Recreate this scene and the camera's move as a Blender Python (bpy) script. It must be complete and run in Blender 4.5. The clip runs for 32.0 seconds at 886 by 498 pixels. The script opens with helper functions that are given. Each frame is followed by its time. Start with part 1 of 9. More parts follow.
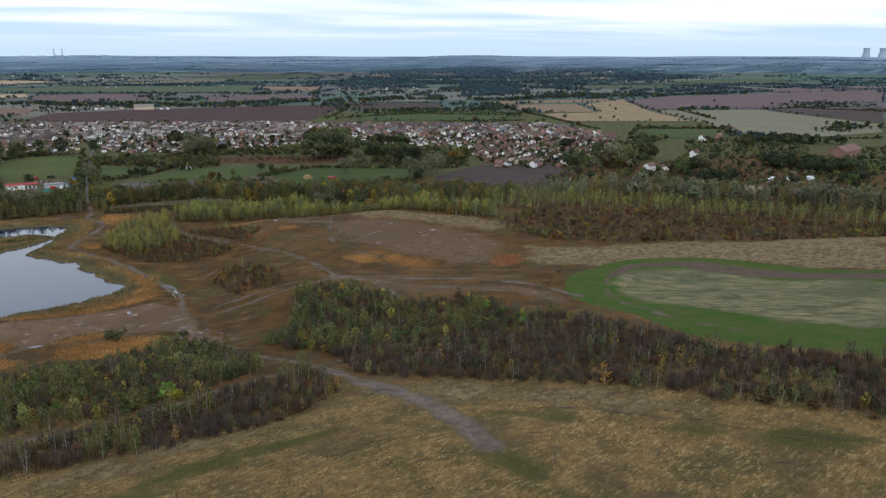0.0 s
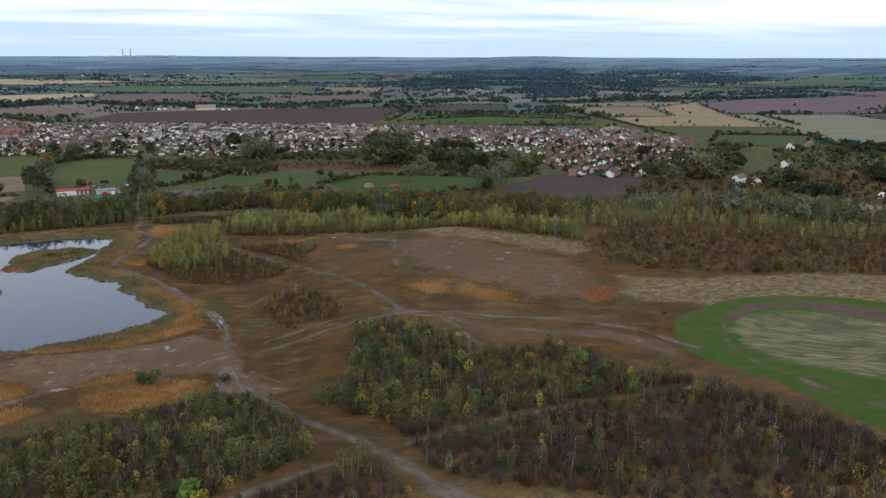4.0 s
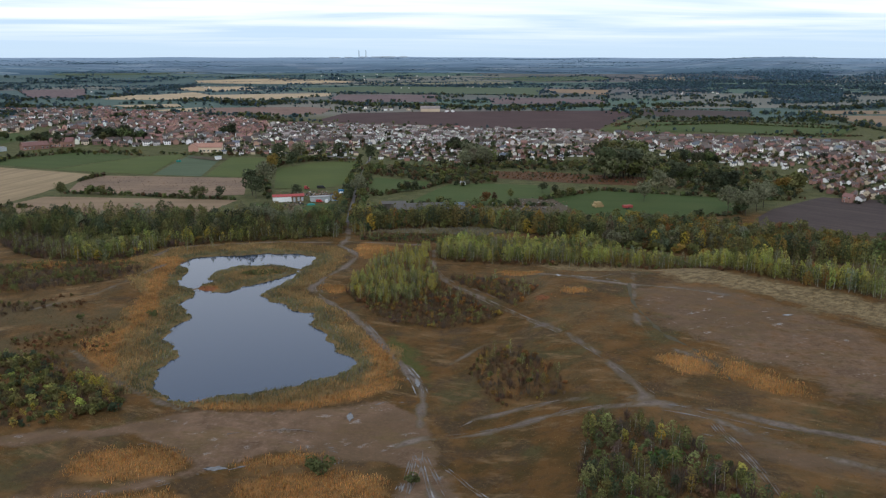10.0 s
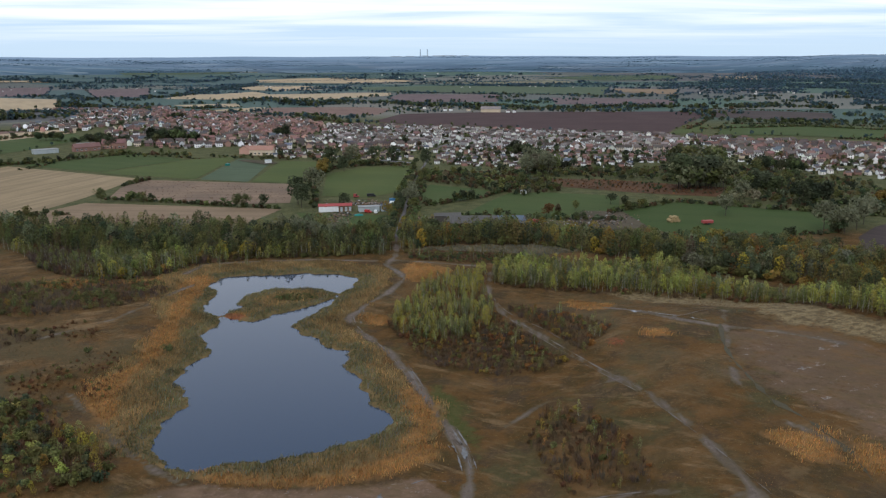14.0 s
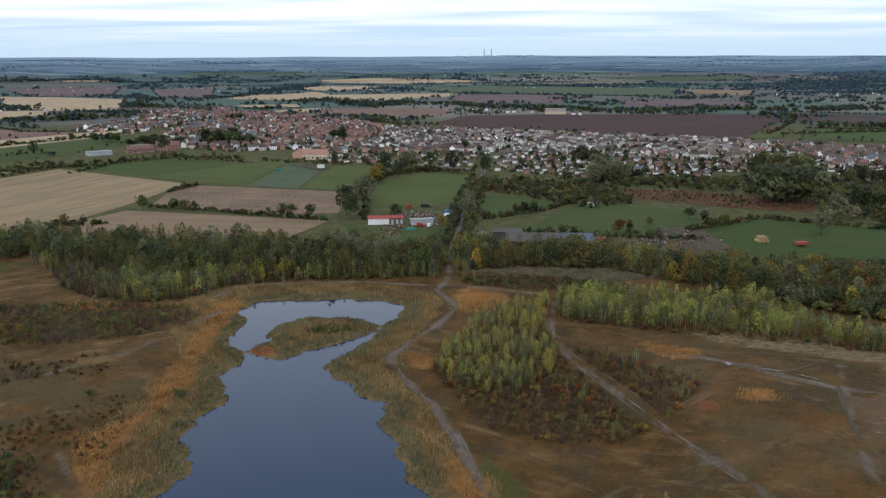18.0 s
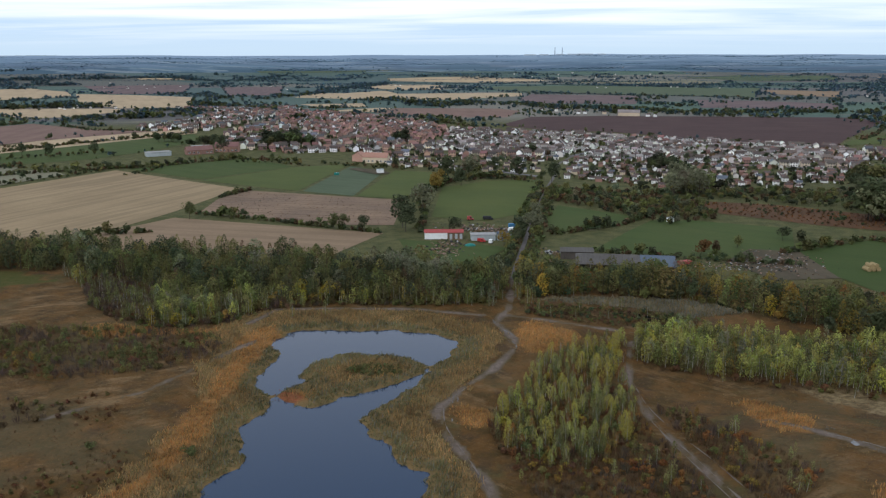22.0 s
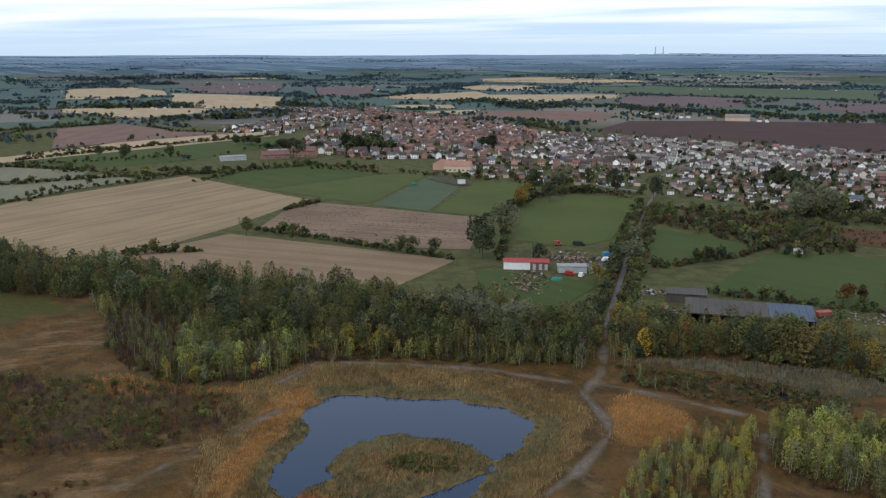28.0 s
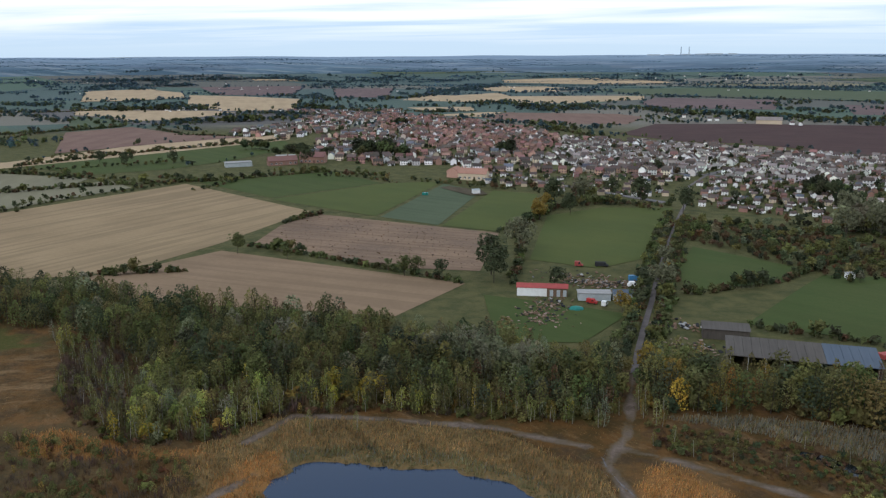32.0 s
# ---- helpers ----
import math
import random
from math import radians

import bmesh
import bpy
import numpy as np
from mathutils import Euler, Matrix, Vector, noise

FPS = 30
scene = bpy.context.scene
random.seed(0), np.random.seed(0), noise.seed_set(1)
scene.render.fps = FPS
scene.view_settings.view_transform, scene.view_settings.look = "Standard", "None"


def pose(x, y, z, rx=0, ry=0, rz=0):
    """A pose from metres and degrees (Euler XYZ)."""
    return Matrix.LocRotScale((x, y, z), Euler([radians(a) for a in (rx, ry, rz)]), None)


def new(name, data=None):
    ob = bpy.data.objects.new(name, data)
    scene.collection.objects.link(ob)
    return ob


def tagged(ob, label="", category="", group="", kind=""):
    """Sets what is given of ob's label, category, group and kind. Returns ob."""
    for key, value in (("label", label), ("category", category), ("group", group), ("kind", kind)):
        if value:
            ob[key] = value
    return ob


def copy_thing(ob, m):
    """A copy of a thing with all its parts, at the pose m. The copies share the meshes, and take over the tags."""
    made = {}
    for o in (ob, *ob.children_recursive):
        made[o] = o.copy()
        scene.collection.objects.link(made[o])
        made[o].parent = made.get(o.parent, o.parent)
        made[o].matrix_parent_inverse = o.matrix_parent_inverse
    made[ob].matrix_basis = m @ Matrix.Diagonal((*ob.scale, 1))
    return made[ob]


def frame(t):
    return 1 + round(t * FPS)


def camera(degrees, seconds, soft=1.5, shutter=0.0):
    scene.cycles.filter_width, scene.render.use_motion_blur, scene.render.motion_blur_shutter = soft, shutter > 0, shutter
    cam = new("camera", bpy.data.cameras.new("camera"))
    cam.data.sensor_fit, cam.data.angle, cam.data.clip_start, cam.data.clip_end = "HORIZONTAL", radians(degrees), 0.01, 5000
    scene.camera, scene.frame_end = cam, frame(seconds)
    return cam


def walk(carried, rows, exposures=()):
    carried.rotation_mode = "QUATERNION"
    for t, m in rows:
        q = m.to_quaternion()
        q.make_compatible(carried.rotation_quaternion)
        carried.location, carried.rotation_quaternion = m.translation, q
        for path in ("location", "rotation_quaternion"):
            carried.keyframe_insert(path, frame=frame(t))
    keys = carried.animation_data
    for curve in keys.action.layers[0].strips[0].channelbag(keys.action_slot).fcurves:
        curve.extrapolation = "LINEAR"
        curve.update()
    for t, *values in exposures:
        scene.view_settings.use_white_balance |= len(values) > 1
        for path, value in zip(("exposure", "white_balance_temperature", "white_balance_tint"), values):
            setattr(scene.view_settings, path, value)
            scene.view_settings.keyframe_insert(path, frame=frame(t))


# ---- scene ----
import itertools
from mathutils.geometry import delaunay_2d_cdt

cam = camera(57.54, 32.0, 1.25)
PATH = [
    (0, pose(0.00, -0.00, 119.50, 0, 0, -25.129) @ pose(0, 0, 0, 76.451, 0, 0) @ pose(0, 0, 0, 0, 0, 0.051)),
    (0.5, pose(2.13, 7.09, 119.44, 0, 0, -25.094) @ pose(0, 0, 0, 76.459, 0, 0) @ pose(0, 0, 0, 0, 0, 0.058)),
    (1, pose(4.19, 14.18, 119.39, 0, 0, -25.085) @ pose(0, 0, 0, 76.463, 0, 0) @ pose(0, 0, 0, 0, 0, 0.064)),
    (1.5, pose(6.19, 21.22, 119.38, 0, 0, -24.994) @ pose(0, 0, 0, 76.454, 0, 0) @ pose(0, 0, 0, 0, 0, 0.100)),
    (2, pose(8.00, 28.22, 119.36, 0, 0, -24.595) @ pose(0, 0, 0, 76.462, 0, 0) @ pose(0, 0, 0, 0, 0, 0.128)),
    (2.5, pose(9.60, 35.12, 119.36, 0, 0, -24.197) @ pose(0, 0, 0, 76.465, 0, 0) @ pose(0, 0, 0, 0, 0, 0.150)),
    (4.5, pose(15.04, 62.42, 119.23, 0, 0, -20.510) @ pose(0, 0, 0, 76.517, 0, 0) @ pose(0, 0, 0, 0, 0, 0.179)),
    (4.6, pose(15.26, 63.78, 119.23, 0, 0, -20.519) @ pose(0, 0, 0, 76.524, 0, 0) @ pose(0, 0, 0, 0, 0, 0.179)),
    (4.7, pose(15.49, 65.15, 119.22, 0, 0, -20.396) @ pose(0, 0, 0, 76.531, 0, 0) @ pose(0, 0, 0, 0, 0, 0.179)),
    (4.8, pose(15.71, 66.51, 119.20, 0, 0, -20.317) @ pose(0, 0, 0, 76.537, 0, 0) @ pose(0, 0, 0, 0, 0, 0.179)),
    (4.9, pose(15.95, 67.89, 119.20, 0, 0, -19.884) @ pose(0, 0, 0, 76.544, 0, 0) @ pose(0, 0, 0, 0, 0, 0.179)),
    (5, pose(16.18, 69.25, 119.18, 0, 0, -18.641) @ pose(0, 0, 0, 76.551, 0, 0) @ pose(0, 0, 0, 0, 0, 0.179)),
    (5.1, pose(16.38, 70.61, 119.17, 0, 0, -16.488) @ pose(0, 0, 0, 76.553, 0, 0) @ pose(0, 0, 0, 0, 0, 0.183)),
    (5.2, pose(16.58, 71.97, 119.15, 0, 0, -14.803) @ pose(0, 0, 0, 76.556, 0, 0) @ pose(0, 0, 0, 0, 0, 0.187)),
    (5.3, pose(16.78, 73.31, 119.14, 0, 0, -14.606) @ pose(0, 0, 0, 76.558, 0, 0) @ pose(0, 0, 0, 0, 0, 0.191)),
    (5.4, pose(16.98, 74.67, 119.12, 0, 0, -14.597) @ pose(0, 0, 0, 76.560, 0, 0) @ pose(0, 0, 0, 0, 0, 0.195)),
    (5.5, pose(17.17, 76.03, 119.10, 0, 0, -14.588) @ pose(0, 0, 0, 76.562, 0, 0) @ pose(0, 0, 0, 0, 0, 0.200)),
    (5.6, pose(17.36, 77.38, 119.09, 0, 0, -14.598) @ pose(0, 0, 0, 76.564, 0, 0) @ pose(0, 0, 0, 0, 0, 0.198)),
    (5.7, pose(17.55, 78.72, 119.06, 0, 0, -14.607) @ pose(0, 0, 0, 76.565, 0, 0) @ pose(0, 0, 0, 0, 0, 0.196)),
    (5.8, pose(17.74, 80.06, 119.04, 0, 0, -14.616) @ pose(0, 0, 0, 76.567, 0, 0) @ pose(0, 0, 0, 0, 0, 0.194)),
    (5.9, pose(17.94, 81.41, 119.02, 0, 0, -14.201) @ pose(0, 0, 0, 76.568, 0, 0) @ pose(0, 0, 0, 0, 0, 0.193)),
    (6, pose(18.13, 82.77, 119.01, 0, 0, -13.880) @ pose(0, 0, 0, 76.570, 0, 0) @ pose(0, 0, 0, 0, 0, 0.191)),
    (6.1, pose(18.37, 84.11, 118.98, 0, 0, -13.648) @ pose(0, 0, 0, 76.576, 0, 0) @ pose(0, 0, 0, 0, 0, 0.188)),
    (6.2, pose(18.59, 85.46, 118.96, 0, 0, -13.387) @ pose(0, 0, 0, 76.582, 0, 0) @ pose(0, 0, 0, 0, 0, 0.185)),
    (6.3, pose(18.82, 86.80, 118.94, 0, 0, -13.221) @ pose(0, 0, 0, 76.588, 0, 0) @ pose(0, 0, 0, 0, 0, 0.182)),
    (6.4, pose(19.06, 88.14, 118.93, 0, 0, -12.959) @ pose(0, 0, 0, 76.594, 0, 0) @ pose(0, 0, 0, 0, 0, 0.179)),
    (6.5, pose(19.28, 89.49, 118.90, 0, 0, -11.498) @ pose(0, 0, 0, 76.600, 0, 0) @ pose(0, 0, 0, 0, 0, 0.176)),
    (6.6, pose(19.54, 90.85, 118.88, 0, 0, -9.757) @ pose(0, 0, 0, 76.603, 0, 0) @ pose(0, 0, 0, 0, 0, 0.173)),
    (6.7, pose(19.79, 92.21, 118.86, 0, 0, -9.029) @ pose(0, 0, 0, 76.606, 0, 0) @ pose(0, 0, 0, 0, 0, 0.170)),
    (6.8, pose(20.05, 93.57, 118.85, 0, 0, -9.034) @ pose(0, 0, 0, 76.609, 0, 0) @ pose(0, 0, 0, 0, 0, 0.167)),
    (6.9, pose(20.30, 94.91, 118.83, 0, 0, -8.990) @ pose(0, 0, 0, 76.613, 0, 0) @ pose(0, 0, 0, 0, 0, 0.164)),
    (7, pose(20.54, 96.27, 118.82, 0, 0, -8.995) @ pose(0, 0, 0, 76.616, 0, 0) @ pose(0, 0, 0, 0, 0, 0.161)),
    (7.1, pose(20.80, 97.65, 118.82, 0, 0, -8.990) @ pose(0, 0, 0, 76.613, 0, 0) @ pose(0, 0, 0, 0, 0, 0.159)),
    (7.2, pose(21.06, 99.02, 118.82, 0, 0, -8.986) @ pose(0, 0, 0, 76.611, 0, 0) @ pose(0, 0, 0, 0, 0, 0.156)),
    (7.3, pose(21.31, 100.42, 118.80, 0, 0, -8.932) @ pose(0, 0, 0, 76.608, 0, 0) @ pose(0, 0, 0, 0, 0, 0.154)),
    (7.4, pose(21.55, 101.79, 118.80, 0, 0, -8.904) @ pose(0, 0, 0, 76.606, 0, 0) @ pose(0, 0, 0, 0, 0, 0.152)),
    (7.5, pose(21.81, 103.17, 118.80, 0, 0, -8.875) @ pose(0, 0, 0, 76.603, 0, 0) @ pose(0, 0, 0, 0, 0, 0.150)),
    (7.6, pose(22.06, 104.58, 118.80, 0, 0, -8.826) @ pose(0, 0, 0, 76.604, 0, 0) @ pose(0, 0, 0, 0, 0, 0.148)),
    (8, pose(23.06, 110.18, 118.85, 0, 0, -8.729) @ pose(0, 0, 0, 76.608, 0, 0) @ pose(0, 0, 0, 0, 0, 0.141)),
    (8.5, pose(24.22, 117.31, 118.94, 0, 0, -7.706) @ pose(0, 0, 0, 76.606, 0, 0) @ pose(0, 0, 0, 0, 0, 0.122)),
    (9, pose(25.33, 124.46, 119.07, 0, 0, -6.841) @ pose(0, 0, 0, 76.585, 0, 0) @ pose(0, 0, 0, 0, 0, 0.105)),
    (9.5, pose(26.38, 131.58, 119.17, 0, 0, -6.125) @ pose(0, 0, 0, 76.566, 0, 0) @ pose(0, 0, 0, 0, 0, 0.087)),
    (10, pose(27.44, 138.66, 119.26, 0, 0, -5.462) @ pose(0, 0, 0, 76.533, 0, 0) @ pose(0, 0, 0, 0, 0, 0.064)),
    (10.5, pose(28.45, 145.68, 119.38, 0, 0, -4.866) @ pose(0, 0, 0, 76.515, 0, 0) @ pose(0, 0, 0, 0, 0, 0.036)),
    (11, pose(29.34, 152.70, 119.47, 0, 0, -4.369) @ pose(0, 0, 0, 76.498, 0, 0) @ pose(0, 0, 0, 0, 0, 0.011)),
    (11.5, pose(30.22, 159.70, 119.54, 0, 0, -3.830) @ pose(0, 0, 0, 76.487, 0, 0) @ pose(0, 0, 0, 0, 0, 0.004)),
    (12, pose(31.04, 166.67, 119.57, 0, 0, -3.247) @ pose(0, 0, 0, 76.486, 0, 0) @ pose(0, 0, 0, 0, 0, -0.013)),
    (12.5, pose(31.84, 173.52, 119.55, 0, 0, -2.660) @ pose(0, 0, 0, 76.471, 0, 0) @ pose(0, 0, 0, 0, 0, -0.044)),
    (13, pose(32.59, 180.27, 119.47, 0, 0, -2.123) @ pose(0, 0, 0, 76.469, 0, 0) @ pose(0, 0, 0, 0, 0, -0.081)),
    (13.5, pose(33.31, 186.98, 119.39, 0, 0, -1.632) @ pose(0, 0, 0, 76.464, 0, 0) @ pose(0, 0, 0, 0, 0, -0.096)),
    (14, pose(33.94, 193.66, 119.30, 0, 0, -1.119) @ pose(0, 0, 0, 76.451, 0, 0) @ pose(0, 0, 0, 0, 0, -0.111)),
    (14.5, pose(34.46, 200.38, 119.26, 0, 0, -0.586) @ pose(0, 0, 0, 76.448, 0, 0) @ pose(0, 0, 0, 0, 0, -0.090)),
    (16.5, pose(35.84, 227.22, 119.33, 0, 0, 1.421) @ pose(0, 0, 0, 76.463, 0, 0) @ pose(0, 0, 0, 0, 0, -0.145)),
    (17, pose(36.14, 233.76, 119.34, 0, 0, 2.008) @ pose(0, 0, 0, 76.446, 0, 0) @ pose(0, 0, 0, 0, 0, -0.170)),
    (17.5, pose(36.45, 240.16, 119.41, 0, 0, 2.675) @ pose(0, 0, 0, 76.434, 0, 0) @ pose(0, 0, 0, 0, 0, -0.182)),
    (18, pose(36.66, 246.45, 119.52, 0, 0, 3.342) @ pose(0, 0, 0, 76.447, 0, 0) @ pose(0, 0, 0, 0, 0, -0.181)),
    (18.5, pose(36.77, 252.67, 119.68, 0, 0, 3.991) @ pose(0, 0, 0, 76.436, 0, 0) @ pose(0, 0, 0, 0, 0, -0.165)),
    (19, pose(36.78, 258.86, 119.89, 0, 0, 4.586) @ pose(0, 0, 0, 76.420, 0, 0) @ pose(0, 0, 0, 0, 0, -0.149)),
    (19.5, pose(36.75, 265.09, 120.08, 0, 0, 5.196) @ pose(0, 0, 0, 76.403, 0, 0) @ pose(0, 0, 0, 0, 0, -0.119)),
    (20, pose(36.67, 271.33, 120.27, 0, 0, 5.809) @ pose(0, 0, 0, 76.381, 0, 0) @ pose(0, 0, 0, 0, 0, -0.094)),
    (20.5, pose(36.58, 277.57, 120.40, 0, 0, 6.377) @ pose(0, 0, 0, 76.384, 0, 0) @ pose(0, 0, 0, 0, 0, -0.069)),
    (21, pose(36.40, 283.79, 120.50, 0, 0, 6.965) @ pose(0, 0, 0, 76.373, 0, 0) @ pose(0, 0, 0, 0, 0, -0.078)),
    (21.5, pose(36.16, 290.13, 120.54, 0, 0, 7.568) @ pose(0, 0, 0, 76.346, 0, 0) @ pose(0, 0, 0, 0, 0, -0.094)),
    (22, pose(35.89, 296.51, 120.58, 0, 0, 8.158) @ pose(0, 0, 0, 76.339, 0, 0) @ pose(0, 0, 0, 0, 0, -0.117)),
    (22.5, pose(35.63, 302.82, 120.59, 0, 0, 8.764) @ pose(0, 0, 0, 76.324, 0, 0) @ pose(0, 0, 0, 0, 0, -0.128)),
    (23, pose(35.33, 309.10, 120.61, 0, 0, 9.362) @ pose(0, 0, 0, 76.331, 0, 0) @ pose(0, 0, 0, 0, 0, -0.122)),
    (23.5, pose(34.91, 315.34, 120.62, 0, 0, 9.912) @ pose(0, 0, 0, 76.317, 0, 0) @ pose(0, 0, 0, 0, 0, -0.142)),
    (24, pose(34.48, 321.57, 120.64, 0, 0, 10.471) @ pose(0, 0, 0, 76.311, 0, 0) @ pose(0, 0, 0, 0, 0, -0.136)),
    (24.5, pose(34.06, 327.90, 120.67, 0, 0, 11.077) @ pose(0, 0, 0, 76.318, 0, 0) @ pose(0, 0, 0, 0, 0, -0.129)),
    (25, pose(33.60, 334.34, 120.72, 0, 0, 11.665) @ pose(0, 0, 0, 76.321, 0, 0) @ pose(0, 0, 0, 0, 0, -0.116)),
    (25.5, pose(33.01, 340.72, 120.77, 0, 0, 12.207) @ pose(0, 0, 0, 76.307, 0, 0) @ pose(0, 0, 0, 0, 0, -0.118)),
    (27.5, pose(30.45, 365.63, 120.90, 0, 0, 14.371) @ pose(0, 0, 0, 76.311, 0, 0) @ pose(0, 0, 0, 0, 0, -0.139)),
    (28, pose(29.79, 371.94, 120.91, 0, 0, 14.752) @ pose(0, 0, 0, 76.325, 0, 0) @ pose(0, 0, 0, 0, 0, -0.138)),
    (28.5, pose(29.04, 378.29, 120.94, 0, 0, 15.046) @ pose(0, 0, 0, 76.332, 0, 0) @ pose(0, 0, 0, 0, 0, -0.152)),
    (29, pose(28.29, 384.61, 120.98, 0, 0, 15.282) @ pose(0, 0, 0, 76.342, 0, 0) @ pose(0, 0, 0, 0, 0, -0.162)),
    (29.5, pose(27.58, 390.96, 120.99, 0, 0, 15.517) @ pose(0, 0, 0, 76.353, 0, 0) @ pose(0, 0, 0, 0, 0, -0.173)),
    (30, pose(26.90, 397.31, 120.99, 0, 0, 15.691) @ pose(0, 0, 0, 76.369, 0, 0) @ pose(0, 0, 0, 0, 0, -0.192)),
    (30.5, pose(26.27, 403.63, 120.94, 0, 0, 15.854) @ pose(0, 0, 0, 76.377, 0, 0) @ pose(0, 0, 0, 0, 0, -0.205)),
    (31, pose(25.73, 409.94, 120.85, 0, 0, 16.008) @ pose(0, 0, 0, 76.374, 0, 0) @ pose(0, 0, 0, 0, 0, -0.231)),
    (31.5, pose(25.31, 416.26, 120.75, 0, 0, 16.190) @ pose(0, 0, 0, 76.385, 0, 0) @ pose(0, 0, 0, 0, 0, -0.267)),
    (32, pose(25.02, 422.64, 120.62, 0, 0, 16.384) @ pose(0, 0, 0, 76.389, 0, 0) @ pose(0, 0, 0, 0, 0, -0.284)),
]
walk(cam, PATH, [(0, -0.10, 6090, 10), (32, -0.13, 6090, 10)])
# the plan below is drawn on a grid of 1.6 m squares and set out in metres at the end
UNIT = 1.6

# ---------------------------------------------------------------- light
world = bpy.data.worlds.new("overcast_sky")
scene.world = world
world.use_nodes = True
wn, wl = world.node_tree.nodes, world.node_tree.links
wn.clear()
SUN_ELEVATION, SUN_TURN = radians(38), radians(200)
w_out = wn.new("ShaderNodeOutputWorld")
w_bg = wn.new("ShaderNodeBackground")
w_sky = wn.new("ShaderNodeTexSky")
w_sky.sky_type, w_sky.sun_disc = "NISHITA", False
w_sky.sun_elevation, w_sky.sun_rotation = SUN_ELEVATION, SUN_TURN
w_co = wn.new("ShaderNodeTexCoord")
w_sep = wn.new("ShaderNodeSeparateXYZ")
wl.new(w_co.outputs["Generated"], w_sep.inputs[0])


def w_math(op, a, b=None, clamp=False):
    n = wn.new("ShaderNodeMath")
    n.operation, n.use_clamp = op, clamp
    for i, v in enumerate((a, b)):
        if v is None:
            continue
        if isinstance(v, (int, float)):
            n.inputs[i].default_value = v
        else:
            wl.new(v, n.inputs[i])
    return n.outputs[0]


def w_mix(fac, a, b):
    n = wn.new("ShaderNodeMix")
    n.data_type = "RGBA"
    for i, v in ((0, fac), (6, a), (7, b)):
        if isinstance(v, (int, float)):
            n.inputs[i].default_value = v
        elif isinstance(v, tuple):
            n.inputs[i].default_value = (*v, 1)
        else:
            wl.new(v, n.inputs[i])
    return n.outputs[2]


# a cloud deck seen in perspective: it closes up towards the horizon
w_up = w_math("MAXIMUM", w_sep.outputs[2], 0.0)
w_den = w_math("ADD", w_up, 0.035)
w_comb = wn.new("ShaderNodeCombineXYZ")
wl.new(w_math("DIVIDE", w_sep.outputs[0], w_den), w_comb.inputs[0])
wl.new(w_math("DIVIDE", w_sep.outputs[1], w_den), w_comb.inputs[1])
w_map = wn.new("ShaderNodeMapping")
w_map.inputs["Scale"].default_value = (0.16, 0.34, 1)
wl.new(w_comb.outputs[0], w_map.inputs["Vector"])
w_noise = wn.new("ShaderNodeTexNoise")
w_noise.inputs["Scale"].default_value = 1.0
w_noise.inputs["Detail"].default_value = 5
w_noise.inputs["Roughness"].default_value = 0.55
w_noise.inputs["Distortion"].default_value = 0.4
wl.new(w_map.outputs[0], w_noise.inputs["Vector"])
w_ramp = wn.new("ShaderNodeMapRange")
w_ramp.inputs[1].default_value, w_ramp.inputs[2].default_value = 0.40, 0.64
wl.new(w_math("ADD", w_noise.outputs[0], w_math("SUBTRACT", w_math("MULTIPLY", w_math("MINIMUM", w_up, 0.12), 2.6), 0.07)), w_ramp.inputs[0])
w_map2 = wn.new("ShaderNodeMapping")
w_map2.inputs["Scale"].default_value = (0.5, 1.1, 1)
wl.new(w_comb.outputs[0], w_map2.inputs["Vector"])
w_noise2 = wn.new("ShaderNodeTexNoise")
w_noise2.inputs["Scale"].default_value = 1.0
w_noise2.inputs["Detail"].default_value = 4
wl.new(w_map2.outputs[0], w_noise2.inputs["Vector"])
w_fleece = w_noise2.outputs[0]
w_blue = w_mix(w_fleece, (0.64, 0.84, 1.08), (0.79, 0.96, 1.17))
w_thin = w_mix(w_ramp.outputs[0], w_blue, (1.30, 1.31, 1.33))
# the deck is thin and bright low over the land, thick and grey overhead
w_low = wn.new("ShaderNodeMapRange")
w_low.inputs[1].default_value, w_low.inputs[2].default_value = 0.0, 0.05
w_low.interpolation_type = "SMOOTHSTEP"
wl.new(w_up, w_low.inputs[0])
w_a = w_mix(w_low.outputs[0], (0.74, 0.91, 1.06), w_thin)
w_hi = wn.new("ShaderNodeMapRange")
w_hi.inputs[1].default_value, w_hi.inputs[2].default_value = 0.17, 0.50
wl.new(w_up, w_hi.inputs[0])
w_dec = w_mix(w_ramp.outputs[0], (0.36, 0.58, 0.98), (0.85, 0.96, 1.11))
w_b = w_mix(w_hi.outputs[0], w_a, w_dec)
w_scale = wn.new("ShaderNodeVectorMath")
w_scale.operation = "SCALE"
w_scale.inputs[3].default_value = 0.09
wl.new(w_sky.outputs[0], w_scale.inputs[0])
w_c = w_mix(0.9, w_scale.outputs[0], w_b)
wl.new(w_c, w_bg.inputs["Color"])
w_bg.inputs["Strength"].default_value = 1.0
wl.new(w_bg.outputs[0], w_out.inputs["Surface"])

sun = new("sun", bpy.data.lights.new("sun", "SUN"))
sun.data.energy, sun.data.angle, sun.data.color = 1.12, radians(14), (1.0, 0.97, 0.93)
sun.matrix_world = pose(0, 0, 300, 90 - math.degrees(SUN_ELEVATION), 0, 180 - math.degrees(SUN_TURN))

# ---------------------------------------------------------------- materials


def node_mat(name):
    m = bpy.data.materials.new(name)
    m.use_nodes = True
    nt = m.node_tree
    return m, nt.nodes, nt.links, nt.nodes["Principled BSDF"]


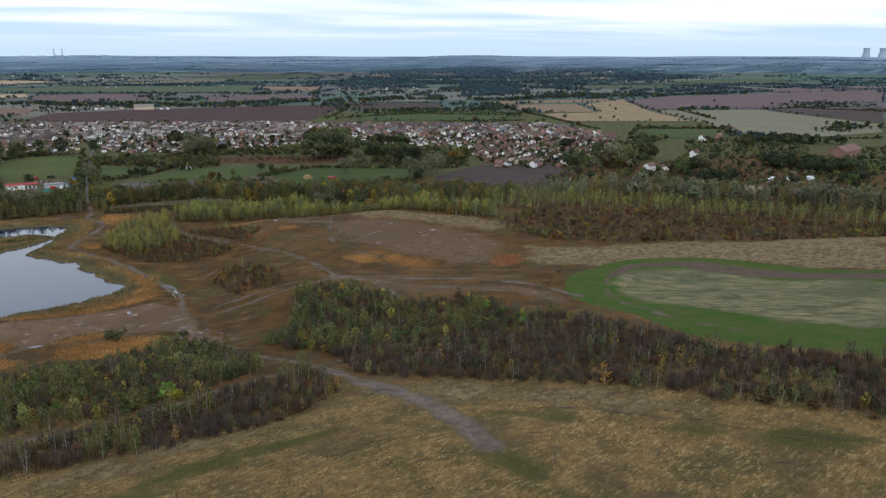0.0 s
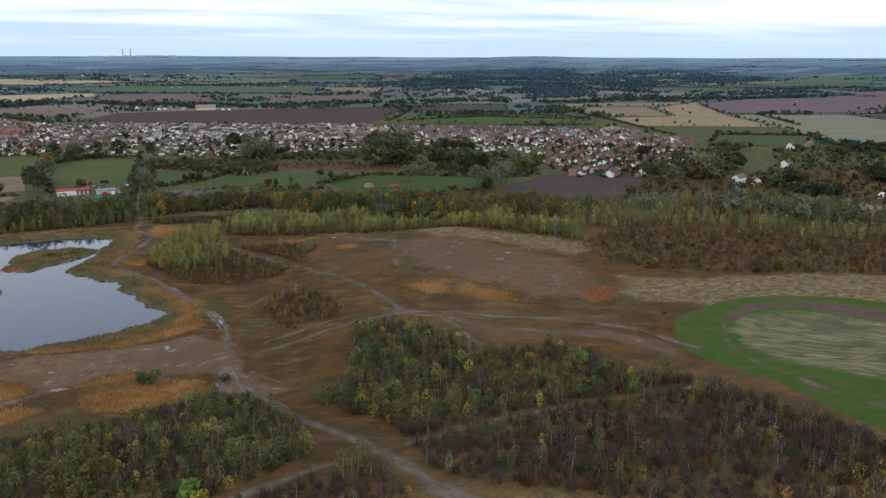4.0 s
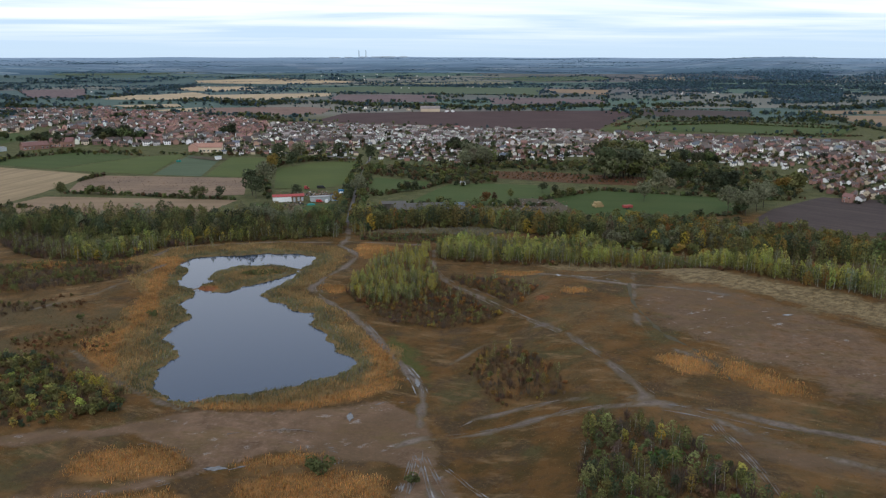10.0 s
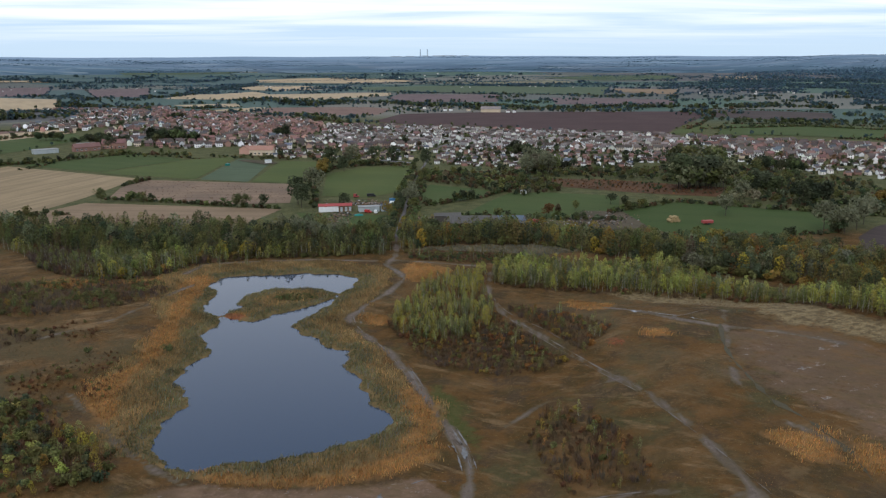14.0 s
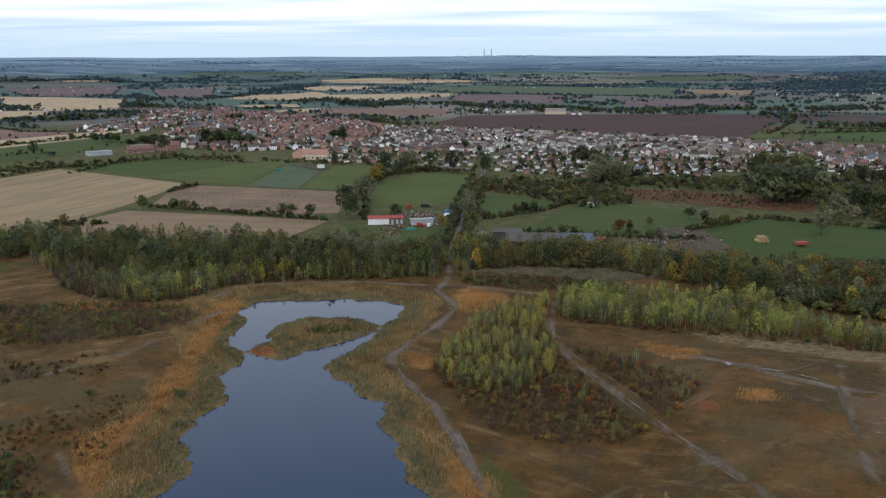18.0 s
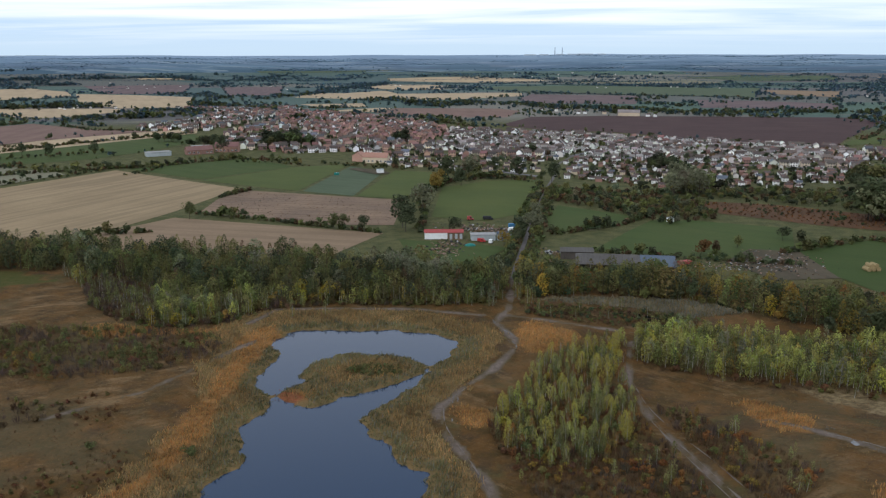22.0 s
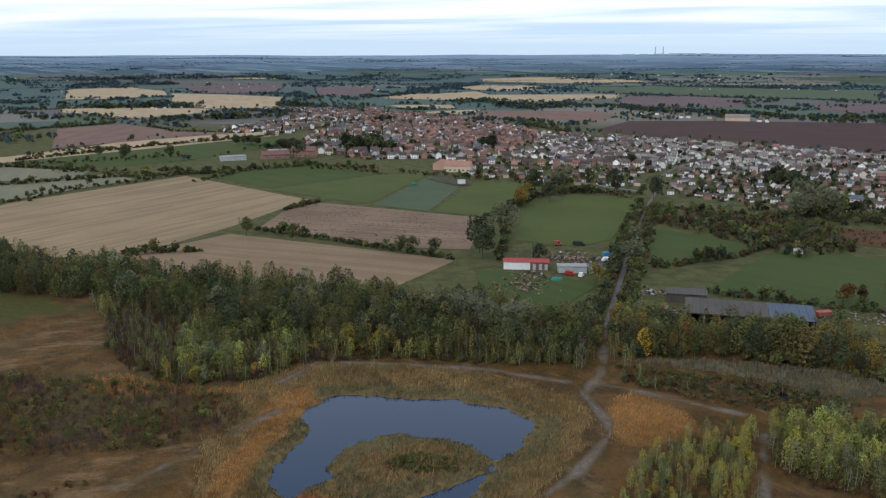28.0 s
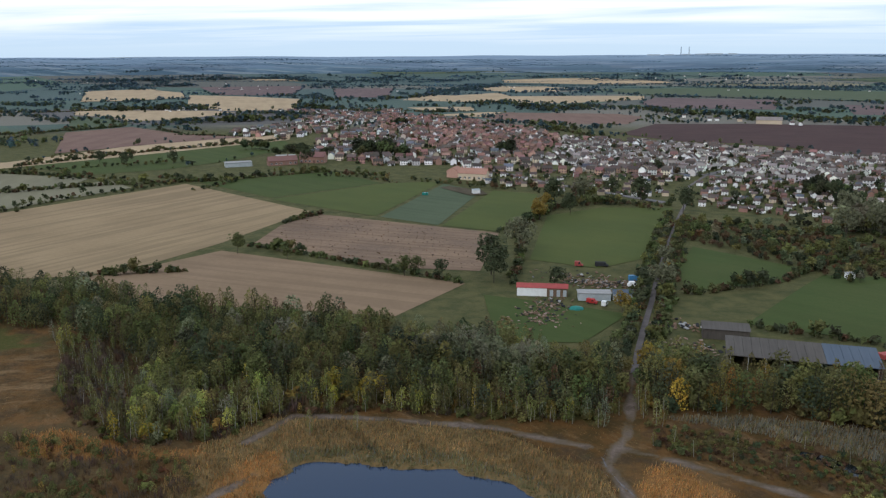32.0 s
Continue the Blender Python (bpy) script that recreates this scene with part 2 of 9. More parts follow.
def link_in(links, v, sock):
    if isinstance(v, (int, float)):
        sock.default_value = v
    elif isinstance(v, tuple):
        sock.default_value = (*v, 1) if len(v) == 3 else v
    else:
        links.new(v, sock)


def mix_col(nodes, links, fac, a, b, blend="MIX"):
    n = nodes.new("ShaderNodeMix")
    n.data_type, n.blend_type = "RGBA", blend
    link_in(links, fac, n.inputs[0])
    link_in(links, a, n.inputs[6])
    link_in(links, b, n.inputs[7])
    return n.outputs[2]


def noise_tex(nodes, links, scale, detail=4, rough=0.6, vec=None, stretch=None):
    if vec is None:
        vec = nodes.new("ShaderNodeTexCoord").outputs["Object"]
    if stretch:
        mp = nodes.new("ShaderNodeMapping")
        if len(stretch) > 3:  # turned: the first scale runs along the given angle
            mp.vector_type = "TEXTURE"
            mp.inputs["Scale"].default_value = [1 / max(v, 1e-4) for v in stretch[:3]]
            mp.inputs["Rotation"].default_value = (0, 0, radians(stretch[3]))
        else:
            mp.inputs["Scale"].default_value = stretch[:3]
        links.new(vec, mp.inputs["Vector"])
        vec = mp.outputs[0]
    n = nodes.new("ShaderNodeTexNoise")
    n.inputs["Scale"].default_value = scale
    n.inputs["Detail"].default_value = detail
    n.inputs["Roughness"].default_value = rough
    links.new(vec, n.inputs["Vector"])
    return n.outputs[0]


def span(nodes, links, v, lo, hi, a=0.0, b=1.0):
    n = nodes.new("ShaderNodeMapRange")
    n.inputs[1].default_value, n.inputs[2].default_value = lo, hi
    n.inputs[3].default_value, n.inputs[4].default_value = a, b
    links.new(v, n.inputs[0])
    return n.outputs[0]


def calc(nodes, links, op, a, b=0.0):
    n = nodes.new("ShaderNodeMath")
    n.operation = op
    link_in(links, a, n.inputs[0])
    link_in(links, b, n.inputs[1])
    return n.outputs[0]


def bumped(nodes, links, bsdf, height, strength, dist):
    n = nodes.new("ShaderNodeBump")
    n.inputs["Strength"].default_value, n.inputs["Distance"].default_value = strength, dist
    links.new(height, n.inputs["Height"])
    links.new(n.outputs[0], bsdf.inputs["Normal"])


def surface(name, a, b, scale=3.0, rough=0.85, metal=0.0, big=0.15, vary=0.0, bump=0.0, stretch=None):
    """Two tones broken up by fine and broad noise; vary: spread of tone from object to object."""
    m, nodes, links, bsdf = node_mat(name)
    pos = nodes.new("ShaderNodeTexCoord").outputs["Object"] if vary else None
    fine = noise_tex(nodes, links, scale, 5, 0.65, vec=pos, stretch=stretch)
    broad = noise_tex(nodes, links, big, 3, 0.5, vec=pos)
    f = calc(nodes, links, "ADD", calc(nodes, links, "MULTIPLY", fine, 0.6), calc(nodes, links, "MULTIPLY", broad, 0.4))
    col = mix_col(nodes, links, span(nodes, links, f, 0.36, 0.64), a, b)
    if vary:
        rnd = nodes.new("ShaderNodeObjectInfo").outputs["Random"]
        hsv = nodes.new("ShaderNodeHueSaturation")
        links.new(span(nodes, links, rnd, 0, 1, 1 - vary, 1 + vary), hsv.inputs["Value"])
        links.new(span(nodes, links, calc(nodes, links, "FRACT", calc(nodes, links, "MULTIPLY", rnd, 7.3)), 0, 1, 0.5 - vary * 0.04, 0.5 + vary * 0.04), hsv.inputs["Hue"])
        links.new(col, hsv.inputs["Color"])
        col = hsv.outputs[0]
    links.new(col, bsdf.inputs["Base Color"])
    bsdf.inputs["Roughness"].default_value, bsdf.inputs["Metallic"].default_value = rough, metal
    bsdf.inputs["Specular IOR Level"].default_value = 0.25
    if bump:
        bumped(nodes, links, bsdf, fine, 0.6, bump)
    return m


def tinted(name, rough=0.75, spread=0.35, spec=0.2, thin=0.0):
    """Plant matter: each plant carries its own tone in 'tint', each leaf clump differs a little."""
    m, nodes, links, bsdf = node_mat(name)
    at = nodes.new("ShaderNodeAttribute")
    at.attribute_name = "tint"
    isl = nodes.new("ShaderNodeNewGeometry").outputs["Random Per Island"]
    v = span(nodes, links, isl, 0, 1, 1 - spread, 1 + spread)
    hsv = nodes.new("ShaderNodeHueSaturation")
    links.new(v, hsv.inputs["Value"])
    links.new(span(nodes, links, calc(nodes, links, "FRACT", calc(nodes, links, "MULTIPLY", isl, 9.7)), 0, 1, 0.485, 0.515), hsv.inputs["Hue"])
    links.new(at.outputs["Color"], hsv.inputs["Color"])
    links.new(hsv.outputs[0], bsdf.inputs["Base Color"])
    bsdf.inputs["Roughness"].default_value = rough
    bsdf.inputs["Specular IOR Level"].default_value = spec
    if thin:
        tr_ = nodes.new("ShaderNodeBsdfTranslucent")
        links.new(hsv.outputs[0], tr_.inputs["Color"])
        mx = nodes.new("ShaderNodeMixShader")
        mx.inputs[0].default_value = thin
        links.new(bsdf.outputs[0], mx.inputs[1])
        links.new(tr_.outputs[0], mx.inputs[2])
        links.new(mx.outputs[0], nodes["Material Output"].inputs["Surface"])
    return m


FOLIAGE = tinted("foliage", 0.8, 0.30, 0.12, 0.35)
REED = tinted("dry_reed", 0.85, 0.25, 0.1)
BARK = surface("birch_bark", (0.34, 0.31, 0.27), (0.10, 0.085, 0.07), 2.5, 0.85, vary=0.15)
BARK_DARK = surface("dark_bark", (0.09, 0.07, 0.055), (0.045, 0.035, 0.028), 3.0, 0.9, vary=0.2)
MAT = {
    "wall_render": surface("pale_render", (0.80, 0.76, 0.69), (0.68, 0.63, 0.57), 1.5, 0.9, vary=0.22),
    "wall_white": surface("white_render", (0.82, 0.81, 0.78), (0.70, 0.69, 0.66), 1.5, 0.85, vary=0.08),
    "wall_brick": surface("red_brick", (0.23, 0.125, 0.095), (0.31, 0.175, 0.135), 6.0, 0.9, vary=0.25),
    "wall_salmon": surface("salmon_brick", (0.46, 0.27, 0.20), (0.54, 0.33, 0.25), 6.0, 0.9, vary=0.18),
    "wall_buff": surface("buff_brick", (0.46, 0.37, 0.25), (0.56, 0.46, 0.33), 6.0, 0.9, vary=0.2),
    "roof_grey": surface("grey_concrete_tiles", (0.175, 0.145, 0.130), (0.29, 0.245, 0.22), 1.2, 0.85, vary=0.3, stretch=(1, 6, 6)),
    "roof_brown": surface("brown_concrete_tiles", (0.070, 0.050, 0.045), (0.125, 0.094, 0.084), 1.2, 0.85, vary=0.3, stretch=(1, 6, 6)),
    "roof_red": surface("red_clay_tiles", (0.125, 0.068, 0.056), (0.200, 0.110, 0.090), 1.2, 0.85, vary=0.3, stretch=(1, 6, 6)),
    "roof_orange": surface("orange_pantiles", (0.30, 0.155, 0.11), (0.38, 0.21, 0.155), 1.2, 0.85, stretch=(1, 6, 6)),
    "roof_slate": surface("blue_slate", (0.06, 0.07, 0.085), (0.11, 0.12, 0.14), 1.5, 0.6, vary=0.2),
    "tarmac": surface("worn_tarmac", (0.11, 0.10, 0.10), (0.17, 0.155, 0.15), 0.8, 0.9),
    "wet_mud": surface("wet_rut", (0.19, 0.17, 0.155), (0.11, 0.095, 0.085), 0.8, 0.16),
    "puddle": surface("muddy_water", (0.16, 0.148, 0.14), (0.095, 0.085, 0.075), 0.9, 0.05),
    "rut": surface("dark_wheel_rut", (0.085, 0.066, 0.034), (0.056, 0.046, 0.026), 1.2, 0.9),
    "pale_rut": surface("dried_mud_rut", (0.150, 0.118, 0.095), (0.105, 0.082, 0.064), 1.2, 0.7),
    "lane": surface("muddy_lane", (0.125, 0.104, 0.096), (0.070, 0.058, 0.052), 0.35, 0.75),
    "concrete": surface("grey_concrete", (0.34, 0.33, 0.31), (0.24, 0.23, 0.22), 1.0, 0.9),
    "steel_grey": surface("weathered_sheeting", (0.062, 0.052, 0.043), (0.092, 0.079, 0.066), 0.35, 0.7, stretch=(5, 0.3, 1)),
    "steel_blue": surface("blue_grey_sheeting", (0.060, 0.078, 0.105), (0.074, 0.094, 0.122), 0.3, 0.6, stretch=(5, 0.3, 1)),
    "steel_pale": surface("pale_sheeting", (0.42, 0.45, 0.45), (0.32, 0.35, 0.35), 0.6, 0.6),
    "paint_white": surface("white_paint", (0.80, 0.80, 0.78), (0.66, 0.65, 0.62), 1.0, 0.5),
    "paint_red": surface("red_paint", (0.42, 0.035, 0.03), (0.30, 0.03, 0.025), 1.0, 0.4),
    "red_sheeting": surface("faded_red_sheeting", (0.36, 0.07, 0.06), (0.25, 0.05, 0.045), 0.7, 0.6),
    "paint_blue": surface("blue_paint", (0.06, 0.20, 0.36), (0.05, 0.15, 0.28), 1.0, 0.5),
    "paint_green": surface("green_tarpaulin", (0.02, 0.20, 0.16), (0.015, 0.13, 0.11), 1.0, 0.6),
    "timber": surface("old_timber", (0.20, 0.13, 0.08), (0.11, 0.07, 0.045), 2.0, 0.9),
    "straw": surface("straw", (0.34, 0.25, 0.12), (0.24, 0.17, 0.08), 1.5, 0.95),
    "rubber": surface("rubber", (0.02, 0.02, 0.02), (0.035, 0.035, 0.035), 3.0, 0.9),
    "rust": surface("rusty_scrap", (0.20, 0.10, 0.06), (0.30, 0.24, 0.20), 1.2, 0.8),
    "door": surface("painted_door", (0.10, 0.06, 0.05), (0.16, 0.10, 0.08), 1.0, 0.5, vary=0.5),
    # skyline concrete, paled and blued by haze painted into the colour
    "haze_grey": surface("hazed_concrete", (0.36, 0.42, 0.48), (0.31, 0.37, 0.43), 0.02, 0.95),
}
glass, _, _, g_bsdf = node_mat("window_glass")
g_bsdf.inputs["Base Color"].default_value = (0.02, 0.025, 0.03, 1)
g_bsdf.inputs["Roughness"].default_value = 0.08
MAT["glass"] = glass

# water: dark, clear, barely rippled
water_mat, nodes, links, bsdf = node_mat("pond_water")
bsdf.inputs["Base Color"].default_value = (0.003, 0.014, 0.042, 1)
bsdf.inputs["IOR"].default_value = 1.50
bsdf.inputs["Specular Tint"].default_value = (0.64, 0.83, 1.0, 1)
bsdf.inputs["Roughness"].default_value = 0.04
bumped(nodes, links, bsdf, noise_tex(nodes, links, 1.3, 3, 0.6, stretch=(1, 2.2, 1)), 0.06, 0.03)


ditch_mat, nodes, links, bsdf = node_mat("ditch_water")
bsdf.inputs["Base Color"].default_value = (0.006, 0.009, 0.010, 1)
bsdf.inputs["IOR"].default_value = 1.33
bsdf.inputs["Roughness"].default_value = 0.08
bumped(nodes, links, bsdf, noise_tex(nodes, links, 2.0, 3, 0.6), 0.2, 0.05)


def crop_mat(name, a, b, turn, period, line=0.25, broad=0.03, third=None):
    """A field: two tones in broad patches, with the lines that machines leave at an angle."""
    m, nodes, links, bsdf = node_mat(name)
    patch = noise_tex(nodes, links, broad, 4, 0.6)
    fine = noise_tex(nodes, links, 0.55, 4, 0.7)
    f = calc(nodes, links, "ADD", calc(nodes, links, "MULTIPLY", patch, 0.6), calc(nodes, links, "MULTIPLY", fine, 0.4))
    col = mix_col(nodes, links, span(nodes, links, f, 0.38, 0.62), a, b)
    rows = noise_tex(nodes, links, 1.0, 2, 0.6, stretch=(1.0 / period, 0.012, 0, turn))
    col = mix_col(nodes, links, span(nodes, links, rows, 0.45, 0.6, 0, line), col, third or tuple(c * 0.55 for c in a))
    links.new(col, bsdf.inputs["Base Color"])
    bsdf.inputs["Roughness"].default_value = 0.95
    bsdf.inputs["Specular IOR Level"].default_value = 0.1
    bumped(nodes, links, bsdf, fine, 0.5, 0.25)
    return m


CROP = {
    "stubble": crop_mat("stubble", (0.30, 0.215, 0.122), (0.245, 0.174, 0.098), -17, 5, 0.5),
    "stubble_b": crop_mat("stubble_brown", (0.25, 0.17, 0.105), (0.20, 0.136, 0.082), -95, 4, 0.35),
    "stubble_pale": crop_mat("pale_stubble", (0.42, 0.31, 0.19), (0.34, 0.25, 0.15), 30, 14, 0.3),
    "rough": crop_mat("rough_stubble", (0.25, 0.165, 0.105), (0.15, 0.105, 0.075), -93, 3, 0.6),
    "grass": crop_mat("pasture", (0.076, 0.108, 0.034), (0.106, 0.124, 0.043), 80, 9, 0.12),
    "grass_d": crop_mat("deep_green_pasture", (0.052, 0.074, 0.021), (0.066, 0.080, 0.025), 60, 8, 0.2),
    "grass_o": crop_mat("olive_pasture", (0.082, 0.094, 0.027), (0.066, 0.083, 0.025), 75, 12, 0.15),
    "grey_g": crop_mat("grey_green_crop", (0.085, 0.105, 0.060), (0.070, 0.090, 0.050), 72, 6, 0.25),
    "plough": crop_mat("ploughed_earth", (0.058, 0.033, 0.031), (0.078, 0.045, 0.040), -97, 6, 0.3),
    "plough_l": crop_mat("light_ploughed_earth", (0.20, 0.125, 0.095), (0.155, 0.095, 0.075), 15, 10, 0.3),
    "plough_d": crop_mat("dark_ploughed_earth", (0.055, 0.040, 0.036), (0.075, 0.054, 0.046), 40, 5, 0.3),
    "rustweed": crop_mat("rust_weeds", (0.125, 0.058, 0.028), (0.070, 0.043, 0.024), 10, 5, 0.3),
    "lush": crop_mat("lush_pasture", (0.044, 0.066, 0.018), (0.056, 0.072, 0.021), 75, 9, 0.15),
    "debris": crop_mat("trampled_earth", (0.096, 0.074, 0.048), (0.058, 0.050, 0.030), 20, 5, 0.4),
    "plough_p": crop_mat("purple_brown_plough", (0.120, 0.083, 0.080), (0.150, 0.104, 0.098), 20, 9, 0.25),
    "drill": crop_mat("drilled_field", (0.20, 0.18, 0.115), (0.165, 0.155, 0.10), 30, 12, 0.25),
}

# ---------------------------------------------------------------- the lie of the land


def smooth(a, b, x):
    q = np.clip((np.asarray(x, float) - a) / (b - a), 0, 1)
    return q * q * (3 - 2 * q)


def seg_dist(px, py, pts, closed):
    """Distance from points to a line of points."""
    best = np.full(np.shape(px), 1e9)
    n = len(pts)
    for i in range(n if closed else n - 1):
        (ax, ay), (bx, by) = pts[i], pts[(i + 1) % n]
        dx, dy = bx - ax, by - ay
        q = np.clip(((px - ax) * dx + (py - ay) * dy) / (dx * dx + dy * dy + 1e-9), 0, 1)
        best = np.minimum(best, np.hypot(px - ax - q * dx, py - ay - q * dy))
    return best


def inside(px, py, pts):
    hit = np.zeros(np.shape(px), bool)
    n = len(pts)
    for i in range(n):
        (ax, ay), (bx, by) = pts[i], pts[(i + 1) % n]
        if ay == by:
            continue
        hit ^= ((ay > py) != (by > py)) & (px < (bx - ax) * (py - ay) / (by - ay) + ax)
    return hit


def signed(px, py, pts):
    """Positive inside the outline."""
    d = seg_dist(px, py, pts, True)
    return np.where(inside(px, py, pts), d, -d)


def rounded(pts, times=2):
    """Corner cutting, so that an outline drawn with few points runs smoothly."""
    for _ in range(times):
        pts = [q for i in range(len(pts)) for a, b in ((pts[i], pts[(i + 1) % len(pts)]),)
               for q in ((a[0] * .75 + b[0] * .25, a[1] * .75 + b[1] * .25), (a[0] * .25 + b[0] * .75, a[1] * .25 + b[1] * .75))]
    return pts


POND = [(-34, 268), (-34, 280), (-31, 288), (-36, 295), (-39, 299), (-37, 310), (-35, 320), (-42, 333), (-37, 341), (-40, 347),
        (-47, 354), (-48, 362), (-46, 370), (-52, 380), (-50, 391), (-41, 393), (-33, 392), (-26, 395), (-18, 395), (-10, 393),
        (-2, 389), (-3, 379), (-7, 367), (-10, 355), (-15, 345), (-17, 337), (-14, 331), (-9, 329), (-7, 322), (2, 316),
        (0, 306), (5, 301), (6, 290), (14, 280), (13, 271), (4, 267), (-6, 261), (-17, 259), (-22, 256), (-29, 258)]
ISLAND = [(-40, 349), (-36, 344), (-27, 343), (-25, 349), (-18, 353), (-11, 361), (-7, 368), (-10, 373), (-17, 376), (-25, 377),
          (-32, 374), (-38, 366), (-38, 360), (-34, 356)]
DITCH = [(40, 420.5), (45, 420.6), (50, 418.4), (53, 414), (50, 413), (46, 416), (42, 418.6)]
POND_R, ISLAND_R, DITCH_R = rounded(POND, 1), rounded(ISLAND, 1), rounded(DITCH, 1)


def wob(x, y, s, k=0.0):
    """Cheap smooth wobble for edges, about -1 to 1."""
    return (np.sin(x / s + 1.3 * np.sin(y / s * 0.83 + k)) + np.sin(y / s * 1.27 + 1.7 * np.sin(x / s * 0.71 + 2 + k)) + np.sin((x + y) / s * 2.1 + k) * 0.5) / 2.5


def water_depth(x, y):
    """Signed distance into open water."""
    w = 1.1 * wob(x, y, 2.3) + 0.6 * wob(x, y, 0.9, 3)
    pond = np.minimum(signed(x, y, POND_R), -signed(x, y, ISLAND_R)) + w
    return np.maximum(pond, signed(x, y, DITCH_R) + w * 0.5)


def far_rise(x, y):
    r = np.hypot(x - 10, y - 130)
    a = np.arctan2(x - 10, y - 130)
    swell = 1.3 * np.sin(a * 9 + 1) + 0.9 * np.sin(a * 23 + r / 420) + 0.5 * np.sin(a * 51)
    hill = 17 * np.exp(-(((x - 1222) / 214) ** 2 + ((y - 2476) / 168) ** 2))
    return 66 * smooth(1930, 2930, r) ** 1.1 + swell * smooth(2000, 2600, r) + hill + 0.4 * np.sin(r / 170 + 4 * np.sin(a * 5)) * smooth(2000, 2400, r)


def land(x, y, wet=True):
    """Height of the ground."""
    x, y = np.asarray(x, float), np.asarray(y, float)
    hs = np.interp(y, [40, 87, 145, 175, 214, 235], [28, 26, 16, 8.5, 0.6, 0]) * np.where(x < 0, 1 - .4 * smooth(0, 160, -x), 1.0) * (1 - smooth(350, 700, np.abs(x)))
    m = 8.5 * smooth(32, 75, x) * (1 - smooth(320, 365, y)) * smooth(150, 215, y) * (1 - .5 * smooth(180, 300, x)) * (1 - smooth(350, 600, x))
    z = hs + m + far_rise(x, y) + (0.35 * wob(x, y, 17) + 0.15 * wob(x, y, 6)) * (1 - smooth(400, 470, y)) * smooth(0, 6, np.abs(x) + 6)
    if wet:
        near = (np.abs(x) < 90) & (y > 240) & (y < 440)
        d = np.full(np.shape(z), -50.0)
        if near.any():
            d = np.where(near, water_depth(x, y), -50.0)
        z = np.where(near, np.maximum(z, 0.22), z)
        z = np.where(d > -6, z * smooth(0.5, 6, -d) + np.clip(-d * 0.28, -1.4, 0.3) * (1 - smooth(1, 6, -d)), z)
        z = np.where(d > 0, np.clip(-d * 0.3, -1.4, 0), z)
    return z


def ground_z(x, y):
    return float(land(np.array([x]), np.array([y]))[0])


# ---------------------------------------------------------------- land cover, as soft masks on the one ground sheet
MUD = [(-57, 242), (-35, 246), (-21, 251), (-2, 249), (13, 249), (21, 254), (27, 247), (30, 235), (28, 222), (24, 222), (17, 226), (8, 231), (1, 232),
       (-9, 227), (-16, 225), (-22, 219), (-37, 216), (-46, 214), (-48, 218), (-36, 219), (-22, 223), (-15, 227), (-21, 237), (-34, 241), (-56, 240)]
MUD_FAN = [(22, 223), (28, 222), (33, 210), (37, 199), (30, 195), (26, 202), (20, 208)]
SPOIL = [(88, 300), (96, 313), (116, 312), (134, 303), (140, 268), (143, 247), (131, 226), (116, 221), (106, 239), (97, 252), (91, 268), (86, 287)]
SPOIL_LOW = [(72, 229), (81, 222), (91, 208), (98, 201), (112, 190), (120, 176), (116, 166), (108, 182), (93, 193), (82, 200), (78, 215)]
FIELD = [(119, 82), (112, 95), (107, 111), (112, 130), (116, 146), (118, 162), (119, 175), (126, 187), (134, 194), (147, 199.5), (158, 202), (169, 200.6), (181, 194), (196, 180), (206, 155), (215, 90), (190, 60), (130, 62)]
CROPPED = [(139, 181), (144, 185.5), (151, 189), (162, 188.4), (170, 180), (180, 160), (186, 135), (190, 90), (150, 80), (136, 95), (132, 112), (130, 130), (130, 150), (131, 164), (134, 172)]
TURNED = [(137, 182), (143, 188), (150, 192.8), (161, 197.4), (177, 190), (190, 172), (199, 150), (203, 120), (194, 112), (189, 140), (182, 164), (172, 182), (164, 189.8), (155, 191), (147, 188.4), (141, 184)]
TRACKS = [  # points, half width
    ([(8.4, 456), (8.6, 440), (9, 427), (9, 418), (6, 405), (12, 393), (13, 386), (8, 369), (3, 359), (-2, 344), (3, 332), (11, 317), (16, 303), (21, 287), (25, 274), (29, 258), (27, 240)], 1.05),
    ([(22, 232), (27, 235), (37, 234), (45, 234), (52, 234), (60, 232), (67, 230), (72, 228), (80, 221), (86, 208), (92, 200), (99, 194), (108, 184), (116, 170)], 0.75)]
TRACKS += [
    ([(32, 236), (38, 241), (47, 241), (56, 239), (64, 236), (70, 232), (72, 228)], 0.6),
    ([(72, 229), (82, 224), (94, 214), (106, 203), (118, 186), (122, 172)], 0.8),
    ([(43.5, 394), (41.5, 381), (40.4, 366), (43, 349), (48, 328), (53, 311), (57, 297), (62, 283), (66, 274), (68, 265), (70, 254), (71, 244), (72, 232)], 0.6),
    ([(26, 222), (29, 199), (32, 180), (36, 162), (39, 146), (41, 134), (43, 120)], 0.95),
]
TRACKS += [
    ([(42, 122), (45, 112), (46.5, 100), (46, 90), (45, 83)], 1.9),
    ([(-30, 122), (-13, 124), (7, 127), (21, 135), (31, 140), (40, 142), (50, 145), (60, 148), (72, 149), (86, 149), (104, 148)], 0.9),
    ([(-60, 292), (-52, 282), (-44, 273), (-36, 263), (-28, 256), (-22, 251)], 0.8),
    ([(-64, 394), (-60, 408), (-41, 412), (-18, 414), (2, 411)], 1.0)]
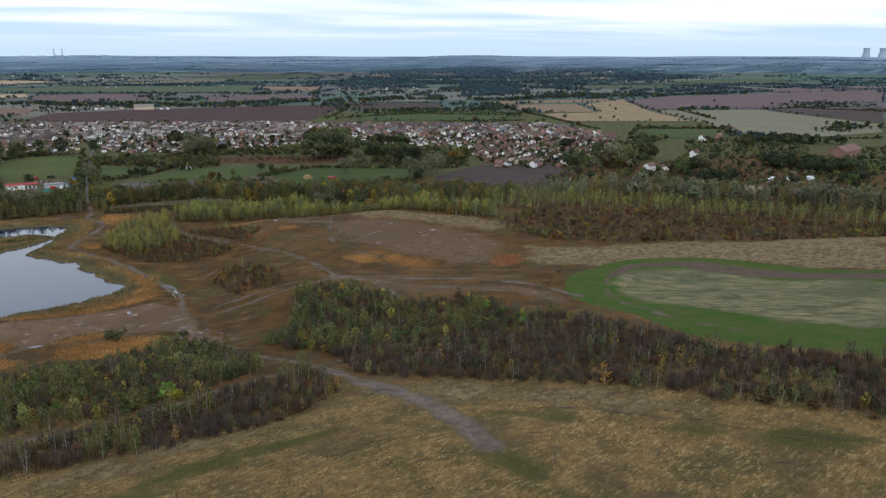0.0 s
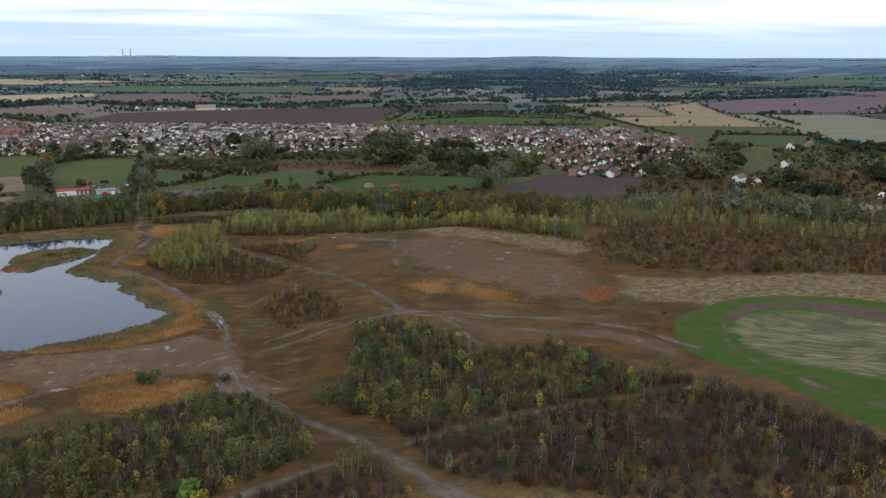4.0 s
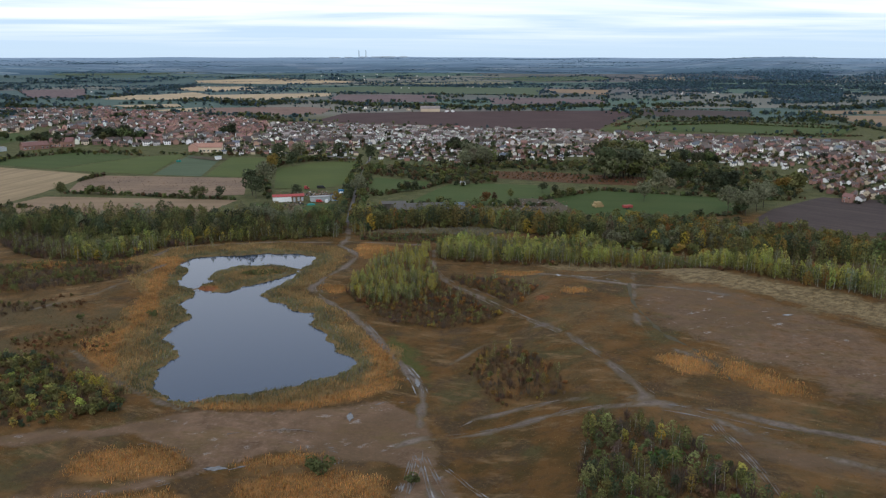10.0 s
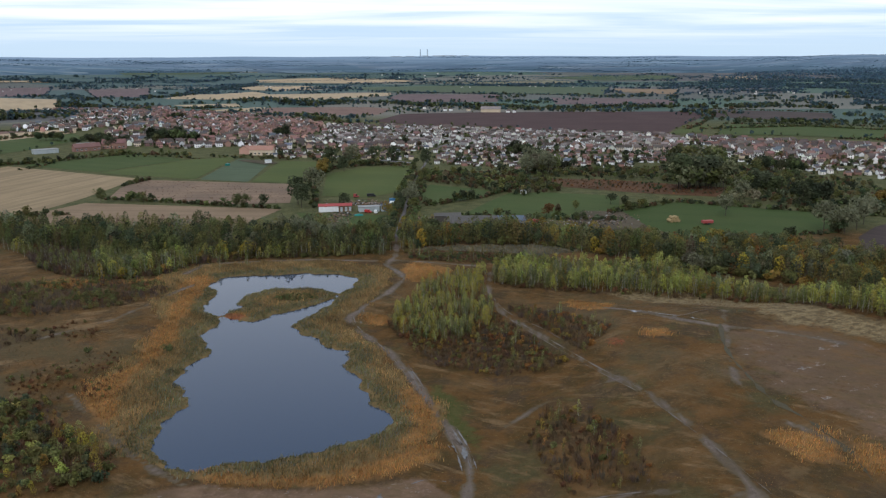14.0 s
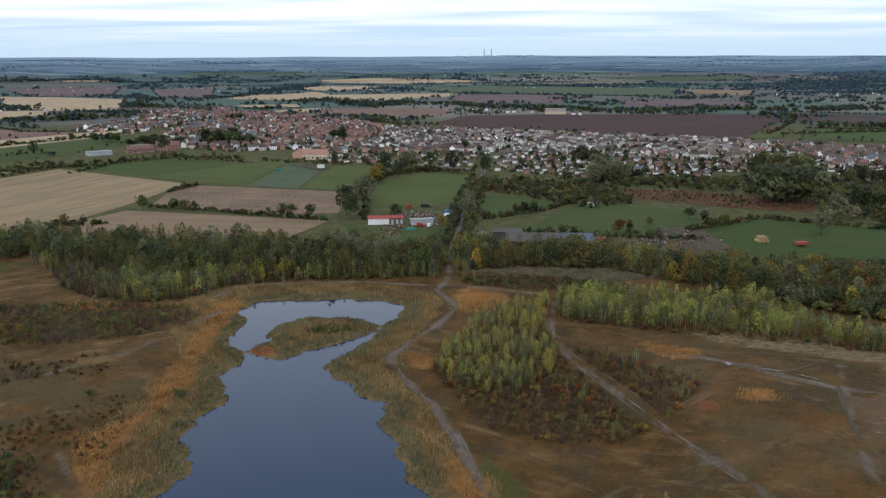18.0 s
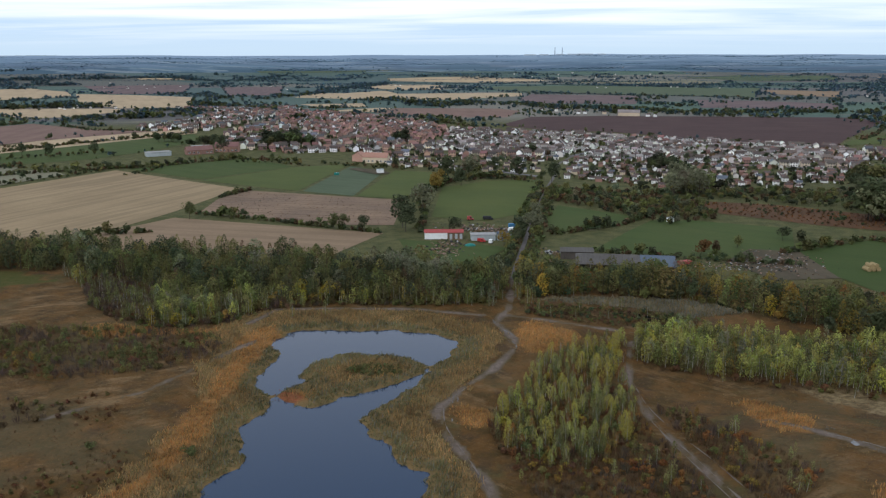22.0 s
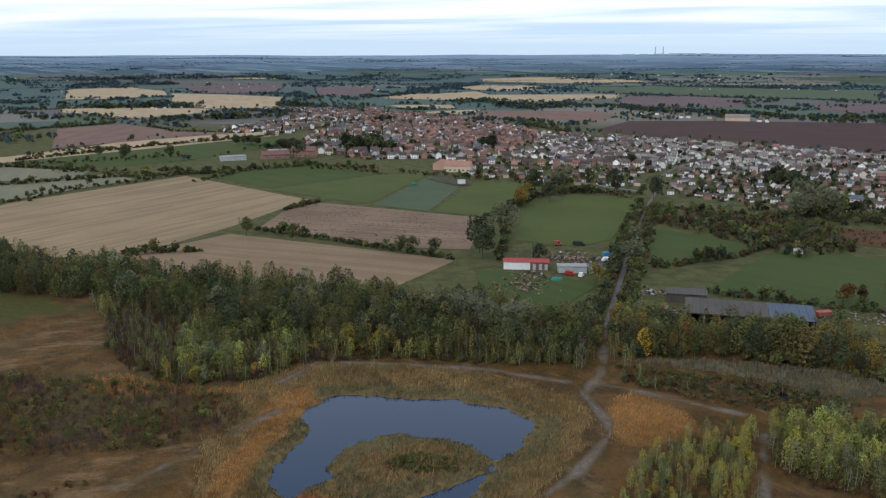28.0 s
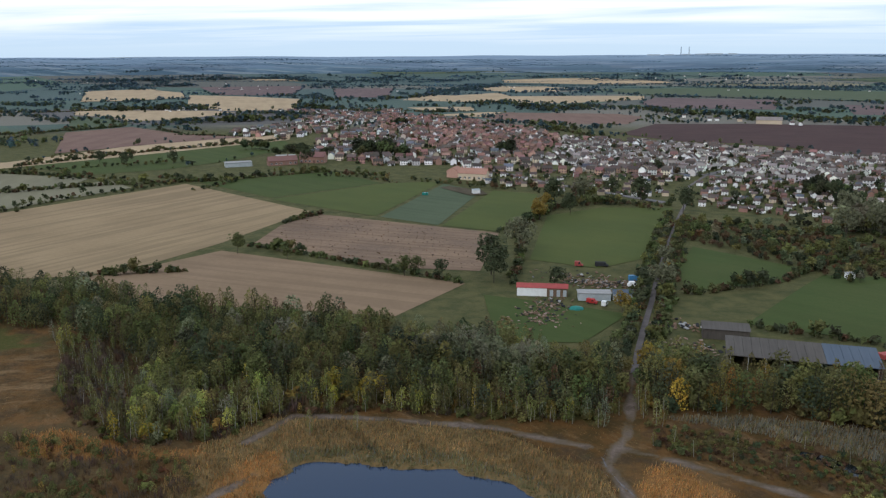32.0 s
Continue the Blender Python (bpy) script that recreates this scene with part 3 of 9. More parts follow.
TRACKS += [
    ([(139, 184), (131, 173.5), (127, 164), (123.4, 153), (121.4, 145), (119, 137), (118, 124), (119, 108)], 0.5),
    ([(66, 342), (73, 330), (83, 319), (94, 312), (106, 307), (118, 298)], 0.9),
    ([(100, 325), (94, 306), (89, 292), (85, 276), (85, 264), (88, 257), (92, 250)], 0.45),
    ([(36, 272), (44, 279), (50, 282), (56, 283), (63, 283)], 0.35),
    ([(7, 413), (20, 409), (36, 404), (50, 400)], 0.8)]
TRACKS += [
    ([(-120, 300), (-90, 322), (-70, 345), (-62, 366), (-56, 384)], 0.6),
]
ORANGE = [  # reed and grass beds turned orange
    [(-41, 231), (-37, 236), (-27, 236), (-19, 233), (-17, 228), (-20, 223), (-29, 223), (-37, 225)], [(-9, 228), (-4, 231), (4, 231), (7, 229), (2, 226), (-8, 225)],
    [(-7, 221), (2, 222), (13, 221), (20, 220), (20, 210), (17, 205), (9, 203), (-2, 202), (-6, 212)], [(-47, 217), (-38, 217), (-23, 218), (-15, 218), (-13, 213), (-20, 205), (-44, 209)],
    [(83, 256), (96, 254), (89, 241), (83, 245)], [(96, 253), (103, 242), (108, 234), (102, 228), (97, 230), (93, 241)],
    [(62, 358), (70, 361), (74, 342), (70, 327), (63, 343)], [(73, 307), (80, 311), (79, 305), (73, 304)]]
ORANGE_POND = [
    [(5, 256), (12, 260), (22, 269), (24, 263), (20, 256), (10, 253), (5, 253)], [(-23, 257), (-14, 255), (-4, 254), (5, 255), (6, 252), (-7, 250), (-18, 253)], [(12, 404), (18, 408), (32, 399), (24, 381), (14, 382)],
    [(2, 341), (4, 348), (11, 347), (9, 337)]]
ORANGE_POND += [
    [(-110, 383), (-104, 389), (-80, 387), (-66, 388), (-82, 381), (-101, 378)], [(-40, 349), (-36, 345), (-32, 344), (-32, 352)],
    [(-53, 284), (-59, 298), (-53, 304), (-52, 320), (-56, 337), (-56, 359), (-62, 384), (-55, 396), (-50, 386), (-52, 368), (-49, 346), (-47, 332), (-46, 312), (-50, 299), (-44, 279), (-46, 276)]]
ORANGE_POND += [
    [(14, 262), (24, 268), (25, 280), (19, 296), (14, 294), (19, 279)]]
RUSTY = [[(-40.5, 350.8), (-35.7, 350.9), (-32.7, 346.7), (-34.2, 343.4), (-39.0, 345.9)], [(121, 224), (130, 235), (137, 232), (131, 219), (122, 216)], [(64, 303), (66, 306), (68.5, 303), (66, 300)]]
PALE = [[(121, 176), (127, 184), (135, 191), (142, 193), (137, 186), (126, 175)], [(80, 374), (100, 370), (117, 362), (128, 332), (142, 306), (162, 291), (158, 266), (140, 274), (130, 288), (121, 305), (108, 320), (97, 346), (84, 360)]]
PALE += [
    [(138, 243), (167, 228), (220, 217), (330, 190), (330, 178), (239, 188), (176, 198), (137, 199)], [(140, 200), (165, 193), (186, 185), (203, 168), (209, 140), (240, 150), (262, 185), (232, 203), (207, 206), (165, 202)],
        [(47, 113), (54, 111), (63, 100), (71, 89), (79, 80), (73, 80), (62, 91), (53, 100)]]
PALE += [
    [(-10, 104), (15, 109), (36, 111), (36, 108), (14, 104), (-8, 98)]]
GREEN = [[(-14, 84), (0, 92), (8, 98), (17, 99), (28, 101), (39, 102), (39, 98), (30, 98), (18, 95), (9, 93), (3, 90), (-12, 81)], [(50, 99), (54, 94), (62, 84), (74, 75), (93, 62), (89, 60), (75, 71), (58, 84), (48, 95)], [(44, 81), (47, 78), (48, 71), (49, 64), (46, 64), (46, 74), (44, 79)], [(18, 282), (21, 294), (25, 297), (30, 277), (32, 267), (30, 261), (26, 270)], [(-40, 420), (0, 419), (6, 428), (-40, 428)], [(-205, 436), (-187, 443), (-144, 431), (-149, 422), (-200, 405)]]

xs = np.unique(np.concatenate([np.linspace(-3300, -900, 36), np.linspace(-900, -230, 46), np.arange(-230, -132, 3.2), np.arange(-132, -70, 1.9), np.arange(-70, 150, 1.35), np.arange(150, 206, 1.9), np.arange(206, 340, 3.2), np.linspace(340, 1000, 46), np.linspace(1000, 3300, 36)]))
ys = np.unique(np.concatenate([np.linspace(-1200, 20, 22), np.arange(20, 56, 1.9), np.arange(56, 440, 1.35), np.linspace(440, 1000, 52), np.linspace(1000, 3300, 64)]))
GX, GY = np.meshgrid(xs, ys)
GX1, GY1 = GX.ravel(), GY.ravel()
GZ1 = land(GX1, GY1)
close = (np.abs(GX1 - 60) < 400) & (GY1 < 470) & (GY1 > 10)
cx, cy = GX1[close], GY1[close]


def mask(outlines, soft, wobble=2.0):
    """0.5 on the outline, rising inwards over soft metres."""
    out = np.zeros(len(cx))
    w = wobble * (0.7 * wob(cx, cy, 5.5) + 0.4 * wob(cx, cy, 2.1, 1))
    for o in outlines:
        x0, x1 = min(p[0] for p in o) - 15, max(p[0] for p in o) + 15
        y0, y1 = min(p[1] for p in o) - 15, max(p[1] for p in o) + 15
        k = (cx > x0) & (cx < x1) & (cy > y0) & (cy < y1)
        out[k] = np.maximum(out[k], np.clip(0.5 + (signed(cx[k], cy[k], rounded(o, 1)) + w[k]) / (2 * soft), 0, 1))
    return out


tr = np.zeros(len(cx))
for pts, half in TRACKS:
    d = seg_dist(cx, cy, pts, False) + 0.7 * wob(cx, cy, 4) + 0.4 * wob(cx, cy, 1.7)
    tr = np.maximum(tr, np.clip(0.5 + (half - d) / 2.4, 0, 1))
wd = water_depth(cx, cy)
ring = 10 + 3.5 * wob(cx, cy, 14) + 5 * smooth(-10, -60, cx) + 6 * smooth(375, 400, cy)
ring = np.where((cy < 262) & (cx < -14), 3.0, ring)
pd = np.minimum(signed(cx, cy, POND_R), -signed(cx, cy, ISLAND_R)) + 1.1 * wob(cx, cy, 2.3)
reed = np.clip(0.5 + (ring + pd + 1.5 * wob(cx, cy, 3.0)) / 4, 0, 1) * (pd > -60)
field, crop = mask([FIELD], 1.2, 0.4), mask([CROPPED], 3.0, 2.0)
orange, rusty, pale, green = mask(ORANGE + ORANGE_POND, 2.5), mask(RUSTY, 2.0), mask(PALE, 5, 5), mask(GREEN, 3, 3)
mud = np.maximum(mask([MUD, MUD_FAN], 2.2, 2.5), np.maximum(0.56 * mask([SPOIL], 6, 7.0) * (1 - 0.8 * pale), 0.60 * mask([SPOIL_LOW], 4, 3.5)))
reed = reed * (1 - mud) * (1 - tr)
meadow = (1 - smooth(96, 132, cy + 10 * wob(cx, cy, 11) - 0.25 * np.clip(50 - cx, 0, 60))) * (1 - field)
WEST_HEATH = [(-170, 430), (-116, 426), (-70, 398), (-60, 350), (-58, 306), (-70, 268), (-130, 262), (-190, 330)]
MOUND_HEATH = [(60, 372), (84, 366), (98, 330), (84, 290), (100, 262), (110, 226), (86, 228), (70, 240), (50, 320)]
bracken = np.maximum(mask([WEST_HEATH], 9, 8), 0.6 * mask([MOUND_HEATH], 7, 7)) * (0.75 + 0.7 * wob(cx, cy, 8)).clip(0.25, 1.0)

gm = bpy.data.meshes.new("ground")
nx, ny = len(xs), len(ys)
ii, jj = np.meshgrid(np.arange(nx - 1), np.arange(ny - 1))
q0 = (jj * nx + ii).ravel()
quads = np.stack([q0, q0 + 1, q0 + nx + 1, q0 + nx], 1)


def fill_mesh(me, verts, faces):
    """Vertices (n, 3) and faces (m, 3 or 4) into a mesh."""
    verts, faces = np.asarray(verts, np.float32), np.asarray(faces, np.int32)
    k = faces.shape[1]
    me.vertices.add(len(verts))
    me.vertices.foreach_set("co", verts.ravel())
    me.loops.add(faces.size)
    me.loops.foreach_set("vertex_index", faces.ravel())
    me.polygons.add(len(faces))
    me.polygons.foreach_set("loop_start", np.arange(0, faces.size, k, dtype=np.int32))
    me.polygons.foreach_set("loop_total", np.full(len(faces), k, np.int32))
    me.update(calc_edges=True)


def paint_layer(me, name, rgb, alpha=None):
    a = me.color_attributes.new(name, "FLOAT_COLOR", "POINT")
    v = np.ones((len(rgb), 4), np.float32)
    v[:, :3] = rgb
    if alpha is not None:
        v[:, 3] = alpha
    a.data.foreach_set("color", v.ravel())


fill_mesh(gm, np.stack([GX1, GY1, GZ1], 1), quads)
gm.shade_smooth()


def full(v):
    out = np.zeros(len(GX1))
    out[close] = v
    return out


paint_layer(gm, "cover_a", np.stack([full(mud), full(tr), full(reed)], 1))
paint_layer(gm, "cover_b", np.stack([full(orange), full(rusty), full(pale)], 1))
paint_layer(gm, "cover_c", np.stack([full(field), full(crop), full(green)], 1))
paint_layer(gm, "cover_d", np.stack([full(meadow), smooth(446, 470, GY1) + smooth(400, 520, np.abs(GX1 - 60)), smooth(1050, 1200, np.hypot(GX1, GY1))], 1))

paint_layer(gm, "cover_e", np.stack([full(bracken), full(mask([TURNED], 2.0, 1.5)), full(bracken * 0)], 1))

m, nodes, links, bsdf = node_mat("open_ground")


def cover(name):
    a = nodes.new("ShaderNodeAttribute")
    a.attribute_name = name
    s = nodes.new("ShaderNodeSeparateColor")
    links.new(a.outputs["Color"], s.inputs[0])
    return s.outputs


ca, cb, cc, cd = cover("cover_a"), cover("cover_b"), cover("cover_c"), cover("cover_d")
n_broad = noise_tex(nodes, links, 0.035, 4, 0.6)
n_mid = noise_tex(nodes, links, 0.16, 5, 0.65)
n_fine = noise_tex(nodes, links, 1.1, 5, 0.75)
n_tuft = noise_tex(nodes, links, 0.5, 4, 0.8)


def edge(v, lo=0.42, hi=0.58, jag=0.35):
    """A ragged edge out of a soft mask."""
    j = calc(nodes, links, "MULTIPLY", calc(nodes, links, "SUBTRACT", n_tuft, 0.5), jag)
    j2 = calc(nodes, links, "MULTIPLY", calc(nodes, links, "SUBTRACT", n_mid, 0.5), jag)
    return span(nodes, links, calc(nodes, links, "ADD", calc(nodes, links, "ADD", v, j), j2), lo, hi)


def two(a, b, n, lo=0.38, hi=0.62):
    return mix_col(nodes, links, span(nodes, links, n, lo, hi), a, b)


heath = two((0.110, 0.056, 0.018), (0.064, 0.039, 0.013), n_mid, 0.42, 0.58)
heath = mix_col(nodes, links, span(nodes, links, n_broad, 0.48, 0.60, 0, 0.8), heath, two((0.160, 0.085, 0.033), (0.092, 0.060, 0.026), n_mid))
heath = mix_col(nodes, links, span(nodes, links, noise_tex(nodes, links, 0.06, 4, 0.6, stretch=(1, 1, 1, 40)), 0.54, 0.64, 0, 0.7), heath, two((0.082, 0.073, 0.030), (0.050, 0.046, 0.020), n_tuft))
heath = mix_col(nodes, links, span(nodes, links, noise_tex(nodes, links, 0.085, 5, 0.7), 0.50, 0.60, 0, 0.75), heath, two((0.050, 0.033, 0.020), (0.077, 0.049, 0.025), n_fine))
heath = mix_col(nodes, links, span(nodes, links, n_fine, 0.55, 0.75, 0, 0.4), heath, (0.188, 0.122, 0.063))
heath = mix_col(nodes, links, span(nodes, links, n_tuft, 0.30, 0.45, 0.45, 0), heath, (0.048, 0.036, 0.020))
heath = mix_col(nodes, links, span(nodes, links, noise_tex(nodes, links, 0.16, 5, 0.72, stretch=(0.45, 1.6, 1, -35)), 0.55, 0.66, 0, 0.75), heath, two((0.212, 0.131, 0.063), (0.125, 0.077, 0.036), n_tuft))
n_sweep = noise_tex(nodes, links, 0.13, 5, 0.7, stretch=(0.55, 1.5, 1, 28))
brack = two((0.137, 0.073, 0.026), (0.068, 0.043, 0.020), n_mid)
brack = mix_col(nodes, links, span(nodes, links, n_fine, 0.52, 0.70, 0, 0.6), brack, (0.194, 0.120, 0.059))
brack = mix_col(nodes, links, span(nodes, links, n_sweep, 0.50, 0.60, 0, 0.85), brack, two((0.251, 0.165, 0.083), (0.160, 0.096, 0.045), n_tuft))
brack = mix_col(nodes, links, span(nodes, links, n_broad, 0.46, 0.55, 0, 0.85), brack, two((0.068, 0.056, 0.026), (0.105, 0.070, 0.033), n_fine))
brack = mix_col(nodes, links, span(nodes, links, n_tuft, 0.34, 0.46, 0.5, 0), brack, (0.057, 0.045, 0.026))
heath = mix_col(nodes, links, calc(nodes, links, "MULTIPLY", edge(cover("cover_e")[0], 0.25, 0.65, 0.9), 0.85), heath, brack)
mead = two((0.191, 0.118, 0.044), (0.097, 0.072, 0.027), n_mid, 0.42, 0.58)
n_straw = noise_tex(nodes, links, 1.6, 5, 0.85, stretch=(0.35, 1.0, 1, 20))
mead = mix_col(nodes, links, span(nodes, links, n_straw, 0.50, 0.66, 0, 0.85), mead, (0.383, 0.270, 0.122))
mead = mix_col(nodes, links, span(nodes, links, noise_tex(nodes, links, 0.09, 4, 0.65), 0.52, 0.64, 0, 0.7), mead, two((0.122, 0.074, 0.036), (0.077, 0.060, 0.029), n_fine))
mead = mix_col(nodes, links, span(nodes, links, n_tuft, 0.34, 0.46, 0.55, 0), mead, (0.064, 0.060, 0.029))
col = mix_col(nodes, links, cd[0], heath, mead)
far_grass = two((0.108, 0.100, 0.042), (0.062, 0.066, 0.027), n_mid)
col = mix_col(nodes, links, cd[1], col, far_grass)
# the far farmland: a patchwork of stubble, plough and pasture, haze mixed into its tones
cell = nodes.new("ShaderNodeTexVoronoi")
cell.inputs["Scale"].default_value = 1.0
cmap = nodes.new("ShaderNodeMapping")
cmap.inputs["Scale"].default_value = (1 / 520, 1 / 260, 0)
cmap.inputs["Rotation"].default_value = (0, 0, 0.15)
links.new(nodes.new("ShaderNodeTexCoord").outputs["Object"], cmap.inputs["Vector"])
links.new(cmap.outputs[0], cell.inputs["Vector"])
csep = nodes.new("ShaderNodeSeparateColor")
links.new(cell.outputs["Color"], csep.inputs[0])
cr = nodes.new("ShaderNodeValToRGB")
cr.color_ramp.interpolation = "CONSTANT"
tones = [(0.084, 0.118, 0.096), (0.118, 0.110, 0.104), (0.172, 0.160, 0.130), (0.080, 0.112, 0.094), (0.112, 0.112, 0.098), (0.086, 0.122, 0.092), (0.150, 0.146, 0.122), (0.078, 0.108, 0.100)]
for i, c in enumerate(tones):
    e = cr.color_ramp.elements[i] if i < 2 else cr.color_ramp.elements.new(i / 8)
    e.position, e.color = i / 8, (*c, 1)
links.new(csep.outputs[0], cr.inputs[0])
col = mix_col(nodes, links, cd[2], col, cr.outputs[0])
col = mix_col(nodes, links, edge(cb[2], 0.40, 0.72, 1.7), col, two((0.255, 0.185, 0.095), (0.095, 0.066, 0.033), calc(nodes, links, "ADD", calc(nodes, links, "MULTIPLY", n_tuft, 0.6), calc(nodes, links, "MULTIPLY", noise_tex(nodes, links, 0.25, 4, 0.7, stretch=(1, 2.4, 1, 35)), 0.4)), 0.40, 0.58))
col = mix_col(nodes, links, edge(cc[2], 0.36, 0.75, 1.1), col, two((0.056, 0.062, 0.016), (0.084, 0.072, 0.024), n_tuft))
col = mix_col(nodes, links, edge(ca[2]), col, two((0.20, 0.125, 0.050), (0.13, 0.095, 0.045), n_tuft))
col = mix_col(nodes, links, edge(cb[0], 0.36, 0.85, 1.1), col, two((0.31, 0.148, 0.046), (0.19, 0.102, 0.040), n_tuft))
col = mix_col(nodes, links, edge(cb[1], 0.36, 0.72, 1.1), col, two((0.24, 0.080, 0.036), (0.12, 0.058, 0.026), n_fine))
fieldc = two((0.040, 0.086, 0.010), (0.077, 0.088, 0.022), n_mid)
fieldc = mix_col(nodes, links, span(nodes, links, n_fine, 0.52, 0.70, 0, 0.55), fieldc, (0.088, 0.101, 0.031))
fieldc = mix_col(nodes, links, span(nodes, links, n_tuft, 0.55, 0.72, 0, 0.5), fieldc, (0.105, 0.097, 0.046))
cropc = two((0.297, 0.240, 0.134), (0.088, 0.092, 0.038), noise_tex(nodes, links, 0.9, 5, 0.75, stretch=(0.10, 1.0, 1, -62)), 0.34, 0.60)
cropc = mix_col(nodes, links, span(nodes, links, n_mid, 0.50, 0.64, 0, 0.65), cropc, (0.055, 0.057, 0.026))
cropc = mix_col(nodes, links, span(nodes, links, n_broad, 0.50, 0.62, 0, 0.6), cropc, (0.077, 0.084, 0.041))
col = mix_col(nodes, links, edge(cc[0], 0.36, 0.64, 0.8), col, mix_col(nodes, links, edge(cc[1], 0.25, 0.75, 1.2), fieldc, cropc))
col = mix_col(nodes, links, edge(cover("cover_e")[1], 0.34, 0.70, 0.9), col, two((0.086, 0.057, 0.043), (0.123, 0.088, 0.062), n_tuft))
mudc = two((0.180, 0.110, 0.068), (0.099, 0.061, 0.036), n_mid)
mudc = mix_col(nodes, links, span(nodes, links, n_fine, 0.50, 0.72, 0, 0.6), mudc, (0.231, 0.157, 0.112))
mudc = mix_col(nodes, links, span(nodes, links, n_tuft, 0.58, 0.70, 0, 0.5), mudc, (0.110, 0.090, 0.049))
mudc = mix_col(nodes, links, span(nodes, links, n_broad, 0.44, 0.56, 0, 0.75), mudc, two((0.135, 0.083, 0.048), (0.084, 0.055, 0.029), n_fine))
mudc = mix_col(nodes, links, span(nodes, links, noise_tex(nodes, links, 0.11, 5, 0.72, stretch=(0.5, 1.5, 1, -20)), 0.50, 0.62, 0, 0.7), mudc, two((0.094, 0.065, 0.029), (0.143, 0.090, 0.044), n_tuft))
wetness = calc(nodes, links, "MULTIPLY", span(nodes, links, noise_tex(nodes, links, 0.20, 4, 0.7, stretch=(1, 1.6, 1, 20)), 0.60, 0.66), edge(ca[0], 0.5, 0.6))
mudf = edge(ca[0], 0.30, 0.62, 0.8)
col = mix_col(nodes, links, mudf, col, mudc)
col = mix_col(nodes, links, calc(nodes, links, "MULTIPLY", edge(ca[1], 0.34, 0.56, 0.8), 0.6), col, two((0.072, 0.064, 0.029), (0.097, 0.074, 0.039), n_mid))
trf = edge(ca[1], 0.40, 0.80, 0.75)
trackc = two((0.191, 0.146, 0.117), (0.097, 0.072, 0.053), calc(nodes, links, "ADD", calc(nodes, links, "MULTIPLY", n_tuft, 0.55), calc(nodes, links, "MULTIPLY", n_mid, 0.45)), 0.42, 0.60)
col = mix_col(nodes, links, trf, col, trackc)
links.new(col, bsdf.inputs["Base Color"])
links.new(calc(nodes, links, "SUBTRACT", 0.92, calc(nodes, links, "MULTIPLY", wetness, 0.72)), bsdf.inputs["Roughness"])
links.new(calc(nodes, links, "ADD", 0.06, calc(nodes, links, "MULTIPLY", wetness, 0.44)), bsdf.inputs["Specular IOR Level"])
relief = calc(nodes, links, "MULTIPLY", calc(nodes, links, "ADD", calc(nodes, links, "MULTIPLY", n_tuft, 1.0), calc(nodes, links, "MULTIPLY", n_fine, 0.5)),
              calc(nodes, links, "SUBTRACT", 1.0, calc(nodes, links, "MULTIPLY", mudf, 0.75)))
bumped(nodes, links, bsdf, relief, 0.9, 0.9)
gm.materials.append(m)
ground = tagged(new("ground", gm), "rough brown heath and farmland with muddy tracks", "ground", kind="structure")


# the blue distance: a wooded ridge of low hills that closes the plain, haze painted into its colour
hr_, ha_ = np.meshgrid(np.linspace(2330, 2950, 44), np.linspace(-1.5, 1.6, 300))
hx, hy = 10 + hr_ * np.sin(ha_), 130 + hr_ * np.cos(ha_)
hz = land(hx.ravel(), hy.ravel(), False) - 0.5 + 2.7 * smooth(2330, 2480, hr_.ravel()) + 0.5 * wob(hx.ravel(), hy.ravel(), 60) * smooth(2380, 2500, hr_.ravel())
hm = bpy.data.meshes.new("distant_hills")
qa = (np.arange(299)[:, None] * 44 + np.arange(43)[None, :]).ravel()
fill_mesh(hm, np.stack([hx.ravel(), hy.ravel(), hz], 1), np.stack([qa, qa + 44, qa + 45, qa + 1], 1))
hm.shade_smooth()
m, nodes, links, bsdf = node_mat("hazed_distance")
woods = noise_tex(nodes, links, 0.0055, 6, 0.66, stretch=(1, 3.2, 1))
strips = noise_tex(nodes, links, 0.0045, 4, 0.6, stretch=(1, 7.5, 1, 3))
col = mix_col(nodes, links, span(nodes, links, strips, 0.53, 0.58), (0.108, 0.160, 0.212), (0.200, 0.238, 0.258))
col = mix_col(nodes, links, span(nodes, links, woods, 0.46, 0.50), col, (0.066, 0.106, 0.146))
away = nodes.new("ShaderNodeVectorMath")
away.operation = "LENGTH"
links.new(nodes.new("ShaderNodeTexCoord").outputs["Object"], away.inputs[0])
cell = nodes.new("ShaderNodeTexVoronoi")
cell.inputs["Scale"].default_value = 1.0
cmap = nodes.new("ShaderNodeMapping")
cmap.inputs["Scale"].default_value = (1 / 230, 1 / 46, 0)
links.new(nodes.new("ShaderNodeTexCoord").outputs["Object"], cmap.inputs["Vector"])
links.new(cmap.outputs[0], cell.inputs["Vector"])
csep = nodes.new("ShaderNodeSeparateColor")
links.new(cell.outputs["Color"], csep.inputs[0])
cr = nodes.new("ShaderNodeValToRGB")
cr.color_ramp.interpolation = "CONSTANT"
for i, c in enumerate([(0.100, 0.120, 0.098), (0.115, 0.098, 0.098), (0.25, 0.215, 0.17), (0.085, 0.110, 0.096), (0.100, 0.125, 0.092), (0.090, 0.085, 0.088), (0.21, 0.195, 0.16), (0.080, 0.104, 0.098)]):
    e = cr.color_ramp.elements[i] if i < 2 else cr.color_ramp.elements.new(i / 8)
    e.position, e.color = i / 8, (*c, 1)
links.new(csep.outputs[0], cr.inputs[0])
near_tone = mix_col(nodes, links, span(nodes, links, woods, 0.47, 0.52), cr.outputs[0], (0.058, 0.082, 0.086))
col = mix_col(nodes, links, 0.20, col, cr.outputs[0])
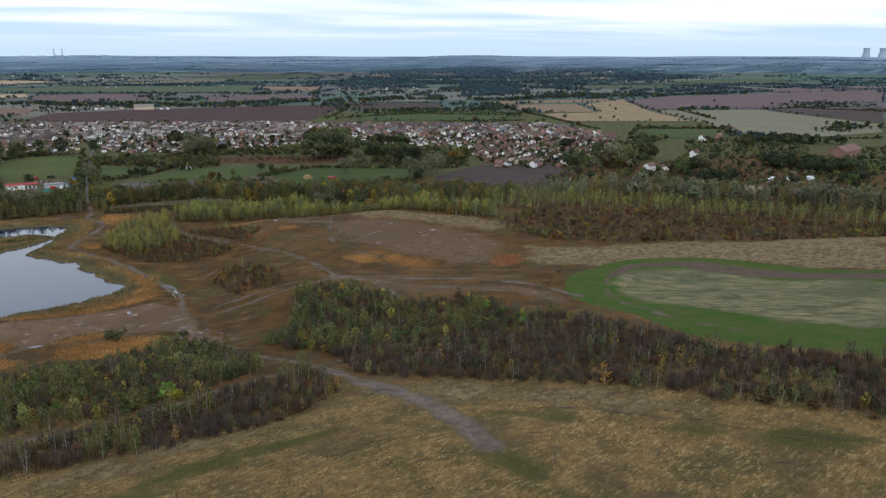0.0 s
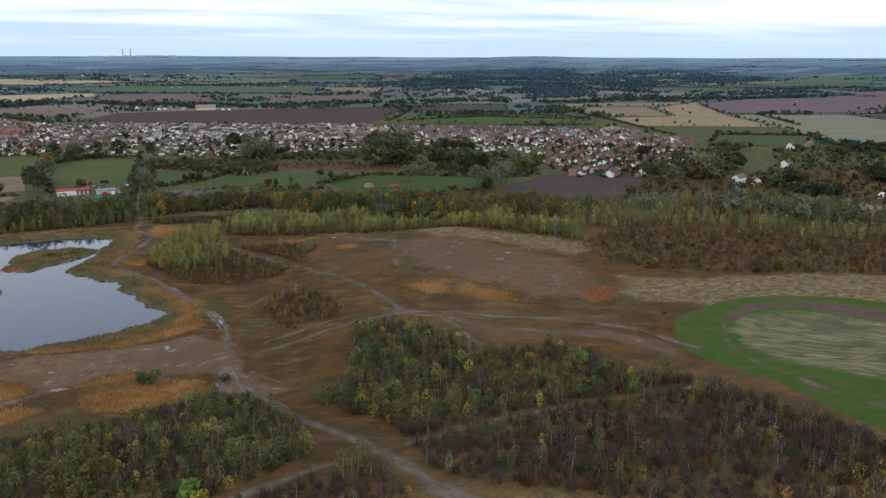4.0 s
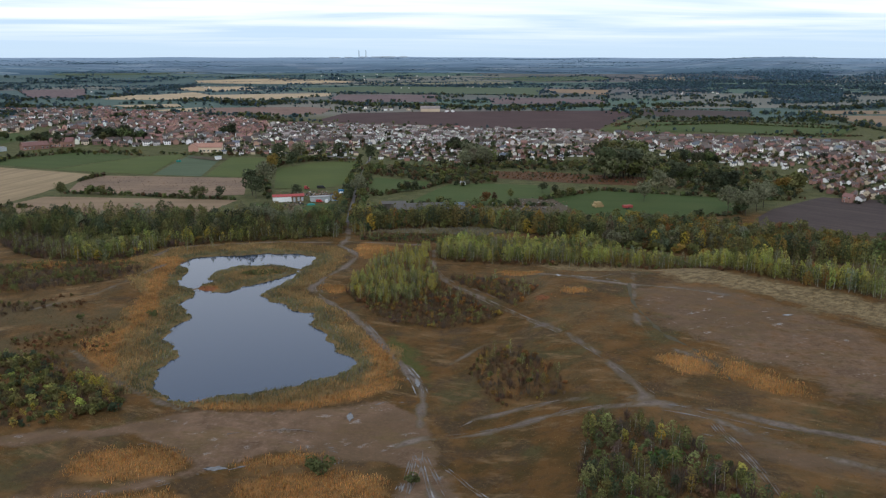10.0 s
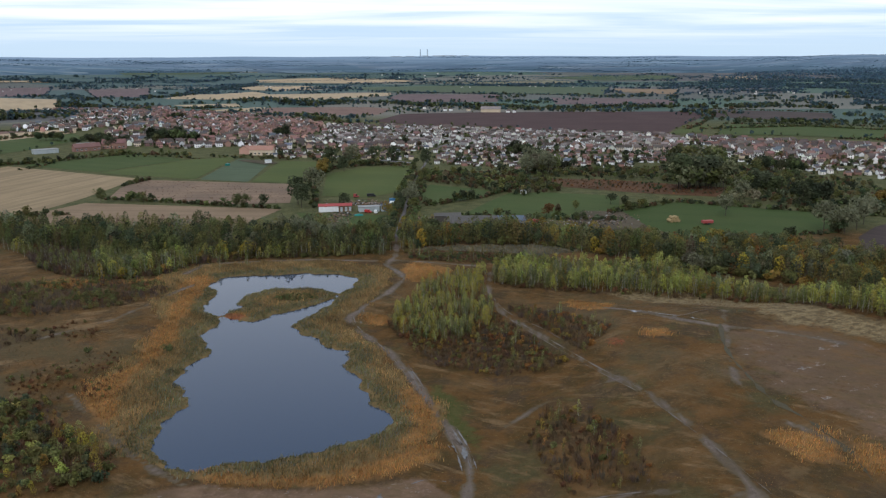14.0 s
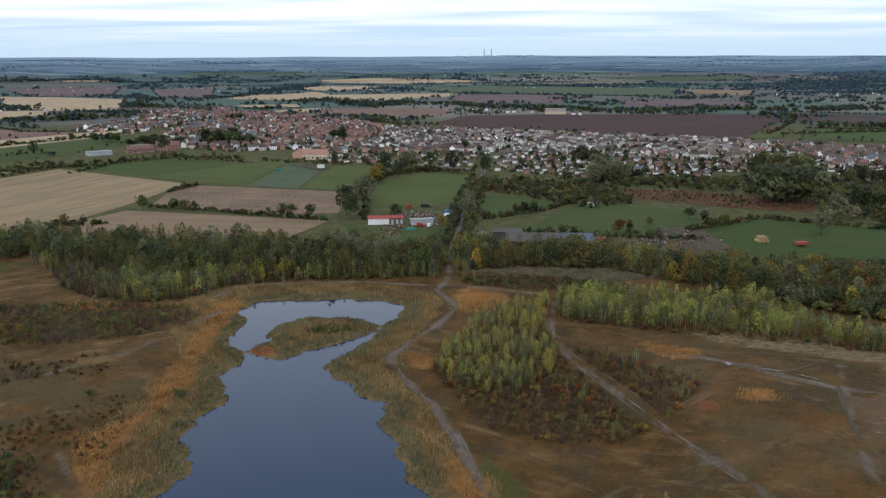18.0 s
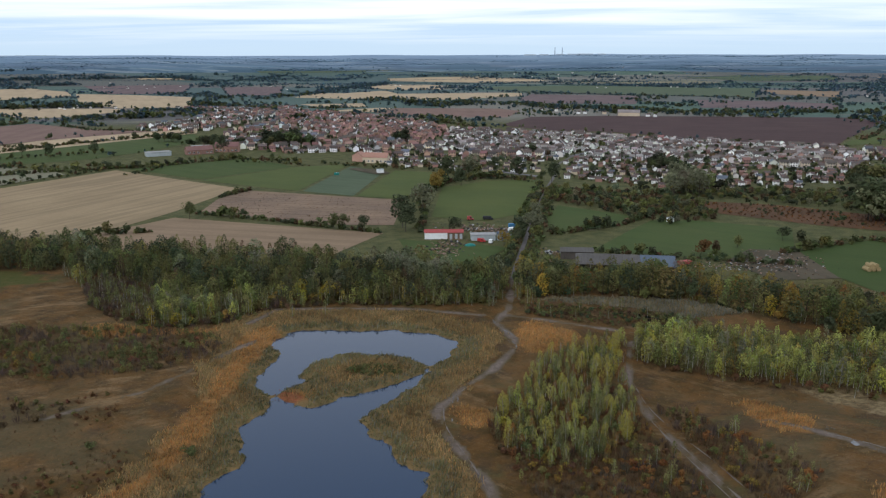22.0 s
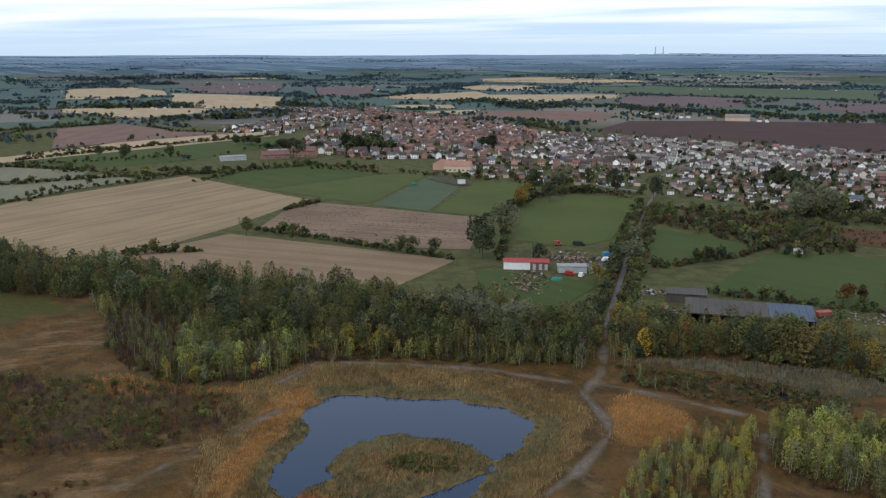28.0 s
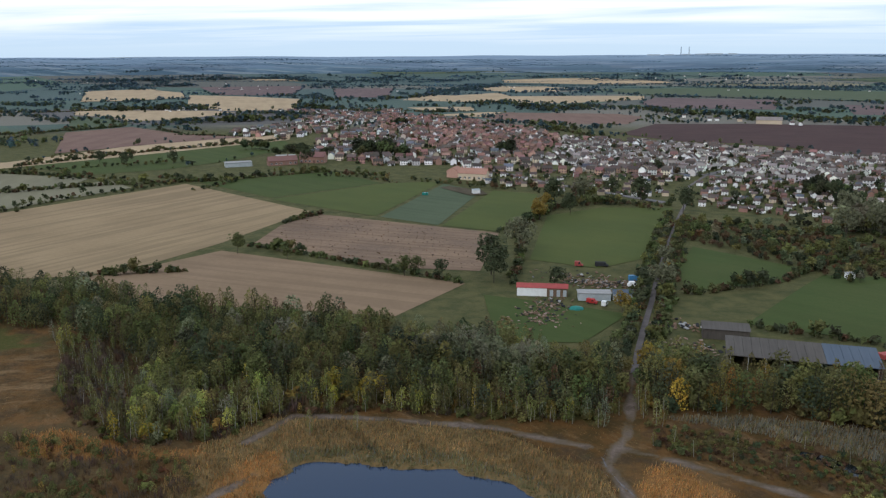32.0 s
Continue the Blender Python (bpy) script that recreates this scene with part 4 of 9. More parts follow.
# painted haze: tones turn blue, then pale, the farther the ridge lies
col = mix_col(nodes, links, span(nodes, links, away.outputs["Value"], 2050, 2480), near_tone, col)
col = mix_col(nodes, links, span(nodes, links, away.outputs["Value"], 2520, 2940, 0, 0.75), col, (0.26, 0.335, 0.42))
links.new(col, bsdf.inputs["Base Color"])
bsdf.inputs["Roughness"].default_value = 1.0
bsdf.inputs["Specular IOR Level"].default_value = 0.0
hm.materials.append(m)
tagged(new("distant_hills", hm), "wooded hills along the horizon with blue haze in their colour", "hills", kind="structure")


def flat_poly(name, outline, z, mat, label, category, rounds=0):
    """A thin sheet with an outline, lying at height z."""
    o = rounded(outline, rounds) if rounds else outline
    bm = bmesh.new()
    bm.faces.new([bm.verts.new((x, y, z)) for x, y in o])
    bmesh.ops.triangulate(bm, faces=bm.faces[:])
    bmesh.ops.recalc_face_normals(bm, faces=bm.faces[:])
    me = bpy.data.meshes.new(name)
    bm.to_mesh(me)
    bm.free()
    if me.polygons[0].normal.z < 0:
        me.flip_normals()
    me.materials.append(mat)
    return tagged(new(name, me), label, category, kind="structure")


flat_poly("water", [(-62, 250), (24, 250), (24, 402), (-62, 402)], 0.0, water_mat, "still dark blue pond water reflecting the sky", "pond")
flat_poly("water", [(30, 404), (60, 404), (60, 426), (30, 426)], 0.0, ditch_mat, "narrow dark ditch water among pale reeds", "ditch")

field_count = itertools.count()


laid = []


def lay_field(kind, outline):
    """A field that lies on the land, cut into pieces small enough to follow its swell."""
    lift = 0.10 + 0.006 * next(field_count)
    laid.append(outline)
    rim = []
    for (ax, ay), (bx, by) in zip(outline, outline[1:] + outline[:1]):
        n = max(1, int(math.hypot(bx - ax, by - ay) / 45))
        rim += [Vector((ax + (bx - ax) * k / n, ay + (by - ay) * k / n)) for k in range(n)]
    far = max(math.hypot(x - 10, y - 130) for x, y in outline) > 1850
    pts = list(rim)
    if far:
        x0, x1 = min(p.x for p in rim), max(p.x for p in rim)
        y0, y1 = min(p.y for p in rim), max(p.y for p in rim)
        gx, gy = np.meshgrid(np.arange(x0 + 17, x1, 45), np.arange(y0 + 13, y1, 24))
        gx, gy = gx.ravel(), gy.ravel()
        ok = signed(gx, gy, [(p.x, p.y) for p in rim]) > 4
        pts += [Vector((x, y)) for x, y in zip(gx[ok], gy[ok])]
    co, _, faces, *_ = delaunay_2d_cdt(pts, [], [list(range(len(rim)))], 1, 1e-4)
    px, py = np.array([p.x for p in co]), np.array([p.y for p in co])
    pz = (sheet_z(px, py) + 0.35 if far else np.zeros(len(co))) + lift
    me = bpy.data.meshes.new("field")
    me.from_pydata(list(zip(px.tolist(), py.tolist(), pz.tolist())), [], [list(f) for f in faces])
    if me.polygons[0].normal.z < 0:
        me.flip_normals()
    me.materials.append(CROP[kind])
    return tagged(new("field", me), CROP[kind].name.replace("_", " ") + " in an open autumn field", "field", kind="structure")


def sheet_z(x, y):
    """Height of the ground sheet itself, between its corners."""
    i = np.clip(np.searchsorted(xs, x) - 1, 0, len(xs) - 2)
    j = np.clip(np.searchsorted(ys, y) - 1, 0, len(ys) - 2)
    u, v = (x - xs[i]) / (xs[i + 1] - xs[i]), (y - ys[j]) / (ys[j + 1] - ys[j])
    z = GZ1.reshape(len(ys), len(xs))
    return (z[j, i] * (1 - u) + z[j, i + 1] * u) * (1 - v) + (z[j + 1, i] * (1 - u) + z[j + 1, i + 1] * u) * v


# fields this side of the village
lay_field("stubble", [(-300, 538), (-305, 575), (-268, 682), (-158, 622), (-163, 550), (-170, 512), (-184, 490), (-230, 470)])
lay_field("stubble_b", [(-156, 537), (-51, 517), (-62, 478), (-147, 470), (-182, 488), (-167, 512)])
lay_field("rough", [(-152, 616), (-57, 597), (-50, 534), (-80, 531), (-117, 543), (-150, 553), (-156, 587)])
lay_field("grass_d", [(-262, 688), (-204, 752), (-155, 714), (-195, 651)])
lay_field("grass_o", [(-193, 647), (-153, 713), (-121, 730), (-122, 618)])
lay_field("grey_g", [(-119, 617), (-118, 722), (-90, 699), (-87, 606)])
lay_field("grass_o", [(-85, 606), (-84, 705), (-58, 699), (-49, 624), (-58, 600)])
lay_field("grass_o", [(-43, 640), (-20, 668), (14, 676), (9, 572), (-10, 549), (-36, 555)])
lay_field("grass_d", [(23, 592), (62, 567), (52, 547), (20, 527), (18, 561)])
lay_field("grass_d", [(66, 560), (85, 562), (125, 550), (110, 486), (72, 491), (37, 498), (56, 540)])
lay_field("grass_d", [(-27, 498), (-24, 466), (-6, 470), (4, 498), (-8, 501)])
lay_field("grass_d", [(-42, 506), (-30, 470), (-25, 470), (-20, 503)])
lay_field("rustweed", [(94, 614), (132, 608), (192, 576), (178, 545), (138, 559), (100, 581)])
lay_field("debris", [(86, 488), (98, 508), (122, 505), (120, 468), (96, 462)])
lay_field("lush", [(119, 470), (116, 508), (150, 530), (215, 496), (197, 455), (130, 440)])
lay_field("plough_d", [(190, 420), (201, 446), (219, 466), (262, 497), (306, 478), (300, 440), (262, 404), (230, 402)])
lay_field("grass_d", [(-430, 722), (-388, 824), (-325, 922), (-290, 870), (-300, 780), (-316, 735), (-350, 698)])
lay_field("stubble_pale", [(-560, 660), (-453, 735), (-426, 895), (-345, 975), (-325, 930), (-374, 820), (-430, 706)])
lay_field("drill", [(-470, 650), (-408, 688), (-340, 685), (-331, 658), (-363, 636), (-440, 600)])
lay_field("drill", [(-430, 590), (-350, 628), (-320, 680), (-290, 660), (-310, 580), (-400, 540)])
lay_field("grass_o", [(470, 380), (520, 430), (640, 400), (700, 300), (560, 250)])
# the plain beyond: centre, west, east
lay_field("plough", [(-41, 1055), (-12, 1174), (82, 1200), (366, 1206), (379, 1150), (319, 1033), (271, 940), (240, 868), (146, 934), (70, 994), (18, 997)])
lay_field("plough_l", [(-214, 1218), (-205, 1313), (-65, 1318), (-30, 1277), (-35, 1207), (-40, 1165), (-140, 1151)])
lay_field("plough_p", [(-1052, 1922), (-836, 2023), (-692, 1665), (-834, 1646)])
lay_field("plough_p", [(-731, 1943), (-610, 2014), (-487, 1630), (-580, 1617)])
lay_field("stubble_pale", [(-464, 1728), (-388, 1723), (-336, 1843), (-283, 1716), (-51, 1774), (-46, 1657), (-157, 1525), (-250, 1513), (-341, 1536), (-434, 1560)])
lay_field("stubble_pale", [(-443, 2078), (-379, 2124), (-285, 2128), (-220, 2045), (-226, 1892), (-294, 1868), (-347, 1899), (-390, 1931)])
lay_field("stubble_pale", [(-425, 2287), (-316, 2343), (-197, 2363), (-58, 2326), (-12, 2278), (-55, 2230), (-183, 2209), (-313, 2221), (-406, 2229)])
lay_field("drill", [(-830, 2413), (-740, 2513), (-584, 2525), (-438, 2516), (-459, 2459), (-614, 2457), (-790, 2384)])
lay_field("stubble_pale", [(-366, 1378), (-276, 1416), (-253, 1329), (-308, 1307)])
lay_field("stubble_pale", [(-292, 1245), (-230, 1315), (-209, 1314), (-212, 1229)])
lay_field("grass_d", [(316, 931), (363, 991), (407, 974), (537, 938), (483, 849), (396, 859), (354, 879), (292, 877)])
lay_field("grass_o", [(251, 891), (277, 940), (326, 994), (292, 913)])
lay_field("grey_g", [(-190, 2013), (82, 2127), (400, 2004), (456, 2060), (350, 1636), (252, 1693), (122, 1754), (-46, 1820)])
lay_field("plough_p", [(-31, 1713), (165, 1681), (135, 1440), (-21, 1445), (-48, 1546)])
lay_field("plough_p", [(242, 1572), (380, 1517), (438, 1485), (395, 1349), (338, 1362), (218, 1366)])
lay_field("stubble_b", [(432, 1932), (564, 1879), (493, 1656), (410, 1773)])
lay_field("stubble_pale", [(-1204, 1726), (-1117, 1828), (-966, 1722), (-851, 1560), (-873, 1446), (-946, 1402)])
lay_field("stubble_pale", [(-894, 1638), (-758, 1613), (-617, 1554), (-496, 1296), (-589, 1258), (-722, 1372)])
lay_field("stubble_pale", [(-823, 1248), (-717, 1239), (-605, 1256), (-555, 1228), (-561, 1116), (-601, 1074), (-678, 1126), (-742, 1146)])
lay_field("grey_g", [(-728, 1128), (-665, 1109), (-582, 1052), (-590, 955)])
lay_field("plough_l", [(-576, 938), (-553, 1010), (-461, 956), (-374, 945), (-422, 867), (-450, 806), (-458, 789)])
lay_field("drill", [(-1530, 2144), (-1364, 2267), (-1185, 2278), (-1469, 2065)])
lay_field("grey_g", [(-822, 2393), (-775, 2496), (-476, 2509), (-525, 2437), (-789, 2348)])
lay_field("stubble_pale", [(-1039, 2130), (-904, 2169), (-894, 2130), (-1008, 2101)])
lay_field("stubble_b", [(619, 1181), (773, 1167), (864, 1165), (820, 1091), (678, 1104), (606, 1120)])
lay_field("stubble_b", [(608, 1087), (726, 1066), (653, 905), (572, 930), (588, 1010)])
lay_field("stubble", [(856, 1130), (886, 1155), (730, 895), (660, 727), (529, 787), (565, 899), (650, 894), (734, 1047)])
lay_field("plough_p", [(837, 1084), (1005, 1186), (1203, 1192), (1640, 1220), (1211, 899), (1021, 918), (918, 876), (745, 913)])
lay_field("plough_d", [(888, 836), (1105, 820), (839, 621), (851, 697)])
lay_field("drill", [(734, 893), (880, 840), (836, 684), (818, 606), (735, 543), (656, 536), (605, 542), (584, 569), (611, 626), (660, 719)])
lay_field("grass_d", [(541, 671), (615, 638), (586, 585), (549, 562), (492, 594)])
lay_field("stubble_pale", [(468, 773), (495, 794), (485, 711), (460, 694), (434, 706)])
lay_field("plough_l", [(386, 826), (466, 782), (426, 710), (348, 745)])
lay_field("grass_d", [(344, 999), (454, 971), (542, 909), (468, 823), (314, 893)])
lay_field("plough_d", [(405, 1243), (544, 1164), (477, 1021), (369, 1096)])
lay_field("grey_g", [(1180, 1708), (1417, 1674), (1461, 1599), (1240, 1464), (1099, 1525)])
lay_field("grey_g", [(1461, 1726), (1669, 1617), (1735, 1513), (1665, 1502), (1428, 1644)])
lay_field("plough_p", [(1358, 1347), (1612, 1372), (1711, 1274), (1679, 1250), (1322, 1191)])
lay_field("drill", [(1502, 2148), (1721, 2039), (1643, 1971), (1497, 2081)])
lay_field("grey_g", [(335, 2334), (468, 2386), (687, 2339), (677, 2250), (484, 2243)])
lay_field("drill", [(24, 2258), (341, 2273), (403, 2210), (322, 2154), (11, 2228)])
lay_field("stubble_pale", [(1277, 1904), (1400, 1891), (1354, 1854)])
lay_field("stubble_pale", [(770, 2280), (885, 2260), (859, 2193), (780, 2211)])


def ribbon(name, pts, width, mat, label, category, lift=0.5):
    """A road that follows a line."""
    fine = []
    for (ax, ay), (bx, by) in zip(pts, pts[1:]):
        n = max(2, int(math.hypot(bx - ax, by - ay) / 8))
        fine += [(ax + (bx - ax) * k / n, ay + (by - ay) * k / n) for k in range(n)]
    fine.append(pts[-1])
    verts, faces = [], []
    for i, (x, y) in enumerate(fine):
        (ax, ay), (bx, by) = fine[max(0, i - 1)], fine[min(len(fine) - 1, i + 1)]
        ln = math.hypot(bx - ax, by - ay)
        nx_, ny_ = -(by - ay) / ln * width / 2, (bx - ax) / ln * width / 2
        z = ground_z(x, y) + lift
        verts += [(x - nx_, y - ny_, z - lift), (x - nx_ * .96, y - ny_ * .96, z), (x + nx_ * .96, y + ny_ * .96, z), (x + nx_, y + ny_, z - lift)]
        if i:
            a = 4 * (i - 1)
            faces += [(a + k, a + k + 4, a + k + 5, a + k + 1) for k in range(3)]
    me = bpy.data.meshes.new(name)
    me.from_pydata(verts, [], faces)
    me.materials.append(mat)
    return tagged(new(name, me), label, category, kind="structure")


ribbon("road", [(8.3, 452), (8.4, 466), (9, 487), (10, 509), (11, 543), (13, 587), (17, 652), (21, 700), (22, 748), (33, 797)], 1.7, MAT["lane"], "narrow muddy tarmac lane between hedges", "lane", 0.2)


def rut(pts, width, mat, label, category):
    """A thin strip of churned ground that follows the lie of the land."""
    curve = [(a[0] + (b[0] - a[0]) * k / 8, a[1] + (b[1] - a[1]) * k / 8) for a, b in zip(pts, pts[1:]) for k in range(8)] + [pts[-1]]
    for _ in range(6):
        curve = [curve[0]] + [((a[0] + 2 * b[0] + c[0]) / 4, (a[1] + 2 * b[1] + c[1]) / 4) for a, b, c in zip(curve, curve[1:], curve[2:])] + [curve[-1]]
    n = len(curve)
    c = np.array(curve)
    d = np.gradient(c, axis=0)
    nrm = np.stack([-d[:, 1], d[:, 0]], 1) / (np.hypot(d[:, 0], d[:, 1])[:, None] + 1e-9)
    wide = width * 0.5 * (0.75 + 0.5 * np.abs(wob(c[:, 0], c[:, 1], 1.1))) * np.interp(np.linspace(0, 1, n), [0, .15, .85, 1], [.25, 1, 1, .25]) * np.clip(0.75 + 0.9 * wob(c[:, 0], c[:, 1], 0.7, width * 9), 0.25, 1.3) * np.where(wob(c[:, 0], c[:, 1], 1.3, 3.0) > -0.05, 1.0, 0.12)
    a, b = c - nrm * wide[:, None], c + nrm * wide[:, None]
    v = np.concatenate([np.column_stack([a, land(a[:, 0], a[:, 1]) + 0.07]), np.column_stack([b, land(b[:, 0], b[:, 1]) + 0.07])])
    me = bpy.data.meshes.new("wheel_rut")
    me.from_pydata(v.tolist(), [], [(i, n + i, n + i + 1, i + 1) for i in range(n - 1)])
    if me.polygons[0].normal.z < 0:
        me.flip_normals()
    me.materials.append(MAT[mat])
    return tagged(new("wheel_rut", me), label, category, kind="structure")


# wheel ruts: short wet streaks that mirror the sky, pale dried ones, and dark arcs in the dry grass
wet_r = random.Random(4)
for x, y, turn, n, reach in ((26, 266, 105, 6, 5), (23, 218, 78, 7, 7), (27, 222, 105, 5, 6), (80, 217, 140, 9, 9), (76, 214, 130, 4, 5), (-14, 224, 25, 7, 8), (5, 234, 150, 7, 6), (11, 228, 90, 3, 4), (8, 399, 125, 9, 5), (12, 389, 105, 9, 3),
                             (77, 329, 115, 5, 7), (84, 321, 150, 4, 6), (15, 307, 110, 5, 6), (2, 346, 95, 4, 6), (92, 214, 140, 5, 8), (105, 200, 125, 5, 8), (-30, 238, 10, 4, 9), (44, 112, 100, 4, 6)):
    c_, s_ = math.cos(radians(turn)), math.sin(radians(turn))
    for _ in range(n):
        u, v, h_ = wet_r.uniform(-reach, reach), wet_r.uniform(-1.3, 1.3), wet_r.uniform(0.5, 1.7)
        bend = wet_r.uniform(-.3, .3)
        pts = [(x + (u + k * h_) * c_ - (v + bend * k * k) * s_, y + (u + k * h_) * s_ + (v + bend * k * k) * c_) for k in (-1, 0, 1)]
        rut(pts, wet_r.uniform(0.12, 0.28), "wet_mud", "wet wheel rut that mirrors the sky", "wheel rut")
for pts in ([(26, 270), (29, 262), (29, 255)], [(23, 212), (26, 221), (27, 230)], [(74, 229), (80, 222), (88, 215), (97, 208)], [(4, 360), (-1, 348), (1, 337), (10, 319), (15, 304), (20, 288)], [(-12, 240), (0, 241), (12, 238)],
            [(39, 120), (42, 111), (44, 103)], [(42, 122), (44, 112), (46, 104)], [(78, 326), (86, 319), (98, 328)], [(30, 200), (33, 180), (37, 162)], [(57, 235), (50, 233), (38, 235)], [(66, 270), (71, 248), (74, 232)], [(41.4, 366), (43, 354), (49, 333), (57, 306)]):
    rut(pts, 0.32, "pale_rut", "pale dried wheel rut in a muddy track", "wheel rut")
for pts in ([(53, 79), (52.5, 76), (50.5, 73.5), (48.5, 73)], [(52, 79.6), (51.6, 77), (50, 74.6), (48, 74.2)], [(65.5, 74), (65, 71), (63, 69), (60, 69.6)], [(64.4, 74.4), (63.8, 72), (62, 70.4)], [(63, 69), (61.6, 66), (61, 64), (64, 63.4), (70, 63), (76, 61.5), (80, 60)],
            [(51, 84), (54, 83), (57, 84.6)], [(51, 82.6), (54, 81.8), (57.4, 83)], [(22, 78), (23.4, 83), (27, 89), (33, 92)], [(78, 70), (83, 66), (92, 60)], [(75, 76), (80, 70), (88, 63)], [(62, 69), (64, 66.4), (71, 64.4), (79, 61.4)],
            [(45, 82), (46, 76), (47.4, 71), (48, 66)], [(58, 92), (66, 86), (74, 78), (84, 70)], [(56, 93), (64, 87), (72, 79), (82, 70.6)], [(28, 76), (32, 82), (40, 84), (44, 80)]):
    rut(pts, 0.24, "rut", "dark wheel rut pressed into dry grass", "wheel rut")
# the fan of ruts where the tracks meet, and the pairs along the pond and the mound
for pts in ([(24.4, 227.1), (22.3, 216.5), (19.7, 205.9)], [(25.1, 227.0), (23.6, 217.6), (22.2, 207.8)], [(26.0, 226.9), (26.5, 216.0), (27.2, 201.3)], [(26.9, 226.7), (28.9, 214.5), (30.8, 195.7)],
            [(28.0, 225.7), (32.7, 216.7), (36.5, 204.8)], [(80.1, 219.2), (78.7, 203.5), (77.0, 188.7)], [(78.9, 219.0), (77.8, 205.1), (76.9, 192.8)]):
    rut(pts, 0.42, "pale_rut", "pale rut in the churned mud", "wheel rut")
    rut([(x + 0.55, y + 0.4) for x, y in pts], 0.26, "wet_mud", "wet wheel rut that mirrors the sky", "wheel rut")
for pts in ([(25.6, 274.1), (28.1, 263.9), (28.9, 256.0)], [(24.7, 272.1), (26.6, 262.1), (27.4, 254.0)], [(26.8, 273.1), (29.1, 263.8), (30.2, 254.6)], [(72.5, 227.9), (77.4, 225.7), (82.4, 223.2)], [(72.3, 224.8), (77.1, 221.8), (82.0, 218.0)], [(17.9, 250.7), (20.5, 252.3), (24.4, 251.5)],
            [(14.4, 309.5), (16.4, 305.8), (17.7, 299.9)], [(73.3, 330.1), (76.9, 327.3), (80.7, 323.7)], [(80.4, 322.8), (87.8, 319.8), (93.1, 315.3)], [(4.8, 407.8), (7.1, 402.0), (9.6, 397.6), (11.4, 395.7)], [(11.7, 390.1), (13.1, 387.4), (13.0, 383.4)], [(5.7, 410.6), (5.2, 406.6), (6.4, 403.1)]):
    rut(pts, 0.34, "wet_mud", "wet wheel rut that mirrors the sky", "wheel rut")
for pts in ([(14.9, 308.7), (18.2, 297.1), (21.4, 283.5)], [(15.9, 308.7), (19.3, 297.1), (22.6, 283.4)], [(44, 345), (49, 325.5), (58, 295), (66.6, 272)], [(43.2, 346), (47.8, 325.5), (56.8, 295), (65.4, 272)], [(32, 235.6), (45, 234.6), (56, 234), (66, 231)], [(33, 237), (40, 241.6), (50, 241), (60, 238)]):
    rut(pts, 0.40, "pale_rut", "pale dried wheel rut in a muddy track", "wheel rut")
for x, y, w_, h_ in ((12.6, 245.5, .9, 1.9), (-12, 226, 2.6, .8), (76, 325, .8, 1.1), (126, 278.5, 1.8, .6), (-5, 381, .9, 2.0), (28, 262, .8, 2.2)):
    flat_poly("puddle", [(x + .7 * w_ * math.cos(k * .314) * (1 + .35 * math.sin(k * 2.1) + .25 * math.sin(k * 3.7 + x)), y + h_ * math.sin(k * .314) * (1 + .3 * math.cos(k * 1.7) + .2 * math.cos(k * 2.9 + y))) for k in range(20)], ground_z(x, y) + 0.10, MAT["puddle"], "shallow muddy puddle that mirrors the sky", "puddle", 1)
rut([(97, 320), (89, 294), (88, 268), (92, 258), (93.6, 246), (92, 236)], 1.5, "rut", "dark gully worn across the mound", "wheel rut")

# ---------------------------------------------------------------- plants
rng = np.random.default_rng(7)


def leaf_clumps(points, size, r, heart, tall=0.0):
    """A small three-cornered leaf clump at each point, facing out of the crown and upwards."""
    n = len(points)
    out = points - heart
    out /= np.linalg.norm(out, axis=1)[:, None] + 1e-6
    out = out * 0.6 + np.array([0, 0, 0.30]) + r.normal(size=(n, 3)) * 0.62
    out /= np.linalg.norm(out, axis=1)[:, None]
    a = r.normal(size=(n, 3))
    a[:, 2] = a[:, 2] * 0.7 + tall * np.sign(a[:, 2])
    b = np.cross(out, a)
    b /= np.linalg.norm(b, axis=1)[:, None] + 1e-6
    a = np.cross(b, out)
    s = np.asarray(size) * r.uniform(0.55, 1.35, n)
    a, b = a * (s * (0.72 + 0.10 * tall))[:, None], b * (s * (0.60 - 0.12 * tall))[:, None]
    j = r.uniform(0.6, 1.15, (3, n, 1))
    return np.stack([points + a * j[0], points - a * 0.5 - b * j[1], points - a * 0.5 + b * j[2]], 1).reshape(-1, 3)


